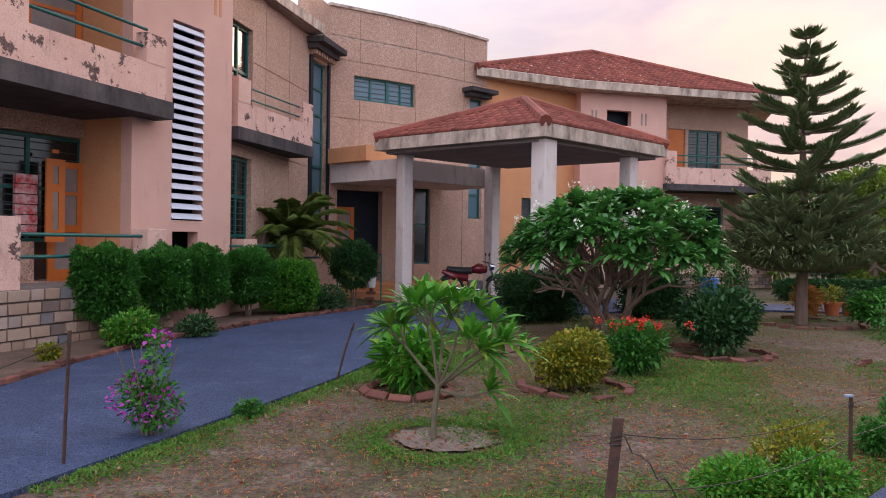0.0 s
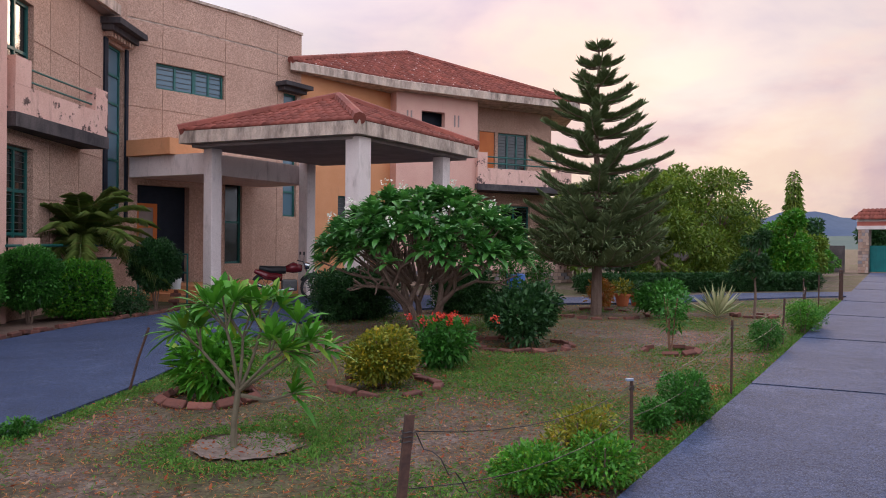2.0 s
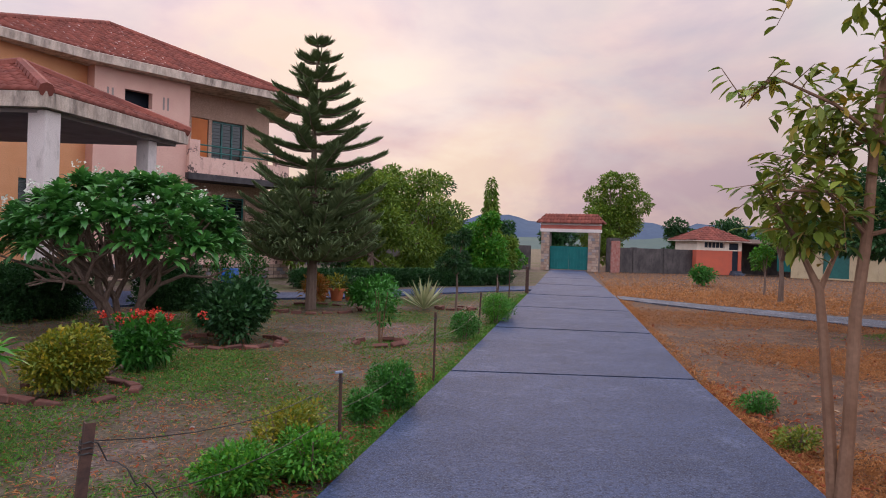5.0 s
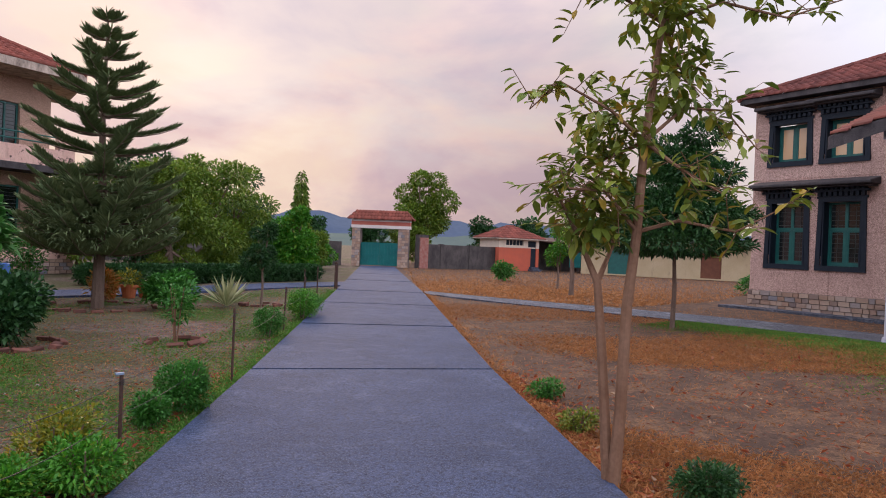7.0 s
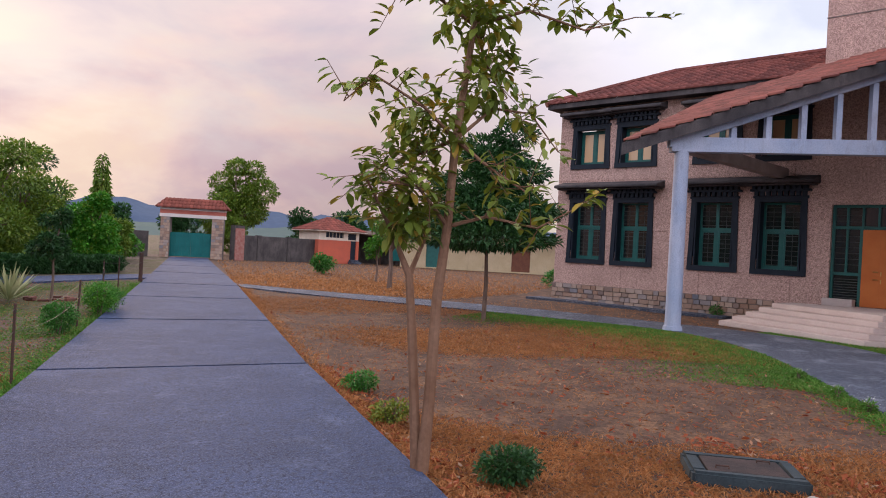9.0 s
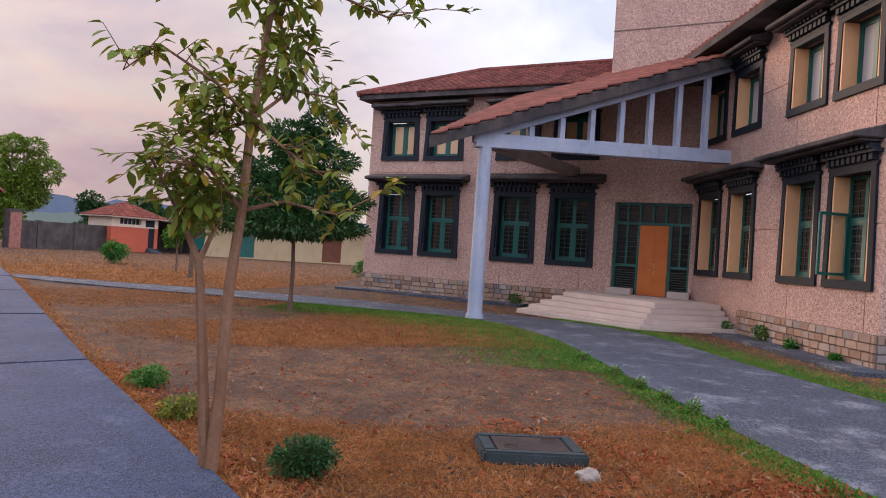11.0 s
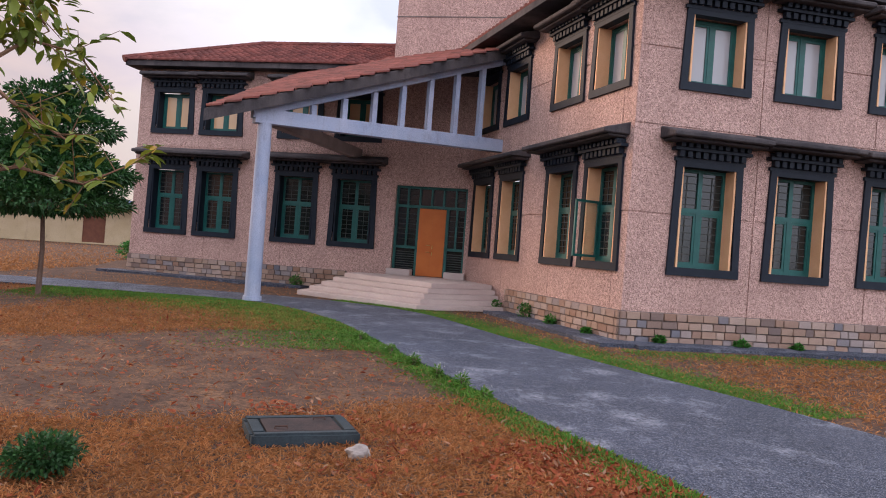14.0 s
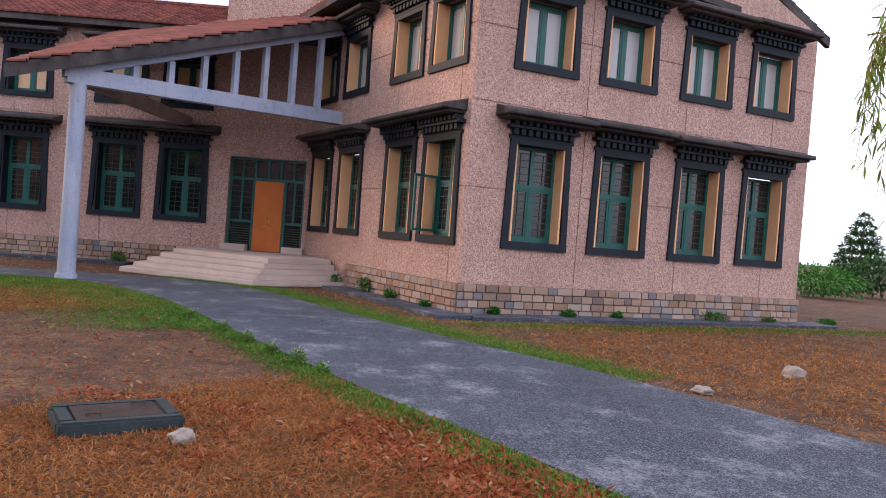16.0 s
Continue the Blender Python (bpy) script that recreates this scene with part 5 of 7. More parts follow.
roof_tiles("roof", [[q[0], q[1], q[5], q[4]], [q[1], q[2], q[5]], [q[2], q[3], q[4], q[5]], [q[3], q[0], q[4]]], TILE, gate)
TEAL = varied("teal_gate_paint", (0.003, 0.105, 0.105), (0.006, 0.135, 0.13), 2, 0.55, 40, 0.15)
for a, b in ((0.95, 2.64), (2.66, 4.35)):
    bm = bmesh.new()
    box(bm, a, b, 0.0, 0.05, 0.1, 1.95, mGt)
    for k in range(6):
        x = a + (b - a) * (k + 0.5) / 6
        box(bm, x - 0.02, x + 0.02, -0.03, 0.0, 0.12, 1.93, mGt)
    box(bm, a, b, -0.035, 0.0, 0.9, 1.0, mGt)
    part("gate_leaf", bm, TEAL, gate, "closed teal sheet-metal leaf", Matrix())
WALLM = stained("sooty_boundary_wall", (0.06, 0.05, 0.05), (0.12, 0.10, 0.095), (0.02, 0.018, 0.02), 0.8)
bm = bmesh.new()
mw, nw = wall_frame((39.2, 33.7), (50.2, 30.6))
box(bm, 0.0, 0.8, -0.2, 0.3, 0, 2.4, mw)
box(bm, 0.8, nw, 0, 0.25, 0, 1.75, mw)
for k in range(4):
    box(bm, 2 + 2.6 * k, 2.3 + 2.6 * k, -0.05, 0.3, 0, 1.8, mw)
mw2, nw2 = wall_frame((8.0, 46.0), (36.2, 38.3))
box(bm, 0, nw2, 0, 0.25, 0, 1.7, mw2)
tagged(part("boundary_wall", bm, WALLM), "sooty grey plastered boundary wall", "wall", kind="structure")
bm = bmesh.new()
box(bm, 0.05, 0.75, -0.3, 0.2, 0, 2.2, mw)
tagged(part("gate_post", bm, varied("red_stone", (0.3, 0.1, 0.08), (0.36, 0.2, 0.17), 5, 0.9)), "squat red stone gate post", "post")

hut = thing("guard_hut", (48.0, 30, 0), "small red and cream guard hut with tiled roof", "hut")
mh, nh = wall_frame((45.0, 32.0), (49.3, 30.0))
mh = mh @ Matrix.Translation((2.9, -0.3, 0)) @ Matrix.Diagonal((0.76, 0.76, 0.80, 1)) @ Matrix.Translation((-2.4, 0, 0))
RED_W = varied("red_wash", (0.55, 0.12, 0.07), (0.46, 0.11, 0.07), 1.2, 0.9, 20, 0.2)
CREAM_W = varied("cream_wash", (0.66, 0.54, 0.44), (0.72, 0.6, 0.5), 1.5, 0.9, 20, 0.15)
bm = wall_mesh(nh, 0, 2.2, 4.0, [(3.75, 4.4, 0.4, 2.2)])
part("wall", bm, RED_W, hut, "red washed lower wall", mh)
bm = wall_mesh(nh, 2.2, 3.1, 4.0, [(0.8, 2.9, 2.45, 2.95), (3.4, 4.4, 2.3, 2.9)])
part("wall", bm, CREAM_W, hut, "cream upper wall", mh)
# hut openings hold blue-black sheets, coloured as an unlit inside
bm = bmesh.new()
box(bm, 0.8, 2.9, 0.1, 0.2, 2.45, 2.95)
box(bm, 3.4, 4.4, 0.1, 0.2, 2.3, 2.9)
box(bm, 3.75, 4.4, 0.1, 0.2, 0.4, 2.2)
part("window", bm, DARK_FRAME_AND_SHADE, hut, "dark window strip", mh)
bm = bmesh.new()
for k in range(6):
    box(bm, 0.8 + 0.4 * k, 0.84 + 0.4 * k, 0.05, 0.1, 2.45, 2.95)
part("window_bar", bm, CREAM_W, hut, m=mh)
bm = bmesh.new()
box(bm, 3.5, 4.6, -0.9, 0, 0, 0.2)
box(bm, 3.6, 4.5, -0.5, 0, 0.2, 0.4)
part("step", bm, CONCRETE_OLD, hut, m=mh)
q = [tuple(mh @ Vector(v)) for v in ((-0.6, -0.6, 3.1), (nh + 0.6, -0.6, 3.1), (nh + 0.6, 4.6, 3.1), (-0.6, 4.6, 3.1), (2.1, 2.0, 4.4), (nh - 2.1, 2.0, 4.4))]
roof_tiles("roof", [[q[0], q[1], q[5], q[4]], [q[1], q[2], q[5]], [q[2], q[3], q[4], q[5]], [q[3], q[0], q[4]]], TILE, hut, pitch=0.3)
bm = bmesh.new()
prism(bm, [p[:2] for p in q[:4]], 2.41, 2.478)
part("eave", bm, FASCIA, hut, m=Matrix())

# long low cream building behind the lawn
low = thing("low_building", (55, 18, 0), "long low cream building with brown doors", "building")
ml, nl = wall_frame((50, 26.5), (56, 7.5))
CREAM_L = stained("cream_plaster", (0.46, 0.35, 0.21), (0.52, 0.40, 0.26), (0.25, 0.18, 0.12), 0.3)
bm = wall_mesh(nl, 0, 2.6, 3.0, [(2.0, 3.6, 0.1, 2.2), (8.6, 10.0, 0.1, 2.2), (13.0, 14.3, 0.1, 2.2)])
part("wall", bm, CREAM_L, low, m=ml)
bm = bmesh.new()
box(bm, 2.0, 3.6, 0.15, 0.2, 0.1, 2.2)
part("door", bm, GREEN_FRAME, low, m=ml)
BROWN = varied("brown_door", (0.14, 0.05, 0.03), (0.18, 0.07, 0.04), 3, 0.7)
for a, b in ((8.6, 10.0), (13.0, 14.3)):
    bm = bmesh.new()
    box(bm, a, b, 0.15, 0.2, 0.1, 2.2)
    part("door", bm, BROWN, low, m=ml)
bm = bmesh.new()
vs = box(bm, -0.5, nl + 0.5, -0.9, 3.5, 2.6, 2.9, ml)
part("roof", bm, BLACKENED, low, "dark stained roof slab", Matrix())
# distance haze is put into the bluish hill colours
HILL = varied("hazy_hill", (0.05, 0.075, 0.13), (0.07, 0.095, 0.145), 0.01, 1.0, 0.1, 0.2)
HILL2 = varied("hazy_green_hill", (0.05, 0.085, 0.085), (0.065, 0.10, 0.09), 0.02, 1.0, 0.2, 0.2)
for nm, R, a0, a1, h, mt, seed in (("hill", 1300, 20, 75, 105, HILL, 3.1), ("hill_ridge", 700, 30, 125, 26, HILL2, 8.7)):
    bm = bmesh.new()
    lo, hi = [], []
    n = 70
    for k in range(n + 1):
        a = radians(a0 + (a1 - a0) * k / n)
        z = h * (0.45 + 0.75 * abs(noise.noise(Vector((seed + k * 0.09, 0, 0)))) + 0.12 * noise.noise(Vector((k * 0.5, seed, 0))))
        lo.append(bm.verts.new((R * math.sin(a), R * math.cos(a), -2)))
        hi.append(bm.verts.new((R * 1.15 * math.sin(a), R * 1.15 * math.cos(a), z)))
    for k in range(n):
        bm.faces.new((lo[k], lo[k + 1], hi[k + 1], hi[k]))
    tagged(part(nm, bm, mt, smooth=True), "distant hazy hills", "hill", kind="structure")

# dark open shed beside the hut
shed = thing("open_shed", (51.5, 29.0, 0), "dark open shed with a rusty sheet roof", "shed")
msd, nsd = wall_frame((49.6, 30.2), (54.5, 26.4))
bm = bmesh.new()
box(bm, 0, nsd, 2.6, 2.75, 0, 2.5, msd)
part("back_wall", bm, WALLM, shed, m=Matrix())
for x in (0.1, 2.0, 4.0, nsd - 0.1):
    bm = bmesh.new()
    box(bm, x - 0.06, x + 0.06, 0.0, 0.12, 0, 2.3, msd)
    part("post", bm, IRON, shed, m=Matrix())
bm = bmesh.new()
vs = box(bm, -0.3, nsd + 0.3, -0.4, 2.9, 2.3, 2.38, msd)
for k, v in enumerate(vs):
    if k in (2, 3, 6, 7):
        v.co.z += 0.35
part("roof", bm, IRON, shed, "rusty sheet roof", Matrix())

# ---- plants ----
def stems(n, r, h, spread=0.6, thick=0.012, bark=None):
    bm = bmesh.new()
    for k in range(n):
        a = 2 * math.pi * k / n + random.uniform(-0.4, 0.4)
        q = spread * r * random.uniform(0.4, 1.0)
        x, y = q * math.cos(a), q * math.sin(a)
        tube(bm, [(x * 0.12, y * 0.12, -0.05), (x * 0.5, y * 0.5, h * 0.4), (x, y, h * 0.85)], [thick, thick * 0.75, thick * 0.4], 5)
    return bm


def bush(name, at, r, h, n, leaf, width, material, label, category="bush", group="", lift=0.12, lumps=9, squash=1.0, droop=0.15):
    """A shrub: several stems and an uneven crown of separate leaves."""
    b = thing(name, (*at, 0), label, category, group)
    part("stems", stems(6, r, h), BARK, b)
    blobs = []
    for k in range(lumps):
        a, q = random.uniform(0, 6.3), r * 0.55 * math.sqrt(random.random())
        s = random.uniform(0.38, 0.6)
        z = h * (lift + (1 - lift) * random.uniform(0.25, 0.75))
        blobs.append((q * math.cos(a), q * math.sin(a) * squash, z, r * s, r * s * squash, h * s * 0.62))
    blobs.append((0, 0, h * (0.5 + lift / 2), r * 0.8, r * 0.8 * squash, h * (0.5 - lift / 2)))
    crown("foliage", blobs, n, leaf, width, material, b, shell=0.5, droop=droop)
    return b


def clipped(name, at, rx, ry, h, n, label, material=None, turn=0.0, group="clipped shrubs", square=4.0, foot=0.12, leaf=0.07, width=0.03):
    """A clipped shrub: leaves packed against a rounded box."""
    b = thing(name, (*at, 0), label, "shrub", group, turn=turn)
    part("stems", stems(5, min(rx, ry), h, 0.5, 0.02), BARK, b)
    d = unit(rng.normal(size=(n, 3)))
    k = (np.abs(d) ** square).sum(1, keepdims=True) ** (-1 / square)
    r = 0.78 + 0.24 * rng.random((n, 1)) ** 0.7
    wob = 1 + 0.07 * np.sin(d[:, :1] * 9 + 3 * d[:, 1:2] + at[0]) + 0.07 * np.sin(d[:, 2:3] * 8 + 4 * d[:, 1:2] + at[1])
    P = d * k * r * wob * np.array([rx, ry, (h - foot) / 2]) + np.array([0, 0, foot + (h - foot) / 2])
    m = leaves("foliage", P, d * 0.8 + rng.normal(size=(n, 3)) * 0.5 + np.array([0, 0, 0.5]), leaf, width, material or L_HEDGE)
    part("foliage", m, None, b)
    # dark inner mass of twigs and leaves, its shade put into the leaf colour
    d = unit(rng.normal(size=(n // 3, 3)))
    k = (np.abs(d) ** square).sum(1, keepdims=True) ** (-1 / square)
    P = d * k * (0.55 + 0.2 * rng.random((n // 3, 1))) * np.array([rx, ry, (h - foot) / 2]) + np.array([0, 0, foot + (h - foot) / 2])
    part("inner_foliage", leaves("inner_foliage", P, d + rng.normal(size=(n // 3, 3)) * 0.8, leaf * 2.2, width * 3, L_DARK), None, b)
    return b


def rosettes(tips, dirs, count, length, width, droop):
    """Whorls of long leaves round branch tips."""
    P, D = [], []
    for t, d in zip(tips, dirs):
        d = Vector(d).normalized()
        s = d.orthogonal().normalized()
        u = d.cross(s)
        for k in range(count):
            a = 2.4 * k + random.uniform(-0.3, 0.3)
            lean = 0.22 + 0.92 * (k / count)
            out = s * math.cos(a) + u * math.sin(a)
            D.append(tuple(d * (1.25 - lean) + out * lean + Vector((0, 0, 0.15))))
            P.append(tuple(Vector(t) - d * 0.1 * (1 - k / count) * 0.4))
    return np.array(P), np.array(D)


def long_leaves(name, P, D, length, width, material, droop=0.35):
    """Long arched blades of six points, folded along the rib."""
    n = len(P)
    D = unit(D)
    L = length * (0.75 + 0.45 * rng.random((n, 1)))
    side = unit(np.cross(D, rng.normal(size=(n, 3)) * 0.15 + np.array([0, 0, 1.0])))
    nor = np.cross(side, D)
    z = np.array([0, 0, 1.0])
    W = width * L / length
    V = np.stack([P, P + D * L * 0.4 + side * W / 2 + nor * W * 0.2 - z * L * droop * 0.12, P + D * L * 0.4 - side * W / 2 + nor * W * 0.2 - z * L * droop * 0.12,
                  P + D * L * 0.42 - z * L * droop * 0.12, P + D * L * 0.75 + side * W * 0.42 - z * L * droop * 0.45 + nor * W * 0.15,
                  P + D * L * 0.75 - side * W * 0.42 - z * L * droop * 0.45 + nor * W * 0.15, P + D * L * 0.77 - z * L * droop * 0.45, P + D * L - z * L * droop], 1).reshape(-1, 3)
    b = np.arange(n)[:, None] * 8
    F = np.concatenate([b + np.array(f) for f in ((0, 1, 3), (0, 3, 2), (1, 4, 3), (4, 6, 3), (3, 6, 2), (6, 5, 2), (4, 7, 6), (6, 7, 5))])
    return np_mesh(name, V, F, material)


def branching(bm, start, d, length, r, depth, tips, dirs, fork=3, spread=0.6, up=0.25, shrink=0.72, sides=7):
    """Forking limbs; the ends are gathered in tips and dirs."""
    d = Vector(d).normalized()
    p = Vector(start)
    pts, rad = [p.copy()], [r]
    for k in range(3):
        d = (d + Vector((random.uniform(-1, 1), random.uniform(-1, 1), random.uniform(-0.3, 0.9))) * 0.12).normalized()
        p = p + d * length / 3
        pts.append(p.copy())
        rad.append(r * (1 - 0.1 * (k + 1)))
    tube(bm, pts, rad, sides)
    if depth == 0:
        tips.append(tuple(p))
        dirs.append(tuple(d))
        return
    s = d.orthogonal().normalized()
    u = d.cross(s)
    a0 = random.uniform(0, 6.3)
    for k in range(fork):
        a = a0 + 2 * math.pi * k / fork + random.uniform(-0.3, 0.3)
        nd = d + (s * math.cos(a) + u * math.sin(a)) * spread * random.uniform(0.8, 1.3) + Vector((0, 0, up))
        branching(bm, p, nd, length * shrink * random.uniform(0.8, 1.15), r * 0.68, depth - 1, tips, dirs, fork, spread, up, shrink, max(5, sides - 1))


# small frangipani in its basin
random.seed(11)
fr = thing("frangipani", (-0.02, 5.5, 0), "young frangipani with bare forked stems and bright leaf whorls", "small tree")
bm = bmesh.new()
tips, dirs = [], []
tube(bm, [(0, 0, -0.05), (0.0, 0.01, 0.2), (0.03, 0, 0.45)], [0.028, 0.024, 0.022], 8)
for d, l in (((-0.75, 0.15, 0.75), 0.42), ((-0.2, -0.1, 1), 0.5), ((0.35, 0.2, 0.9), 0.5), ((0.85, -0.1, 0.6), 0.46), ((0.1, 0.6, 0.85), 0.45), ((0.5, -0.4, 0.55), 0.34)):
    branching(bm, (0.03, 0, 0.43), d, l, 0.015, 1, tips, dirs, 4, 0.85, 0.35, 0.55, 7)
tips += [(0.44, -0.1, 0.42)]
dirs += [(0.5, -0.3, 0.3)]
tube(bm, [(0.05, 0, 0.4), (0.25, -0.05, 0.36), (0.44, -0.1, 0.42)], [0.018, 0.015, 0.013], 6)
part("trunk", bm, varied("frangipani_bark", (0.12, 0.10, 0.065), (0.18, 0.15, 0.10), 8, 0.8, 30, 0.3), fr)
P, D = rosettes(tips, dirs, 15, 0.26, 0.07, 0.4)
part("foliage", long_leaves("foliage", P, D, 0.25, 0.05, L_BRIGHT, 0.2), None, fr)
bm = bmesh.new()
bmesh.ops.create_circle(bm, cap_ends=True, radius=0.43, segments=64)
for v in bm.verts:
    f = 0.95 + 0.22 * noise.noise(v.co * 2.3) + 0.22 * noise.noise(v.co * 9)
    v.co = Vector((v.co.x * f, v.co.y * f * 0.9, 0.006))
tagged(part("basin", bm, varied("pale_dry_soil", (0.15, 0.11, 0.093), (0.25, 0.20, 0.175), 5, 0.95, 25, 0.45, 0.6, 0.02), m=pose(0.07, 5.5, 0)), "pale dry soil basin round a stem", "soil", kind="structure")

# large plumeria
random.seed(5)
pl = thing("plumeria_tree", (2.95, 12.2, 0), "spreading plumeria with glossy leaf whorls and white flowers", "tree")
bm = bmesh.new()
tips, dirs = [], []
for k in range(5):
    a = 2 * math.pi * k / 5 + 0.3
    branching(bm, (0.12 * math.cos(a), 0.1 * math.sin(a), -0.05), (0.5 * math.cos(a), 0.5 * math.sin(a), 1.0), 0.62, 0.075, 4, tips, dirs, 3 if k % 2 else 2, 0.62, 0.06, 0.80, 8)
tips2, dirs2 = [], []
for t, d in zip(tips, dirs):
    x, y, z = t
    z = min(max(z, 0.75 + 0.1 * random.random()), 2.55)
    tips2.append((x, y, z)), dirs2.append(d)
part("trunk", bm, BARK, pl, "forked grey-brown stems")
# whorls over a flattened dome
n = 380
dd = unit(rng.normal(size=(n, 3)))
dd[:, 2] = np.abs(dd[:, 2]) * 0.9 + 0.02
rr = 0.72 + 0.3 * rng.random((n, 1))
W = dd * rr * np.array([1.85, 1.75, 1.2]) + np.array([0.05, 0, 1.42])
W[:, 2] -= 0.30 * (np.hypot(W[:, 0], W[:, 1]) / 1.8) ** 2 * rng.random(n)
P, D = rosettes([tuple(w) for w in W], [tuple(d * np.array([0.7, 0.7, 1]) + np.array([0, 0, 0.5])) for d in dd], 15, 0.27, 0.075, 0.4)
part("foliage", long_leaves("foliage", P, D, 0.29, 0.085, L_PLUM, 0.3), None, pl)
n = 26
pick = rng.choice(len(W), n, replace=False)
FP = np.repeat(W[pick] + dd[pick] * 0.12 + np.array([0, 0, 0.1]), 10, 0) + rng.normal(size=(n * 10, 3)) * 0.04
part("flowers", leaves("flowers", FP, rng.normal(size=(n * 10, 3)) + np.array([0, 0, 1]), 0.055, 0.045, WHITE_PETAL), None, pl, "white plumeria flowers")
bm = bmesh.new()
for k, t in enumerate(W[::9]):
    b = Vector((t[0] * 0.35, t[1] * 0.35, 0.9))
    tube(bm, [b, b.lerp(Vector(t), 0.55) + Vector((0, 0, -0.06)), Vector(t)], [0.03, 0.022, 0.014], 6)
part("branchwork", bm, BARK, pl)

# araucaria
random.seed(3)
ar = thing("araucaria", (7.6, 14.95, 0), "tall araucaria with upcurved tiered branches", "tree")
bm = bmesh.new()
tube(bm, [(0, 0, -0.1), (0.02, 0, 2), (-0.03, 0.02, 4), (0, 0, 6.2)], [0.13, 0.095, 0.055, 0.015], 10)
part("trunk", bm, BARK, ar)
bm = bmesh.new()
NP, ND = [], []
z = 1.15
while z < 6.15:
    reach = 1.62 * min(1.0, (6.34 - z) / 3.4) ** 0.82 * (0.92 + 0.16 * random.random())
    m = 6 if z < 4.8 else 5
    if z < 2.3:
        m = 10
    a0 = random.uniform(0, 6)
    for k in range(m):
        a = a0 + 2 * math.pi * k / m + random.uniform(-0.12, 0.12)
        R = reach * random.uniform(0.85, 1.05)
        c, s = math.cos(a), math.sin(a)
        sag = -0.10 if z < 3 else 0.0
        pts = [Vector((c * R * q, s * R * q, z + sag * math.sin(3 * q) + R * 0.22 * q ** 2.4)) for q in (0, 0.25, 0.5, 0.75, 1)]
        tube(bm, pts, [0.022, 0.018, 0.014, 0.01, 0.006], 5)
        side = Vector((-s, c, 0))
        nn = int((66 if z < 2.7 else 60) * R) + 14
        for j in range(nn):
            q = 0.14 + 0.86 * j / nn
            i = min(int(q * 4), 3)
            p = pts[i].lerp(pts[i + 1], q * 4 - i)
            tan = (pts[i + 1] - pts[i]).normalized()
            for sg in (-1, 1):
                ln = (0.17 if z > 2.7 else 0.24) * (1.1 - 0.5 * q)
                for w in range(3):
                    NP.append(tuple(p + side * sg * ln * w / 3 + Vector((0, 0, 0.02))))
                    ND.append(tuple(side * sg * 0.85 + tan * 0.75 + Vector((0, 0, 0.42 + random.uniform(-0.15, 0.2)))))
            NP.append(tuple(p)), ND.append(tuple(tan * 0.7 + Vector((0, 0, 0.8))))
    z += 0.33 if z < 2.6 else 0.40
part("branches", bm, BARK, ar)
part("foliage", leaves("foliage", np.array(NP), np.array(ND), 0.19, 0.029, L_PINE, 0.0, 0.1), None, ar)
crown("inner_foliage", [(0, 0, 1.7, 1.5, 1.5, 0.55), (0, 0, 2.5, 1.0, 1.0, 0.5)], 5500, 0.16, 0.03, L_PINE, ar, up=0.2)

# clipped shrubs along the drive
for k, (x, y, r, h) in enumerate(((-5.15, 10.75, 0.47, 1.45), (-4.75, 11.95, 0.44, 1.42), (-4.38, 12.95, 0.42, 1.42), (-3.9, 14.3, 0.46, 1.40))):
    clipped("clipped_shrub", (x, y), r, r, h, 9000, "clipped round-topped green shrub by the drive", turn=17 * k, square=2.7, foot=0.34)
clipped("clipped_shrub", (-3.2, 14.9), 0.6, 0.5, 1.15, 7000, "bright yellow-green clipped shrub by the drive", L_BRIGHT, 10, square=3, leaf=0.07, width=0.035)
bush("low_bush", (-4.35, 9.95), 0.42, 0.55, 2200, 0.07, 0.035, L_BRIGHT, "low yellow-green bush beside the kerb", group="garden bushes")
bush("low_bush", (-4.9, 8.7), 0.16, 0.25, 400, 0.06, 0.03, L_YELLOW, "tiny yellow-green tuft by the plinth", group="garden bushes")
bush("low_bush", (-3.9, 11.2), 0.35, 0.35, 900, 0.07, 0.035, L_DARK, "low dark bush in the kerbed bed", group="garden bushes")
bush("low_bush", (-2.45, 15.7), 0.5, 0.6, 1800, 0.07, 0.035, L_DARK, "loose dark bush in the kerbed bed", group="garden bushes")
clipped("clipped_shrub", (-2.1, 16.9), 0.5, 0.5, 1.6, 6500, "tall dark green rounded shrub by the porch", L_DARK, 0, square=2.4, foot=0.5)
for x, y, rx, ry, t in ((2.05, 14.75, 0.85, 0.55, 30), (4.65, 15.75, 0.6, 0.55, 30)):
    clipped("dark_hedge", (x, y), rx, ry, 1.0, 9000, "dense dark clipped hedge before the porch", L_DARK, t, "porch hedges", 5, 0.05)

# palm
random.seed(9)
pm = thing("palm", (-3.75, 17.3, 0), "short feathery palm with arching fronds", "palm")
bm = bmesh.new()
tube(bm, [(0, 0, -0.05), (0.03, 0, 0.5), (0.05, 0.02, 1.65)], [0.14, 0.13, 0.10], 10)
part("trunk", bm, BARK, pm)
bm = bmesh.new()
NP, ND = [], []
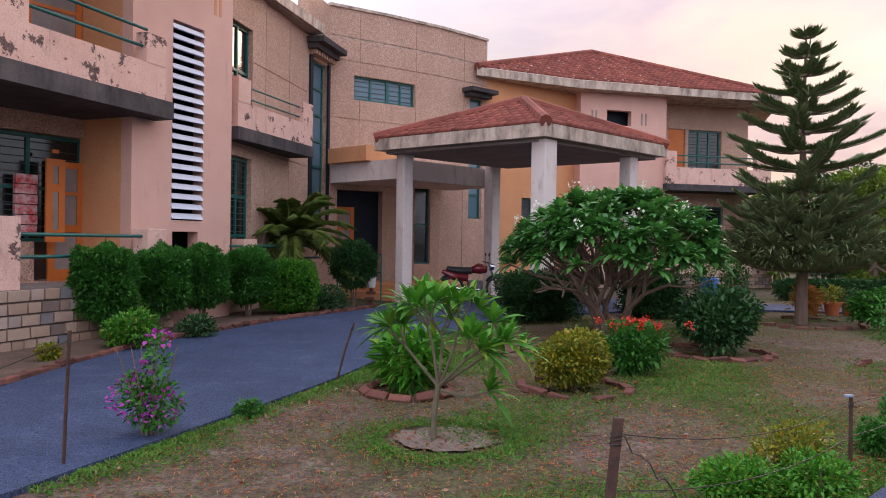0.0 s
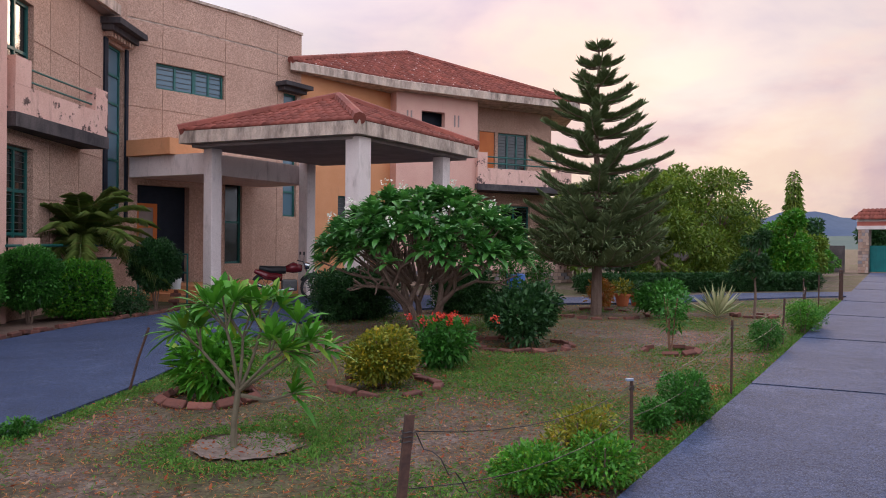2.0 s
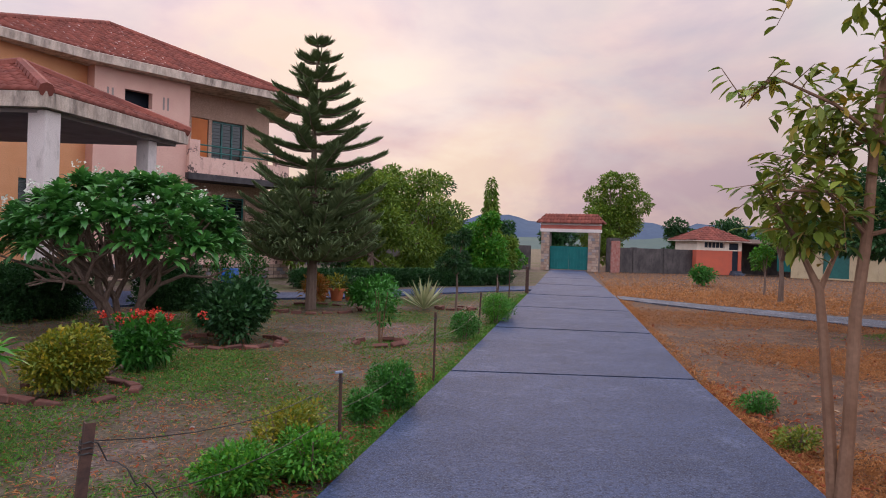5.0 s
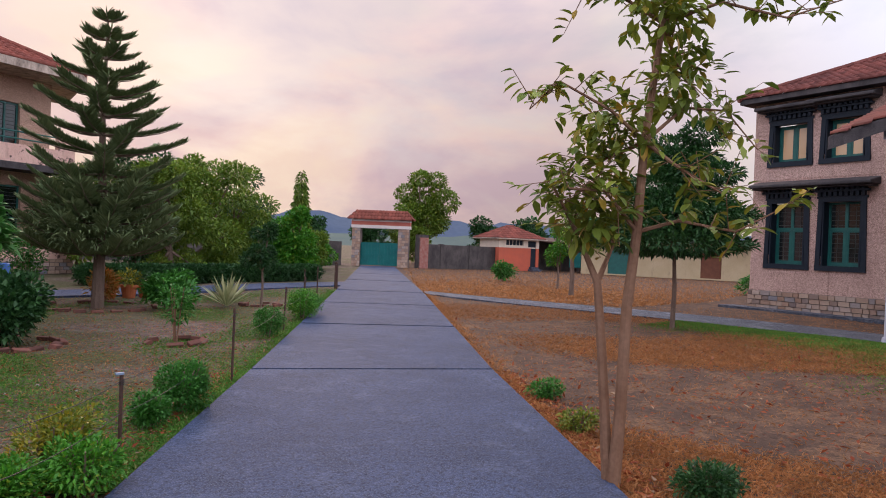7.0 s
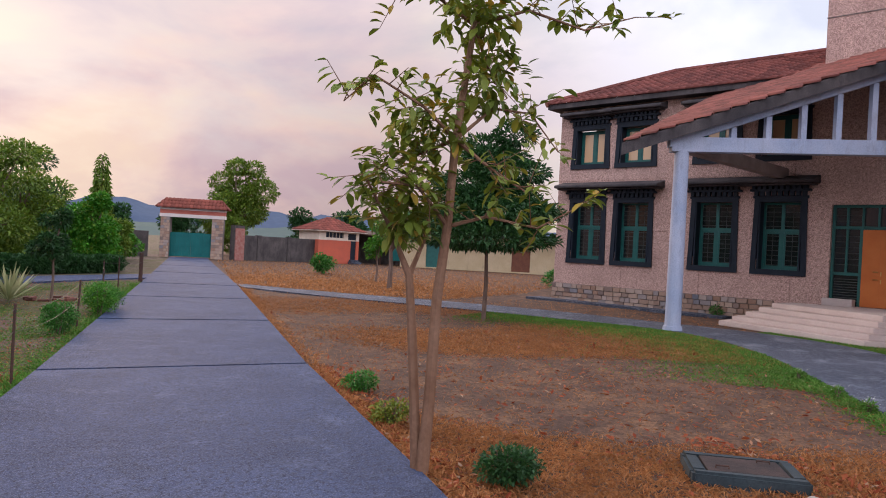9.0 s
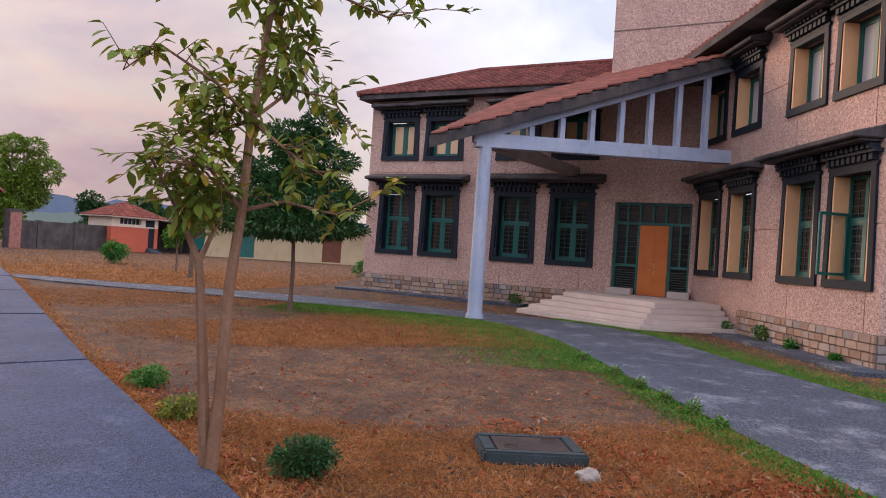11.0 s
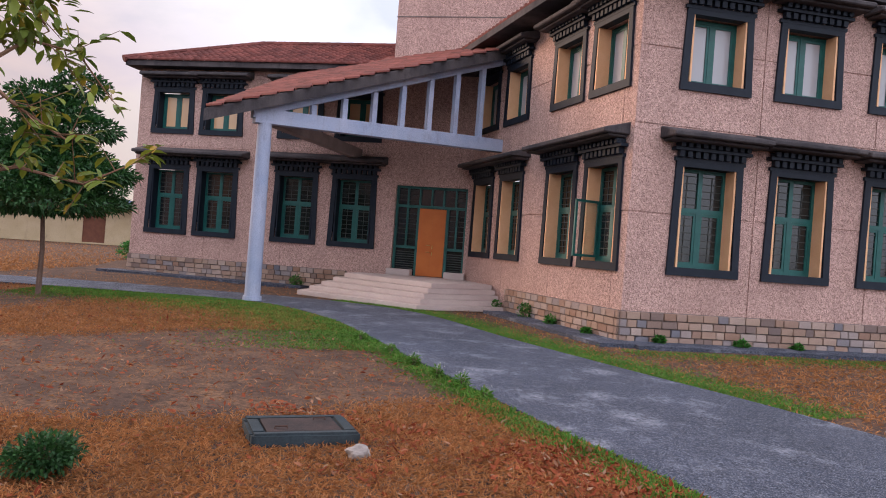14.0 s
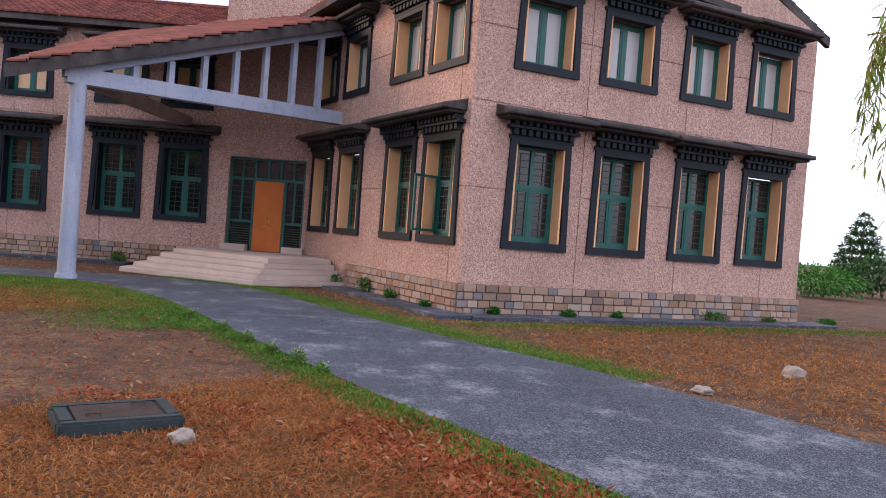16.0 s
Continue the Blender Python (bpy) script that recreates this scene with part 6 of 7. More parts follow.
for k in range(30):
    a = 2.4 * k
    el = 1.25 - 1.45 * (k / 30)
    L = random.uniform(1.7, 2.3)
    c, s = math.cos(a), math.sin(a)
    pts = []
    for j in range(7):
        q = j / 6
        pts.append(Vector((c * L * q * math.cos(el) * (1 - 0.1 * q) + 0.05, s * L * q * math.cos(el) + 0.02, 1.65 + L * q * math.sin(el) - 0.42 * L * q * q)))
    tube(bm, pts, [0.009, 0.008, 0.007, 0.006, 0.005, 0.004, 0.002], 4)
    for j in range(46):
        q = 0.1 + 0.9 * j / 46
        i = min(int(q * 6), 5)
        p = pts[i].lerp(pts[i + 1], q * 6 - i)
        tan = (pts[i + 1] - pts[i]).normalized()
        sd = tan.cross(Vector((0, 0, 1)))
        if sd.length < 0.1:
            sd = Vector((-s, c, 0))
        sd.normalize()
        for sg in (-1, 1):
            NP.append(tuple(p)), ND.append(tuple(sd * sg + tan * 0.7 + Vector((0, 0, 0.25))))
part("fronds", bm, L_FROND, pm)
part("foliage", leaves("foliage", np.array(NP), np.array(ND), 0.36, 0.010, L_FROND, 0.45, 0.1), None, pm)

# garden bushes
bush("golden_bush", (1.5, 7.62), 0.5, 0.62, 6500, 0.05, 0.028, L_YELLOW, "golden-leaved bush inside a brick ring", group="garden bushes")
bush("broadleaf_bush", (-0.32, 7.45), 0.42, 0.66, 650, 0.17, 0.06, L_BRIGHT, "bright broad-leaved bush among loose bricks", group="garden bushes")
rb = bush("red_flower_bush", (2.42, 8.62), 0.38, 0.62, 1500, 0.095, 0.045, L_HEDGE, "round bush topped with red flower heads", group="garden bushes")
n = 17
FP = np.stack([rng.normal(0, 0.18, n), rng.normal(0, 0.16, n), 0.58 + 0.1 * rng.random(n)], 1)
FP = np.repeat(FP, 26, 0) + rng.normal(size=(n * 26, 3)) * 0.024
part("flowers", leaves("flowers", FP, rng.normal(size=(n * 26, 3)) + np.array([0, 0, 0.6]), 0.035, 0.028, RED_PETAL), None, rb, "red flower heads")
bush("round_bush", (4.1, 10.45), 0.66, 0.86, 5200, 0.10, 0.05, L_DARK, "dense round dark green bush in an earth ring", group="garden bushes", lift=0.2, lumps=12)
bush("round_bush", (8.6, 14.0), 0.6, 0.75, 2600, 0.1, 0.05, L_HEDGE, "round green bush on the lawn", group="garden bushes", lift=0.2)
bv = thing("bougainvillea", (-2.28, 5.4, 0), "straggly bougainvillea with purple bracts beside the drive", "bush")
part("stems", stems(8, 0.35, 0.85, 0.8, 0.008), BARK, bv)
crown("foliage", [(0.02, 0, 0.28, 0.24, 0.22, 0.2), (-0.1, 0, 0.42, 0.12, 0.12, 0.1), (0.06, 0, 0.66, 0.09, 0.09, 0.2)], 800, 0.055, 0.035, L_HEDGE, bv, shell=0.2)
crown("bracts", [(-0.12, -0.05, 0.33, 0.2, 0.2, 0.17), (0.1, -0.06, 0.26, 0.17, 0.15, 0.15), (0.06, 0, 0.8, 0.1, 0.1, 0.06), (-0.06, 0, 0.55, 0.06, 0.06, 0.06)], 230, 0.04, 0.036, PURPLE, bv, shell=0.6, label="purple bracts")
for x, y, r, h, mt, n in ((1.84, 4.08, 0.3, 0.31, L_BRIGHT, 1700), (2.3, 4.38, 0.3, 0.44, L_YELLOW, 1500), (2.35, 4.05, 0.33, 0.36, L_BRIGHT, 1600), (3.85, 5.5, 0.27, 0.46, L_HEDGE, 2000), (3.4, 5.2, 0.18, 0.3, L_HEDGE, 800), (7.6, 9.2, 0.28, 0.5, L_HEDGE, 1500), (9.75, 10.95, 0.4, 0.62, L_BRIGHT, 1800), (10.4, 11.6, 0.4, 0.55, L_HEDGE, 1400), (5.95, 2.75, 0.2, 0.2, L_GUAVA, 420), (7.03, 3.71, 0.22, 0.2, L_HEDGE, 480), (4.95, 1.32, 0.24, 0.27, L_DARK, 1100), (10.6, 14.9, 0.35, 0.5, L_DARK, 900), (-1.7, 6.2, 0.16, 0.15, L_HEDGE, 350)):
    bush("path_bush", (x, y), r, h, int(n * 1.9), 0.038, 0.019, mt, "small leafy bush at the path edge", group="path bushes", lift=0.05)
# thin seedling trees
for x, y, h, r, n in ((6.1, 9.4, 0.95, 0.32, 420), (4.95 + 1.0, 16.4, 1.55, 0.4, 900), (6.9, 16.9, 1.5, 0.5, 1300)):
    sd = thing("sapling", (x, y, 0), "thin sapling with sparse leaves", "sapling", "saplings")
    part("stems", stems(5, r * 0.7, h, 0.8, 0.012), BARK_PALE, sd)
    crown("foliage", [(0, 0, h * 0.75, r, r, h * 0.28), (0.1, 0.05, h * 0.5, r * 0.7, r * 0.7, h * 0.25)], n, 0.08, 0.04, L_HEDGE, sd, shell=0.1)
# striped agave
ag = thing("striped_agave", (10.0, 13.85, 0), "pale striped agave with stiff pointed leaves", "agave")
n = 34
a = np.arange(n) * 2.4
t = np.linspace(0.15, 1.0, n)
P = np.zeros((n, 3)) + np.array([0, 0, 0.02])
D = np.stack([np.cos(a) * t, np.sin(a) * t, 1.15 - 0.75 * t], 1)
part("leaves", leaves("leaves", P, D, 0.75, 0.075, L_AGAVE, 0.0, 0.2, 0.15), None, ag)
bush("croton", (8.3, 16.2), 0.4, 0.75, 600, 0.14, 0.04, leafy("croton_leaf", (0.30, 0.20, 0.03), (0.42, 0.13, 0.03)), "yellow and orange croton bush", group="garden bushes")


def tree(name, at, h, trunk, blobs, n, leaf, width, material, label, group="background trees", bark=None, r=0.12, shell=0.45, turn=0.0):
    t = thing(name, (*at, 0), label, "tree", group, turn=turn)
    bm = bmesh.new()
    tube(bm, [(0, 0, -0.1), (0.04 * h * 0.3, 0, trunk * 0.5), (0.02, 0.03, trunk)], [r, r * 0.8, r * 0.65], 8)
    for b in blobs[:9]:
        tube(bm, [(0.02, 0.03, trunk * 0.9), (b[0] * 0.5, b[1] * 0.5, trunk + (b[2] - trunk) * 0.6), b[:3]], [r * 0.55, r * 0.35, r * 0.12], 6)
    part("trunk", bm, bark or BARK, t)
    crown("crown", blobs, n, leaf, width, material, t, up=0.2, shell=shell)
    return t


def cloud(n, r, z0, z1, s=0.42):
    out = []
    for k in range(n):
        a, q = random.uniform(0, 6.3), r * math.sqrt(random.random()) * 0.72
        z = random.uniform(z0, z1)
        f = (1 - 0.55 * abs((z - z0) / (z1 - z0) - 0.4)) * random.uniform(0.75, 1.15)
        out.append((q * math.cos(a) * f, q * math.sin(a) * f, z, r * s * f, r * s * f, r * s * f * 0.75))
    return out


random.seed(21)
# wooded edge beyond the drive
for x, y, h, r, mt, n in ((14.2, 23.5, 4.6, 1.9, L_TREE, 5200), (17.0, 25.6, 5.5, 2.3, L_TREE, 6500), (19.8, 27.8, 5.4, 2.1, L_TREE, 5200), (16.0, 29.5, 5.8, 2.4, L_DARK, 5200), (20.3, 24.2, 3.3, 1.2, L_BRIGHT, 3200), (22.6, 31.0, 5.6, 2.2, L_DARK, 4200), (13.0, 28.0, 4.5, 2.0, L_TREE, 4200), (22.8, 27.2, 2.6, 1.0, L_BRIGHT, 2200), (25.5, 29.6, 2.3, 1.0, L_BRIGHT, 2000), (27.3, 31.0, 2.4, 1.0, L_TREE, 1800), (29.5, 32.9, 2.3, 1.0, L_BRIGHT, 1800), (12.2, 31.5, 4.0, 2.0, L_TREE, 3000)):
    tree("leafy_tree", (x, y), h, h * 0.25, cloud(24, r, h * 0.10, h * 0.85, 0.36), int(n * 1.7), 0.17, 0.085, mt, "leafy broad tree at the garden edge")
t = thing("column_tree", (27.9, 33.0, 0), "tall narrow yellow-green tree", "tree", "background trees")
bm = bmesh.new()
tube(bm, [(0, 0, -0.1), (0, 0, 2), (0, 0, 5.6)], [0.1, 0.08, 0.03], 7)
part("trunk", bm, BARK, t)
crown("crown", [(0, 0, 1.2 + 0.55 * k, 0.75 - 0.07 * k, 0.75 - 0.07 * k, 0.6) for k in range(8)], 4200, 0.22, 0.06, L_TREE, t, up=-0.7, droop=0.5)
tree("young_tree", (11.05, 14.0), 2.2, 0.9, cloud(8, 0.5, 0.95, 2.0), 2400, 0.09, 0.045, L_DARK, "young dark-leaved tree on the lawn", "lawn trees", r=0.035)
# behind the gate and the boundary wall
for x, y, h, r, mt, n in ((48.0, 41.2, 8.5, 3.6, L_TREE, 11000), (43.5, 42.5, 4.4, 1.8, L_DARK, 3800), (54.0, 39.0, 4.6, 2.2, L_DARK, 3200), (50.0, 42.5, 4.2, 2.2, L_TREE, 3000), (39.0, 44.5, 4.0, 1.6, L_DARK, 2600), (34.0, 41.5, 3.6, 1.6, L_BRIGHT, 2200), (58.0, 36.0, 5.0, 2.6, L_DARK, 4200), (61.5, 33.0, 5.6, 2.8, L_DARK, 4500), (31.0, 42.0, 4.0, 1.8, L_TREE, 2500), (60.5, 27.5, 5.2, 2.6, L_TREE, 4000), (62.0, 20.0, 6.5, 3.0, L_DARK, 4500), (64.0, 12.0, 5.5, 2.8, L_TREE, 4000)):
    tree("far_tree", (x, y), h, h * 0.25, cloud(17, r, h * 0.2, h * 0.88), int(n * 1.3), 0.27, 0.13, mt, "tall leafy tree behind the boundary wall", "far trees", r=0.18)
# dark tree on the lawn by the side path
random.seed(33)
dt = tree("lawn_tree", (15.6, 5.75), 4.6, 1.75, [(-0.3 + 0.1 * k, 0.2 * math.sin(k * 2.1) * 2, 1.85 + 0.30 * k, 1.75 - 0.15 * k, 1.7 - 0.15 * k, 0.26) for k in range(9)], 20000, 0.13, 0.05, L_DARK, "dark dense tree with a slim leaning trunk", "lawn trees", r=0.06)
tree("lawn_tree", (23.5, 12.6), 3.4, 1.5, cloud(9, 1.3, 1.6, 3.2), 2600, 0.14, 0.06, L_TREE, "small leaning tree beyond the side path", "lawn trees", r=0.1)
tree("lawn_tree", (26.5, 14.9), 2.9, 1.0, cloud(8, 0.9, 1.2, 2.7), 1500, 0.14, 0.06, L_BRIGHT, "small tree on the dry lawn", "lawn trees", r=0.05)
bush("round_bush", (30.0, 20.0), 0.7, 0.9, 900, 0.16, 0.08, L_HEDGE, "small round bush on the dry lawn", group="garden bushes")
bush("round_bush", (34.0, 9.0), 1.2, 0.9, 1200, 0.16, 0.08, L_HEDGE, "low green bush before the cream building", group="garden bushes")

# slender guava tree beside the path
random.seed(14)
gv = thing("guava_tree", (4.80, 1.88, 0), "slender two-stemmed tree with sparse yellowing leaves", "tree", "lawn trees")
ux, uy = 0.63, -0.78  # across the view
bm = bmesh.new()


def gpt(s, d, z):
    return Vector((ux * s + 0.78 * d, uy * s + 0.63 * d, z))


main = [gpt(0.0, 0, -0.05), gpt(0.03, 0, 0.5), gpt(0.05, 0.02, 1.2), gpt(0.10, 0.03, 1.7), gpt(0.13, 0.05, 2.3), gpt(0.22, 0.05, 3.1), gpt(0.27, 0.08, 3.9)]
second = [gpt(-0.02, 0.05, -0.05), gpt(-0.06, 0.06, 0.5), gpt(-0.10, 0.08, 1.0), gpt(-0.13, 0.12, 1.35), gpt(-0.24, 0.2, 1.62), gpt(-0.32, 0.25, 1.95)]
fork = [second[3], gpt(-0.02, 0.2, 1.6), gpt(0.05, 0.3, 1.95)]
tube(bm, main, [0.048, 0.040, 0.036, 0.032, 0.028, 0.02, 0.012], 9)
tube(bm, second, [0.04, 0.036, 0.033, 0.028, 0.015, 0.007], 8)
tube(bm, fork, [0.022, 0.014, 0.007], 6)
limbs = [[main[3], gpt(0.35, -0.05, 1.78), gpt(0.7, -0.1, 1.72), gpt(1.05, -0.12, 1.92)], [main[4], gpt(-0.15, -0.2, 2.45), gpt(-0.5, -0.3, 2.6), gpt(-0.68, -0.3, 2.42)],
         [main[4], gpt(0.4, 0.1, 2.55), gpt(0.7, 0.15, 2.55), gpt(0.95, 0.2, 2.3)], [main[5], gpt(0.55, -0.1, 3.2), gpt(0.95, -0.15, 3.1), gpt(1.3, -0.2, 3.22)],
         [main[5], gpt(0.0, 0.2, 3.3), gpt(-0.35, 0.3, 3.35)], [main[4], gpt(-0.1, 0.3, 2.2), gpt(-0.35, 0.4, 2.1)], [main[3], gpt(-0.15, -0.1, 1.95), gpt(-0.4, -0.2, 1.95)], [main[5], gpt(0.4, 0.3, 2.9), gpt(0.6, 0.4, 2.7)],
         [main[4], gpt(0.3, -0.2, 2.1), gpt(0.55, -0.25, 1.95)], [main[6], gpt(0.6, 0.1, 4.0), gpt(0.9, 0.1, 3.85)], [second[4], gpt(-0.4, 0.0, 1.85), gpt(-0.5, -0.1, 2.0)]]
GP, GD = [], []
for L in limbs:
    tube(bm, L, [0.016, 0.011, 0.007, 0.004][:len(L)], 6)
    for k in range(16):
        q = 0.2 + 0.8 * k / 15
        f = q * (len(L) - 1)
        i = min(int(f), len(L) - 2)
        p = L[i].lerp(L[i + 1], f - i)
        d = Vector((random.uniform(-1, 1), random.uniform(-1, 1), random.uniform(-0.5, 0.9))).normalized()
        e2 = p + d * random.uniform(0.12, 0.34)
        tube(bm, [p, e2], [0.004, 0.002], 4)
        for j in range(5):
            GP.append(tuple(p.lerp(e2, 0.35 + 0.16 * j)))
            GD.append((d.x * 0.6 + random.uniform(-1, 1), d.y * 0.6 + random.uniform(-1, 1), random.uniform(-0.7, 0.35)))
part("trunk", bm, BARK_PALE, gv, "two slim pinkish-brown stems with twigs")
GP, GD = np.array(GP), np.array(GD)
P2, d2 = blob_points([(*gpt(-0.2, 0.15, 2.0), 0.32, 0.32, 0.38), (*gpt(-0.05, 0.1, 2.45), 0.3, 0.3, 0.25), (*gpt(0.35, 0.1, 2.75), 0.3, 0.3, 0.3), (*gpt(-0.2, 0.1, 1.75), 0.22, 0.22, 0.18), (*gpt(0.25, 0.0, 3.25), 0.3, 0.3, 0.3)], 950, 0.1)
GP = np.concatenate([GP, P2])
GD = np.concatenate([GD, d2 + rng.normal(size=d2.shape) * 0.8 + np.array([0, 0, -0.3])])
part("foliage", long_leaves("foliage", GP, GD, 0.105, 0.048, L_GUAVA, 0.15), None, gv)

# drooping tree at the end of the lawn
random.seed(17)
wt = thing("drooping_tree", (5.2, -7.1, 0), "tree with thin drooping twigs of narrow leaves", "tree", "lawn trees")
bm = bmesh.new()
tube(bm, [(0, 0, -0.05), (0.05, 0, 1.5), (0.0, 0.05, 3.0), (0.05, 0.1, 3.6)], [0.09, 0.075, 0.055, 0.04], 8)
NP, ND = [], []
for ang, L in ((70, 1.1), (95, 1.15), (40, 1.0), (150, 1.0), (220, 1.1), (290, 1.0), (120, 0.9)):
    c, s = math.cos(radians(ang)), math.sin(radians(ang))
    top = [Vector((0.05, 0.1, 3.2)), Vector((c * L * 0.5, s * L * 0.5, 3.75)), Vector((c * L, s * L, 3.7))]
    tube(bm, top, [0.03, 0.018, 0.008], 6)
    for k in range(7):
        p = top[1].lerp(top[2], k / 6) + Vector((random.uniform(-0.15, 0.15), random.uniform(-0.15, 0.15), 0))
        ln = random.uniform(0.8, 1.9)
        pts = [p, p + Vector((c * 0.1, s * 0.1, -ln * 0.4)), p + Vector((c * 0.14 + random.uniform(-0.08, 0.08), s * 0.14, -ln))]
        tube(bm, pts, [0.005, 0.004, 0.002], 4)
        for j in range(int(20 * ln)):
            q = j / (20 * ln)
            NP.append(tuple(pts[0].lerp(pts[1], q * 2) if q < 0.5 else pts[1].lerp(pts[2], q * 2 - 1)))
            ND.append((random.uniform(-1, 1), random.uniform(-1, 1), random.uniform(-1.6, -0.2)))
part("trunk", bm, BARK_PALE, wt)
part("foliage", long_leaves("foliage", np.array(NP), np.array(ND), 0.14, 0.022, L_TREE, 0.25), None, wt)
# scrub beyond the end wall
random.seed(8)
for k in range(9):
    a = radians(136 + 3.6 * k)
    R = random.uniform(34, 48)
    bush("scrub_bush", (R * math.sin(a), R * math.cos(a)), random.uniform(1.6, 2.6), random.uniform(1.4, 2.3), 1500, 0.22, 0.11, random.choice((L_TREE, L_DARK, L_HEDGE)), "distant scrub bush on dry ground", group="scrub")
tree("far_tree", (30.5, -35.0), 4.6, 1.4, [(0, 0, 1.6 + 0.5 * k, 1.5 - 0.22 * k, 1.5 - 0.22 * k, 0.35) for k in range(6)], 3500, 0.22, 0.08, L_DARK, "dark conical tree on the dry ground", "far trees")

# ---- garden edging, posts, small things ----
random.seed(41)
brick_kinds = []
for k in range(5):
    bm = bmesh.new()
    vs = box(bm, -0.11, 0.11, -0.05, 0.05, -0.035, 0.035)
    for v in vs:
        v.co += Vector((random.uniform(-0.012, 0.012), random.uniform(-0.008, 0.008), random.uniform(-0.008, 0.008)))
    bmesh.ops.bevel(bm, geom=bm.edges[:], offset=0.008, segments=1, affect="EDGES")
    brick_kinds.append(to_mesh("brick", bm, BRICK_KERB))


def brick(parent, x, y, z, turn, tilt=0.0):
    if random.random() < 0.12:
        return
    part("brick", random.choice(brick_kinds), None, parent, m=pose(x, y, z, random.uniform(-6, 6) + tilt, random.uniform(-8, 8), turn + random.uniform(-7, 7)))


kerb = thing("brick_kerb", (-4, 11, 0), "uneven red brick kerb along the drive", "kerb", kind="structure")
bed = bmesh.new()
edge = [p for p in DRIVE_L if 7.0 < p[1] < 17.2]
prism(bed, [(p[0] - 0.04, p[1]) for p in edge] + [(-3.2, 17.6), (-4.1, 15.0), (-5.0, 12.0), (-5.75, 9.9), (-5.9, 8.6), (-5.4, 7.4)], -0.05, 0.05)
tagged(part("planting_bed", bed, varied("bed_soil", (0.10, 0.065, 0.05), (0.15, 0.095, 0.07), 2, 0.95, 25, 0.5, 0.8, 0.03)), "dark soil bed behind the kerb", "soil", kind="structure")
for a, b in zip(edge, edge[1:]):
    d = Vector((b[0] - a[0], b[1] - a[1]))
    n = max(1, round(d.length / 0.235))
    for k in range(n):
        p = Vector(a).lerp(Vector(b), (k + 0.5) / n)
        brick(kerb, p.x - 0.05, p.y, 0.06 + random.uniform(-0.02, 0.02), math.degrees(math.atan2(d.y, d.x)))


def ring(name, at, r, n, label, tilt=0.0):
    t = thing(name, (*at, 0), label, "edging", "bed edgings", kind="structure")
    for k in range(n):
        a = 2 * math.pi * k / n + random.uniform(-0.05, 0.05)
        q = r * random.uniform(0.95, 1.06)
        brick(t, at[0] + q * math.cos(a), at[1] + q * math.sin(a), random.uniform(0.0, 0.03), math.degrees(a) + 90, tilt)


ring("brick_ring", (1.5, 7.62), 0.56, 15, "ring of worn red bricks round a bush")
ring("brick_ring", (-0.32, 7.4), 0.45, 11, "loose tilted bricks round a bush", 35)
ring("brick_ring", (6.1, 9.4), 0.36, 9, "loose bricks round a sapling", 25)
ring("brick_ring", (2.85, 12.2), 0.75, 16, "brick ring round the plumeria")
ring("brick_ring", (7.6, 14.95), 1.1, 22, "brick ring round the araucaria")
ring("earth_ring", (4.1, 10.45), 0.78, 20, "low earthy brick ring round a bush", 10)
ring("brick_ring", (11.05, 14.0), 0.45, 10, "brick ring round a young tree")


def stake(at, h, lean=(0, 0), r=0.016, label="thin rusty iron stake", square=False, group="fence stakes"):
    t = thing("fence_stake", (*at, 0), label, "stake", group)
    bm = bmesh.new()
    if square:  # angle iron
        for a, b, c, d in ((-0.017, 0.017, -0.017, -0.012), (-0.017, -0.012, -0.012, 0.017)):
            vs = box(bm, a, b, c, d, -0.1, h)
            for v in vs:
                v.co += Vector((lean[0], lean[1], 0)) * max(v.co.z, 0)
    else:
        tube(bm, [(0, 0, -0.1), (lean[0] * h * 0.5, lean[1] * h * 0.5, h * 0.5), (lean[0] * h, lean[1] * h, h)], r, 7)
    part("rod", bm, IRON, t)
    bm = bmesh.new()
    for k in range(3):
        z = h * (0.93 - 0.02 * k)
        c = Vector((lean[0] * z, lean[1] * z, z))
        tube(bm, [c + Vector((1.3 * r * math.cos(a), 1.3 * r * math.sin(a), 0.004 * math.sin(3 * a))) for a in [k2 * 0.7 for k2 in range(10)]], 0.003, 4)
    part("wire_tie", bm, WIRE, t)
    return Vector((at[0] + lean[0] * h, at[1] + lean[1] * h, h * 0.93))


posts = [stake((-2.56, 4.62), 0.95, (0.04, 0), 0.013), stake((-1.18, 7.9), 0.66, (0.32, 0), 0.013), stake((0.63, 2.44), 0.93, (0.10, 0.0), 0.018, "rusty angle-iron stake with loose wire", True), stake((2.74, 4.41), 0.62, (0.0, 0.02), 0.013), stake((5.0, 6.42), 0.80, (0, 0), 0.014), stake((8.3, 9.7), 0.75, (0.08, 0.05)), stake((10.4, 11.7), 0.8, (0.05, 0.0)), stake((12.36, 14.0), 0.85), stake((13.4, 14.7), 0.9), stake((17.2, 18.1), 0.9, (0, 0), 0.06, "stout weathered wooden fence post")]
bm = bmesh.new()
order = [posts[0], posts[1]]
for a, b in ((posts[2], posts[3]), (posts[3], posts[4]), (posts[4], posts[5]), (posts[5], posts[6]), (posts[6], posts[7]), (posts[7], posts[9])):
    for dz in (0, -0.22):
        pts = [a.lerp(b, k / 8) + Vector((0, 0, dz - 0.10 * (1 - (k / 4 - 1) ** 2))) for k in range(9)]
        tube(bm, pts, 0.0028, 4)
pts = [posts[2] + Vector((0.03 * k, 0.02 * math.sin(k), -0.03 * k + 0.02 * math.sin(2.2 * k))) for k in range(14)]
tube(bm, pts, 0.0028, 4)
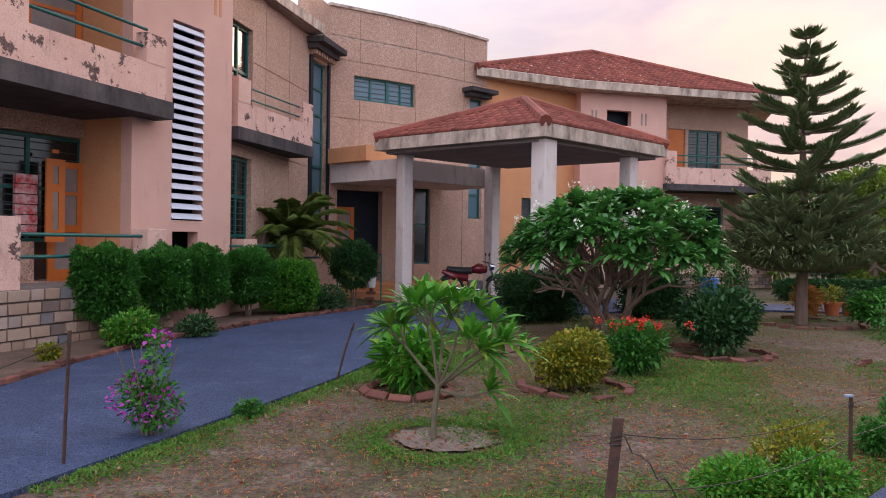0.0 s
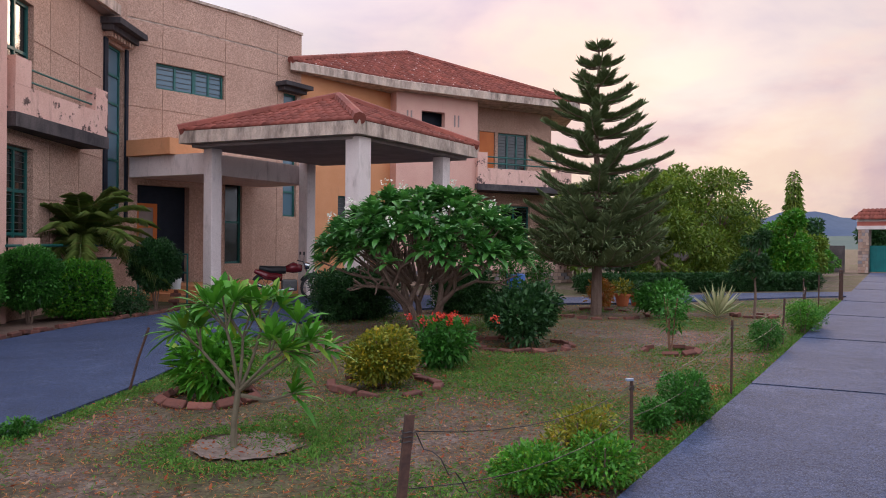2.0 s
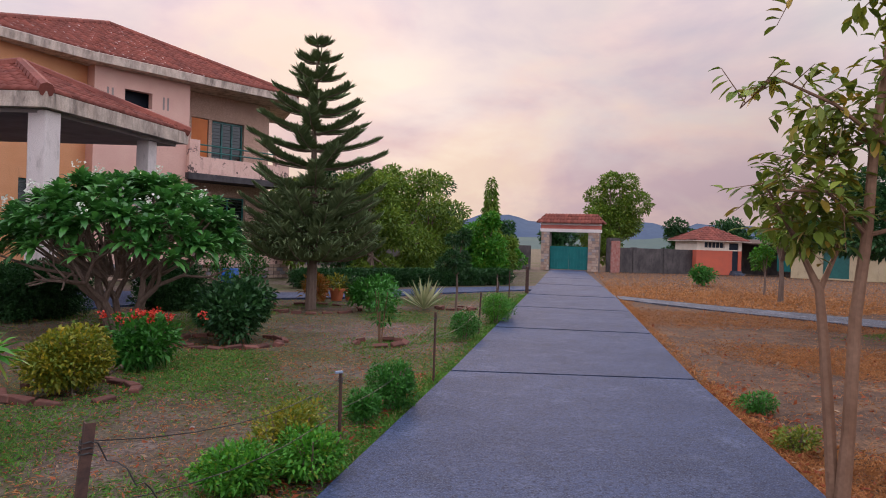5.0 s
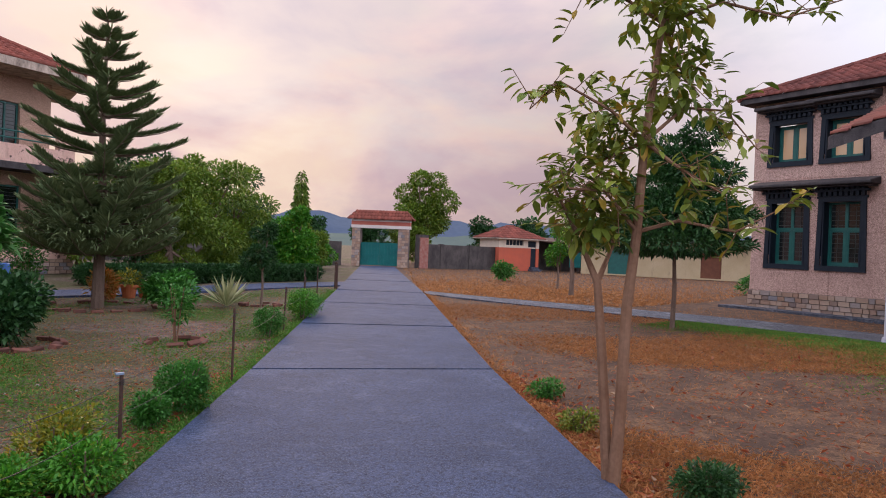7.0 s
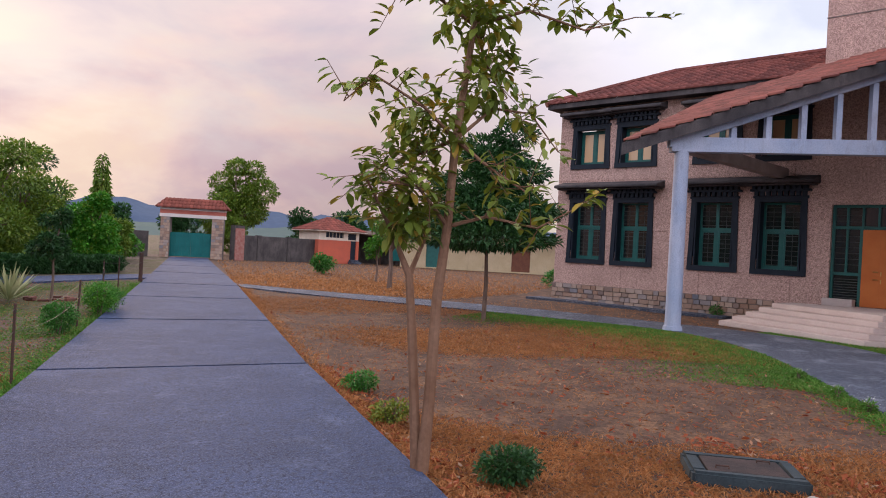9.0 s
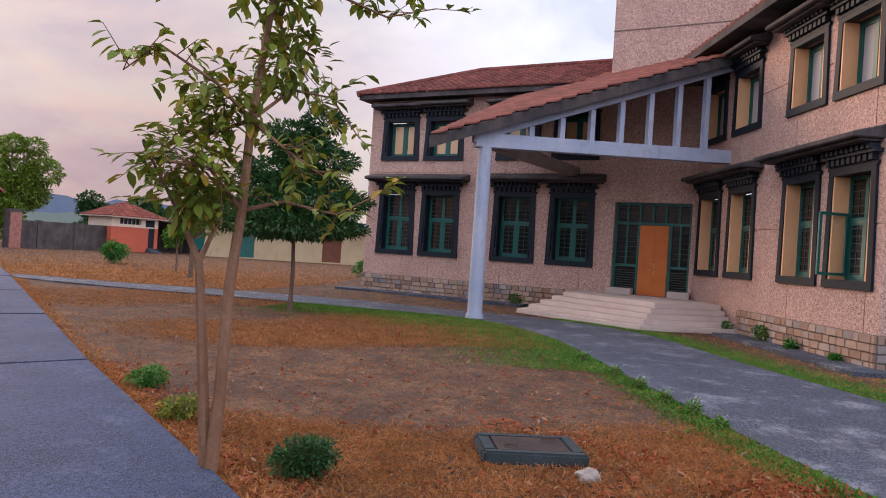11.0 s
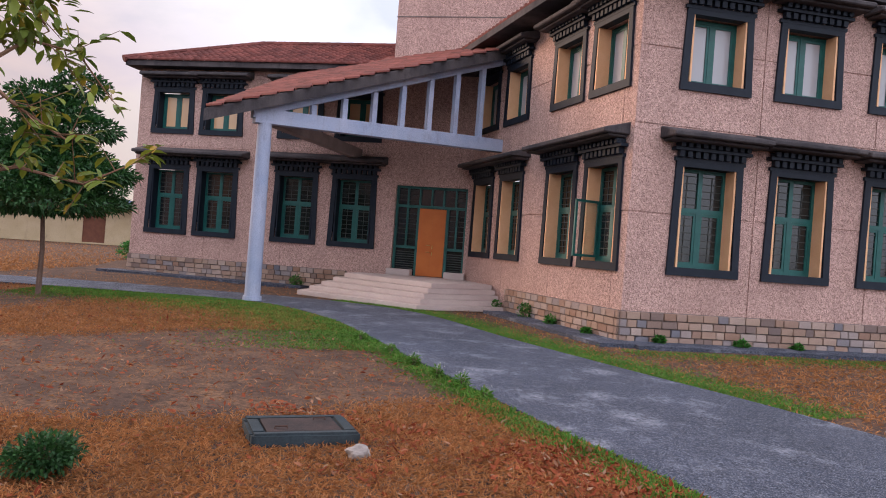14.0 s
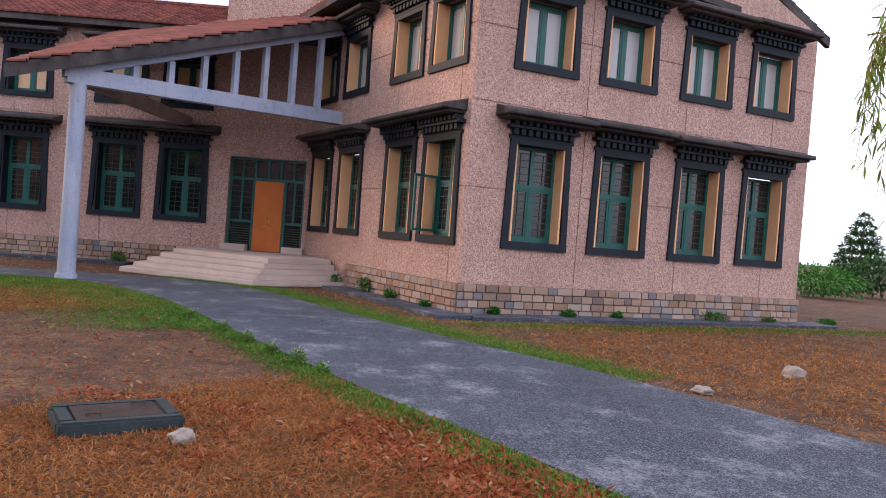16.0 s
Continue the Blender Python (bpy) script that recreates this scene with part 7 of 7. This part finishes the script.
pts = [posts[0] + Vector((-0.5 * k * 0.2, -0.1 * k, -0.05 * k)) for k in range(8)]
tube(bm, pts, 0.0028, 4)
tagged(part("fence_wire", bm, WIRE), "thin rusty fence wire slung between stakes", "wire")
cap = thing("stake_cap", (2.74, 4.42, 0.62), "pale plastic cap on a stake", "cap")
part("cap", soft_box(-0.045, 0.012, -0.012, 0.012, -0.005, 0.012, 0.004), mat("pale_plastic", (0.2, 0.26, 0.36), 0.5), cap)

# drain chamber with iron lid
mhm = pose(6.08, -0.08, 0, 0, 0, -75) @ Matrix.Diagonal((1.1, 0.78, 1, 1))
mh = thing("drain_chamber", (6.08, -0.08, 0), "weathered concrete drain chamber with rusty iron lid", "drain cover", turn=-75)
bm = bmesh.new()
for a, b, c, d in ((-0.36, 0.36, -0.36, -0.25), (-0.36, 0.36, 0.25, 0.36), (-0.36, -0.25, -0.25, 0.25), (0.25, 0.36, -0.25, 0.25)):
    box(bm, a, b, c, d, -0.1, 0.10)
bmesh.ops.bevel(bm, geom=bm.edges[:], offset=0.02, segments=2, affect="EDGES")
for v in bm.verts:
    v.co += Vector((noise.noise(v.co * 9), noise.noise(v.co * 9 + Vector((5, 0, 0))), noise.noise(v.co * 7))) * 0.014
part("kerb_frame", bm, stained("blue_grey_concrete", (0.020, 0.032, 0.040), (0.045, 0.06, 0.068), (0.012, 0.012, 0.012), 0.9), mh, m=mhm)
part("lid", soft_box(-0.25, 0.25, -0.25, 0.25, 0.04, 0.096, 0.008), varied("rusty_lid", (0.022, 0.016, 0.016), (0.05, 0.03, 0.027), 7, 0.8, 50, 0.4, 0.5, 0.006), mh, "rusty iron lid", mhm)
for sx, sy in ((-0.15, -0.15), (0.15, 0.15)):
    bm = bmesh.new()
    tube(bm, [(sx - 0.04, sy, 0.090), (sx - 0.04, sy, 0.113), (sx + 0.04, sy, 0.113), (sx + 0.04, sy, 0.090)], 0.007, 6)
    part("handle", bm, IRON, mh, m=mhm)


def rock(name, at, r, label, material, squash=0.6, seed=0):
    bm = bmesh.new()
    bmesh.ops.create_icosphere(bm, subdivisions=3, radius=r)
    for v in bm.verts:
        v.co *= 1 + 0.35 * noise.noise(v.co * (1.6 / r) + Vector((seed, 0, 0)))
        v.co.z = max(v.co.z * squash, -0.3 * r)
    return tagged(part(name, bm, material, m=pose(*at, 0, 0, seed * 40)), label, "stone")


PALE_ROCK = varied("pale_rock", (0.26, 0.22, 0.20), (0.36, 0.31, 0.28), 5, 0.9, 30, 0.3, 0.5, 0.01)
rock("stone", (5.6, -0.52, 0.03), 0.085, "broken pale concrete lump beside the drain chamber", PALE_ROCK, 0.7, 1)
rock("stone", (7.05, -5.8, 0.02), 0.11, "pale flat stone in dry grass", PALE_ROCK, 0.5, 2)
rock("stone", (7.95, -7.95, 0.03), 0.15, "rounded grey stone in dry grass", PALE_ROCK, 0.7, 3)
for k in range(10):
    rock("stone", (random.uniform(-1.2, 4), random.uniform(4.5, 8.5), 0.0), random.uniform(0.012, 0.022), "small pale stone on the garden soil", PALE_ROCK, 0.7, k + 5)

# blue drum, pots, bucket
dr = thing("water_drum", (7.5, 20.1, 0), "cut-down blue plastic drum on the ground", "drum")
bm = bmesh.new()
prof = ((0.27, 0.0), (0.29, 0.03), (0.30, 0.2), (0.315, 0.22), (0.30, 0.24), (0.30, 0.42), (0.315, 0.44), (0.30, 0.46), (0.29, 0.68), (0.27, 0.70), (0.26, 0.66))
rings = [[bm.verts.new((r * math.cos(a), r * math.sin(a), z)) for a in [2 * math.pi * k / 24 for k in range(24)]] for r, z in prof]
for a, b in zip(rings, rings[1:]):
    for k in range(24):
        bm.faces.new((a[k], a[(k + 1) % 24], b[(k + 1) % 24], b[k]))
bm.faces.new(rings[0][::-1]), bm.faces.new(rings[-1])
part("drum", bm, varied("blue_plastic", (0.01, 0.075, 0.26), (0.015, 0.09, 0.3), 3, 0.4, 30, 0.1), dr, smooth=True)


def pot(at, h, r, mt, plant, label):
    t = thing("flower_pot", (*at, 0), label, "flower pot", "flower pots")
    bm = bmesh.new()
    prof = ((0.7 * r, 0), (0.95 * r, 0.82 * h), (1.1 * r, 0.84 * h), (1.1 * r, h), (0.9 * r, h), (0.85 * r, 0.85 * h))
    rings = [[bm.verts.new((q * math.cos(a), q * math.sin(a), z)) for a in [2 * math.pi * k / 18 for k in range(18)]] for q, z in prof]
    for a, b in zip(rings, rings[1:]):
        for k in range(18):
            bm.faces.new((a[k], a[(k + 1) % 18], b[(k + 1) % 18], b[k]))
    bm.faces.new(rings[0][::-1]), bm.faces.new(rings[-1])
    part("pot", bm, mt, t, smooth=False)
    if plant:
        crown("foliage", [(0, 0, h + 0.15, r * 1.5, r * 1.5, 0.2)], 260, 0.1, 0.04, plant, t, shell=0.1)


TERRA = varied("terracotta", (0.50, 0.15, 0.06), (0.42, 0.12, 0.05), 5, 0.85, 40, 0.25)
pot((9.3, 16.9), 0.32, 0.2, TERRA, L_YELLOW, "terracotta flower pot with yellowish plant")
pot((8.9, 17.05), 0.3, 0.18, TERRA, None, "empty terracotta flower pot")
pot((9.75, 16.95), 0.3, 0.2, TERRA, L_DARK, "terracotta flower pot with dark plant")
bk = thing("bucket", (-1.75, 17.6, 0.45), "white plastic bucket on a low wall", "bucket")
bm = bmesh.new()
bmesh.ops.create_cone(bm, cap_ends=True, segments=20, radius1=0.11, radius2=0.14, depth=0.26)
part("body", bm, mat("white_plastic", (0.7, 0.68, 0.64), 0.4), bk, m=pose(-1.75, 17.6, 0.58))
bm = bmesh.new()
tube(bm, [(-1.89, 17.6, 0.7), (-1.86, 17.6, 0.8), (-1.75, 17.6, 0.85), (-1.64, 17.6, 0.8), (-1.61, 17.6, 0.7)], 0.006, 5)
part("handle", bm, WIRE, bk, m=Matrix())
st = thing("brick_stand", (-1.75, 17.6, 0), "stacked red bricks under a bucket", "stack")
for k in range(6):
    brick(st, -1.75 + random.uniform(-0.03, 0.03), 17.6 + (0.06 if k % 2 else -0.06), 0.04 + 0.07 * k, 90 * (k % 2))
rl = thing("entrance_rail", (-1.5, 18.0, 0), "green tubular rail beside the porch column", "rail")
bm = bmesh.new()
tube(bm, [(-1.55, 18.2, 0), (-1.55, 18.2, 1.25), (-2.9, 19.8, 1.25), (-2.9, 19.8, 0)], 0.022, 8)
tube(bm, [(-1.55, 18.2, 0.8), (-2.9, 19.8, 0.8)], 0.018, 8)
part("tube", bm, GREEN_FRAME, rl, m=Matrix())

# motorcycle under the porch
mb = thing("motorcycle", (0.9, 19.3, 0.035), "parked dark red and black motorcycle on its stand", "motorcycle", turn=8)
BLACKP = varied("black_plastic", (0.018, 0.018, 0.02), (0.03, 0.03, 0.032), 6, 0.45, 60, 0.1)
REDP = mat("dark_red_paint", (0.16, 0.012, 0.018), 0.25, 0.1, 0.6)
CHROME = mat("chrome", (0.55, 0.55, 0.56), 0.2, 1.0)
for x in (-0.62, 0.62):
    bm = bmesh.new()
    R = 0.29
    prof = [(R + 0.04 * math.cos(a), 0.045 * math.sin(a)) for a in [2 * math.pi * k / 8 for k in range(8)]]
    rings = [[bm.verts.new((x + r * math.cos(t), y, 0.33 + r * math.sin(t))) for r, y in prof] for t in [2 * math.pi * k / 28 for k in range(28)]]
    for a, b in zip(rings, rings[1:] + rings[:1]):
        for k in range(8):
            bm.faces.new((a[k], a[(k + 1) % 8], b[(k + 1) % 8], b[k]))
    w = part("wheel", bm, BLACKP, mb, "black tyre")
    bm = bmesh.new()
    for k in range(10):
        t = 2 * math.pi * k / 10
        tube(bm, [(x, 0, 0.33), (x + 0.26 * math.cos(t), 0, 0.33 + 0.26 * math.sin(t))], 0.008, 5)
    tube(bm, [(x, -0.06, 0.33), (x, 0.06, 0.33)], 0.05, 10)
    part("rim", bm, CHROME, w, "metal wheel spokes")
bm = bmesh.new()
tube(bm, [(0.62, 0, 0.33), (0.45, 0, 0.8), (0.38, 0, 1.0)], [0.03, 0.03, 0.025], 8)
part("fork", bm, CHROME, mb)
part("engine", soft_box(-0.2, 0.2, -0.12, 0.12, 0.25, 0.55, 0.04), varied("engine_metal", (0.12, 0.12, 0.12), (0.18, 0.18, 0.18), 8, 0.5, 40, 0.3, metal=0.6), mb)
bm = bmesh.new()
tube(bm, [(-0.1, 0, 0.82), (0.1, 0, 0.86), (0.32, 0, 0.84)], [0.08, 0.15, 0.1], 12)
part("tank", bm, REDP, mb, "dark red fuel tank", smooth=True)
bm = bmesh.new()
tube(bm, [(-0.78, 0, 0.86), (-0.5, 0, 0.80), (-0.1, 0, 0.80)], [0.06, 0.11, 0.1], 10)
part("seat", bm, BLACKP, mb, "black padded seat")
bm = bmesh.new()
tube(bm, [(-0.9, 0, 0.78), (-0.6, 0, 0.66), (-0.2, 0, 0.6)], [0.05, 0.12, 0.1], 10)
part("side_panel", bm, REDP, mb)
bm = bmesh.new()
tube(bm, [(0.28, -0.36, 1.04), (0.36, -0.15, 1.02), (0.38, 0, 1.0), (0.36, 0.15, 1.02), (0.28, 0.36, 1.04)], 0.016, 7)
part("handlebar", bm, BLACKP, mb)
for s in (-1, 1):
    bm = bmesh.new()
    tube(bm, [(0.33, 0.25 * s, 1.03), (0.33, 0.3 * s, 1.2)], 0.007, 5)
    box(bm, 0.32, 0.345, 0.25 * s - 0.05, 0.25 * s + 0.07, 1.2, 1.28)
    part("mirror", bm, BLACKP, mb)
bm = bmesh.new()
tube(bm, [(0.4, 0, 0.92), (0.52, 0, 0.9)], [0.1, 0.085], 14)
part("headlight", bm, CHROME, mb)
bm = bmesh.new()
tube(bm, [(0.1, -0.14, 0.3), (-0.3, -0.16, 0.28), (-0.85, -0.17, 0.42)], [0.025, 0.035, 0.045], 8)
part("exhaust", bm, CHROME, mb)
for x, z in ((0.62, 0.0), (-0.62, 0.02)):
    bm = bmesh.new()
    pts = [(x + 0.35 * math.cos(a), 0, 0.33 + z + 0.35 * math.sin(a)) for a in [0.5 + 0.3 * k for k in range(8)]]
    tube(bm, pts, 0.05, 6)
    part("mudguard", bm, BLACKP, mb)
bm = bmesh.new()
tube(bm, [(-0.05, 0.1, 0.3), (-0.1, 0.28, 0.0)], 0.012, 5)
part("stand", bm, CHROME, mb)

# low hedge across the lawn beyond the drive
for k in range(7):
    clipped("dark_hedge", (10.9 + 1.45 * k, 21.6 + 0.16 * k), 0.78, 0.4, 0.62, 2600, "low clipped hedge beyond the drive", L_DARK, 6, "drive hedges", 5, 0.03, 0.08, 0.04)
# teal water tank beside the hut
tk = thing("water_tank", (51.7, 27.7, 0), "teal metal water tank on legs", "tank")
bm = bmesh.new()
box(bm, 51.2, 52.2, 27.2, 28.2, 0.4, 1.6)
part("tank", bm, TEAL, tk, m=Matrix())
for x, y in ((51.3, 27.3), (52.1, 27.3), (51.3, 28.1), (52.1, 28.1)):
    bm = bmesh.new()
    tube(bm, [(x, y, 0), (x, y, 0.4)], 0.05, 6)
    part("leg", bm, IRON, tk, m=Matrix())
# weeds along the plinth
random.seed(77)
for m, s, r, h in ((mF, 2.9, 0.16, 0.28), (mF, 4.6, 0.22, 0.36), (mF, 5.9, 0.15, 0.25), (mF, 7.4, 0.1, 0.15), (mR, 0.7, 0.1, 0.18), (mR, 2.4, 0.16, 0.16), (mR, 3.6, 0.12, 0.14), (mR, 6.3, 0.35, 0.22), (mR, 8.0, 0.2, 0.14), (mR, 9.9, 0.25, 0.15), (mL, 5.9, 0.25, 0.35)):
    p = m @ Vector((s, -0.22, 0))
    bush("weed", (p.x, p.y), r, h, 260, 0.075, 0.035, L_HEDGE, "green weed at the foot of the plinth", "weed", "wall weeds", lift=0.05, lumps=5)

for x, y, r, h in ((8.8, -1.42, 0.06, 0.13), (8.2, -1.62, 0.07, 0.16), (9.5, -1.2, 0.06, 0.14), (10.3, -0.95, 0.08, 0.13), (7.7, -1.78, 0.05, 0.11), (11.6, -0.55, 0.07, 0.12)):
    w = bush("weed", (x, y), r, h, 150, 0.07, 0.014, L_GRASS, "seeding grass weed at the side path edge", "weed", "path weeds", lift=0.05, lumps=4)
    P = np.stack([rng.normal(0, r * 0.7, 22), rng.normal(0, r * 0.7, 22), h * (0.9 + 0.5 * rng.random(22))], 1)
    part("flowers", leaves("flowers", P, rng.normal(size=(22, 3)) + np.array([0, 0, 1]), 0.013, 0.009, WHITE_PETAL), None, w, "small pale seed heads")

# ---- plinth stones, last of the large surfaces ----
random.seed(50)
stone_courses(bb, mF @ Matrix.Translation((0, -0.05, 0)), nF + 0.05, PLINTH_Z, 4, 3.1)
stone_courses(bb, mR @ Matrix.Translation((0, -0.05, 0)), nR, PLINTH_Z, 4, -0.05)
stone_courses(bb, mL @ Matrix.Translation((0, -0.05, 0)), 7.4, PLINTH_Z, 4, 0.0)
stone_courses(ba, m01 @ Matrix.Translation((0, -0.06, 0)), n01, 0.86, 5, n01 - 2.4)
stone_courses(ba, mT1 @ Matrix.Translation((0, -0.06, 0)), nT1, 0.86, 5, 0.0)
stone_courses(ba, mK @ Matrix.Translation((0, -0.05, 0)), nK, 0.55, 4, -3.6)

# ---- grass, straw and fallen leaves ----
def inside(poly, X, Y):
    r = np.zeros(len(X), bool)
    n = len(poly)
    for i in range(n):
        (x0, y0), (x1, y1) = poly[i], poly[(i + 1) % n]
        c = (y0 > Y) != (y1 > Y)
        r ^= c & (X < (x1 - x0) * (Y - y0) / (y1 - y0 + 1e-12) + x0)
    return r


def patchy(X, Y, f, seed):
    """Smooth patches between 0 and 1."""
    s = np.zeros(len(X))
    r = np.random.default_rng(seed)
    for k in range(7):
        a, w, ph = r.uniform(0, 6.3), f * r.uniform(0.5, 2.2), r.uniform(0, 6.3)
        s += np.sin((X * np.cos(a) + Y * np.sin(a)) * w + ph)
    return 1 / (1 + np.exp(-1.3 * s))


def scatter(poly, n, near, seed, gain=None):
    """n points in an outline, thinning with distance from its near end."""
    r = np.random.default_rng(seed)
    P = np.array(poly)
    lo, hi = P.min(0), P.max(0)
    out = []
    have = 0
    while have < n:
        X, Y = r.uniform(lo[0], hi[0], 4 * n), r.uniform(lo[1], hi[1], 4 * n)
        d = np.hypot(X - near[0], Y - near[1])
        keep = inside(poly, X, Y) & (r.random(len(X)) < np.clip((5.0 / np.maximum(d, 1)) ** 1.6, 0, 1))
        if gain is not None:
            keep &= r.random(len(X)) < gain(X, Y)
        X, Y = X[keep], Y[keep]
        out.append(np.stack([X, Y], 1))
        have += len(X)
    return np.concatenate(out)[:n]


def blades(name, pts, length, width, material, label, category, lean=0.9, z=0.0, grow=0.05):
    n = len(pts)
    d = np.hypot(pts[:, 0], pts[:, 1])[:, None]
    P = np.concatenate([pts, np.full((n, 1), z)], 1)
    D = rng.normal(size=(n, 3)) * np.array([lean, lean, 0.35]) + np.array([0, 0, 0.75])
    D[:, 2] = np.abs(D[:, 2]) + 0.05
    me = leaves(name, P, D, length, width, material, 0.25, 0.05, 0.5)
    tagged(part(name, me, None), label, category, kind="stuff")


GARDEN = [p for p in DRIVE_R if -2.6 < p[0] and p[1] > 4.2 and p[0] < 18.5] + [PATH_L[4], PATH_L[3], PATH_L[2], (1.0, 2.6), (-2.0, 3.4)]
GARDEN = [(x, y) for x, y in GARDEN]
LAWN = [PATH_R[1], PATH_R[2], PATH_R[3], PATH_R[4]] + SIDE_R[1:-6]
VERGE = [p for p in SIDE_L if p[1] < 12.5][:-4] + [(6.5, -16), (15.0, -17.5), (16.0, -16.2), (14.2, -15.8), (12.3, -5.9), (12.6, -4.6), (20.0, -3.0), (22.0, -1.0), (23.5, 7.0), (20.5, 9.5)]
FIELD = [PATH_R[4], (38, 34), (50, 29), (52, 12), (26, 8.5), (20.2, 9.0), (19.6, 12.0), (19.6, 16.0)]
SCRUB = [(-1, -8.0), (6.6, -6.2), (9.5, -5.2), (12.2, -6.6), (14.0, -17.5), (22, -28), (10, -30), (0, -18)]
straw = lambda X, Y: np.clip(2.3 * patchy(X, Y, 0.8, 3) - 0.8, 0.03, 1)
blades("dry_lawn_grass", scatter(LAWN, 150000, (5, 0), 1, straw), 0.055, 0.0052, L_DRY, "short dry orange grass", "grass")
blades("dry_field_grass", scatter(FIELD, 26000, (20, 14), 2), 0.10, 0.025, L_DRY, "dry orange grass field", "grass")
blades("dry_scrub_grass", scatter(SCRUB, 30000, (5, -6), 4), 0.08, 0.011, L_DRY, "dry grass beyond the side path", "grass")
blades("dry_verge_grass", scatter(VERGE, 16000, (8, -5), 5), 0.06, 0.010, L_DRY, "dry grass on the verge", "grass")
turf = lambda X, Y: np.clip(1.7 * patchy(X, Y, 1.2, 9) - 0.6, 0.03, 1) * np.clip(1.25 - 0.16 * np.maximum(X - 0.5, 0) * (Y < 9), 0.15, 1)
blades("garden_grass", scatter(GARDEN, 90000, (0, 4.5), 6, turf), 0.045, 0.007, L_GRASS, "thin green grass on garden soil", "grass")
blades("garden_straw", scatter(GARDEN, 34000, (1.5, 4.5), 7), 0.035, 0.006, L_DRY, "dead straw on garden soil", "grass", 1.3)


def near_line(line, n, w, seed, off=0.0):
    r = np.random.default_rng(seed)
    L = np.array(line)
    i = r.integers(0, len(L) - 1, n)
    f = r.random((n, 1))
    p = L[i] * (1 - f) + L[i + 1] * f
    d = unit(np.concatenate([L[i + 1] - L[i], np.zeros((n, 1))], 1))
    q = off + w * np.abs(r.normal(0, 0.5, (n, 1)))
    return p + np.stack([-d[:, 1], d[:, 0]], 1) * q


# SIDE_R runs towards the viewer: its lawn lies on the right hand
blades("edge_turf", near_line(SIDE_R[15:36], 52000, -1.9, 11, -0.02), 0.055, 0.008, L_GRASS, "green turf along the side path", "grass", 0.7)
blades("edge_turf", near_line(SIDE_R[30:56], 14000, -0.4, 12, -0.02), 0.07, 0.008, L_GRASS, "ragged green edge of the side path", "grass", 0.7)
blades("edge_turf", near_line(SIDE_L[30:54], 32000, 0.85, 13, 0.02), 0.05, 0.009, L_GRASS, "green turf between side path and wall", "grass", 0.7)
blades("edge_turf", near_line([tuple((mR @ Vector((s, -1.1, 0)))[:2]) for s in (-0.5, 5, 11)], 9000, -0.9, 14), 0.05, 0.010, L_GRASS, "green turf along the wall apron", "grass", 0.7)
blades("path_edge_grass", near_line(PATH_L[2:5], 9000, 0.28, 15, 0.01), 0.06, 0.009, L_GRASS, "ragged grass along the path", "grass", 0.8)
blades("path_edge_grass", near_line(PATH_R[1:5], 9000, -0.28, 16, -0.01), 0.06, 0.009, L_DRY, "dry grass along the path", "grass", 0.8)
blades("drive_edge_grass", near_line([p for p in DRIVE_R if 4 < p[1] < 12], 5000, -0.3, 17, -0.01), 0.05, 0.009, L_GRASS, "grass along the drive", "grass", 0.8)
r = np.random.default_rng(31)
a = r.uniform(0, 6.3, 5000)
q = 0.5 + 0.28 * np.abs(r.normal(0, 0.7, 5000))
blades("basin_turf", np.stack([0.07 + q * np.cos(a), 5.5 + 0.9 * q * np.sin(a)], 1), 0.04, 0.009, L_GRASS, "green turf round the soil basin", "grass", 0.8)


def litter(name, pts, size, label, mt=None):
    n = len(pts)
    P = np.concatenate([pts, np.full((n, 1), 0.012)], 1)
    D = rng.normal(size=(n, 3)) * np.array([1, 1, 0.22])
    tagged(part(name, leaves(name, P, D, size, size * 0.42, mt or L_FALLEN, -0.1, 0.25, 0.5), None), label, "fallen leaves", kind="stuff")


litter("fallen_leaves", near_line(SIDE_R[44:58], 5200, -0.7, 21, -0.05), 0.055, "reddish fallen leaves by the side path")
litter("fallen_leaves", near_line(SIDE_R[45:55], 6500, -1.0, 27, -0.08), 0.052, "heap of reddish fallen leaves on the lawn edge")
litter("fallen_leaves", scatter(LAWN, 2600, (5, 0), 22), 0.06, "fallen leaves on the dry lawn")
litter("fallen_leaves", scatter(GARDEN, 5000, (0, 4), 23), 0.04, "fallen leaves on the garden soil")
litter("fallen_leaves", near_line(PATH_R[1:4], 1500, -0.5, 24, -0.02), 0.06, "fallen leaves along the path")
litter("fallen_leaves", near_line([(2.0, 3.6), (5.4, 6.8)], 900, 0.4, 25, 0.02), 0.05, "fallen leaves along the path")
litter("fallen_leaves", near_line([(5.0, -0.6), (6.4, -1.2), (7.2, 0.3)], 800, 0.5, 26), 0.055, "red leaves round the drain chamber")
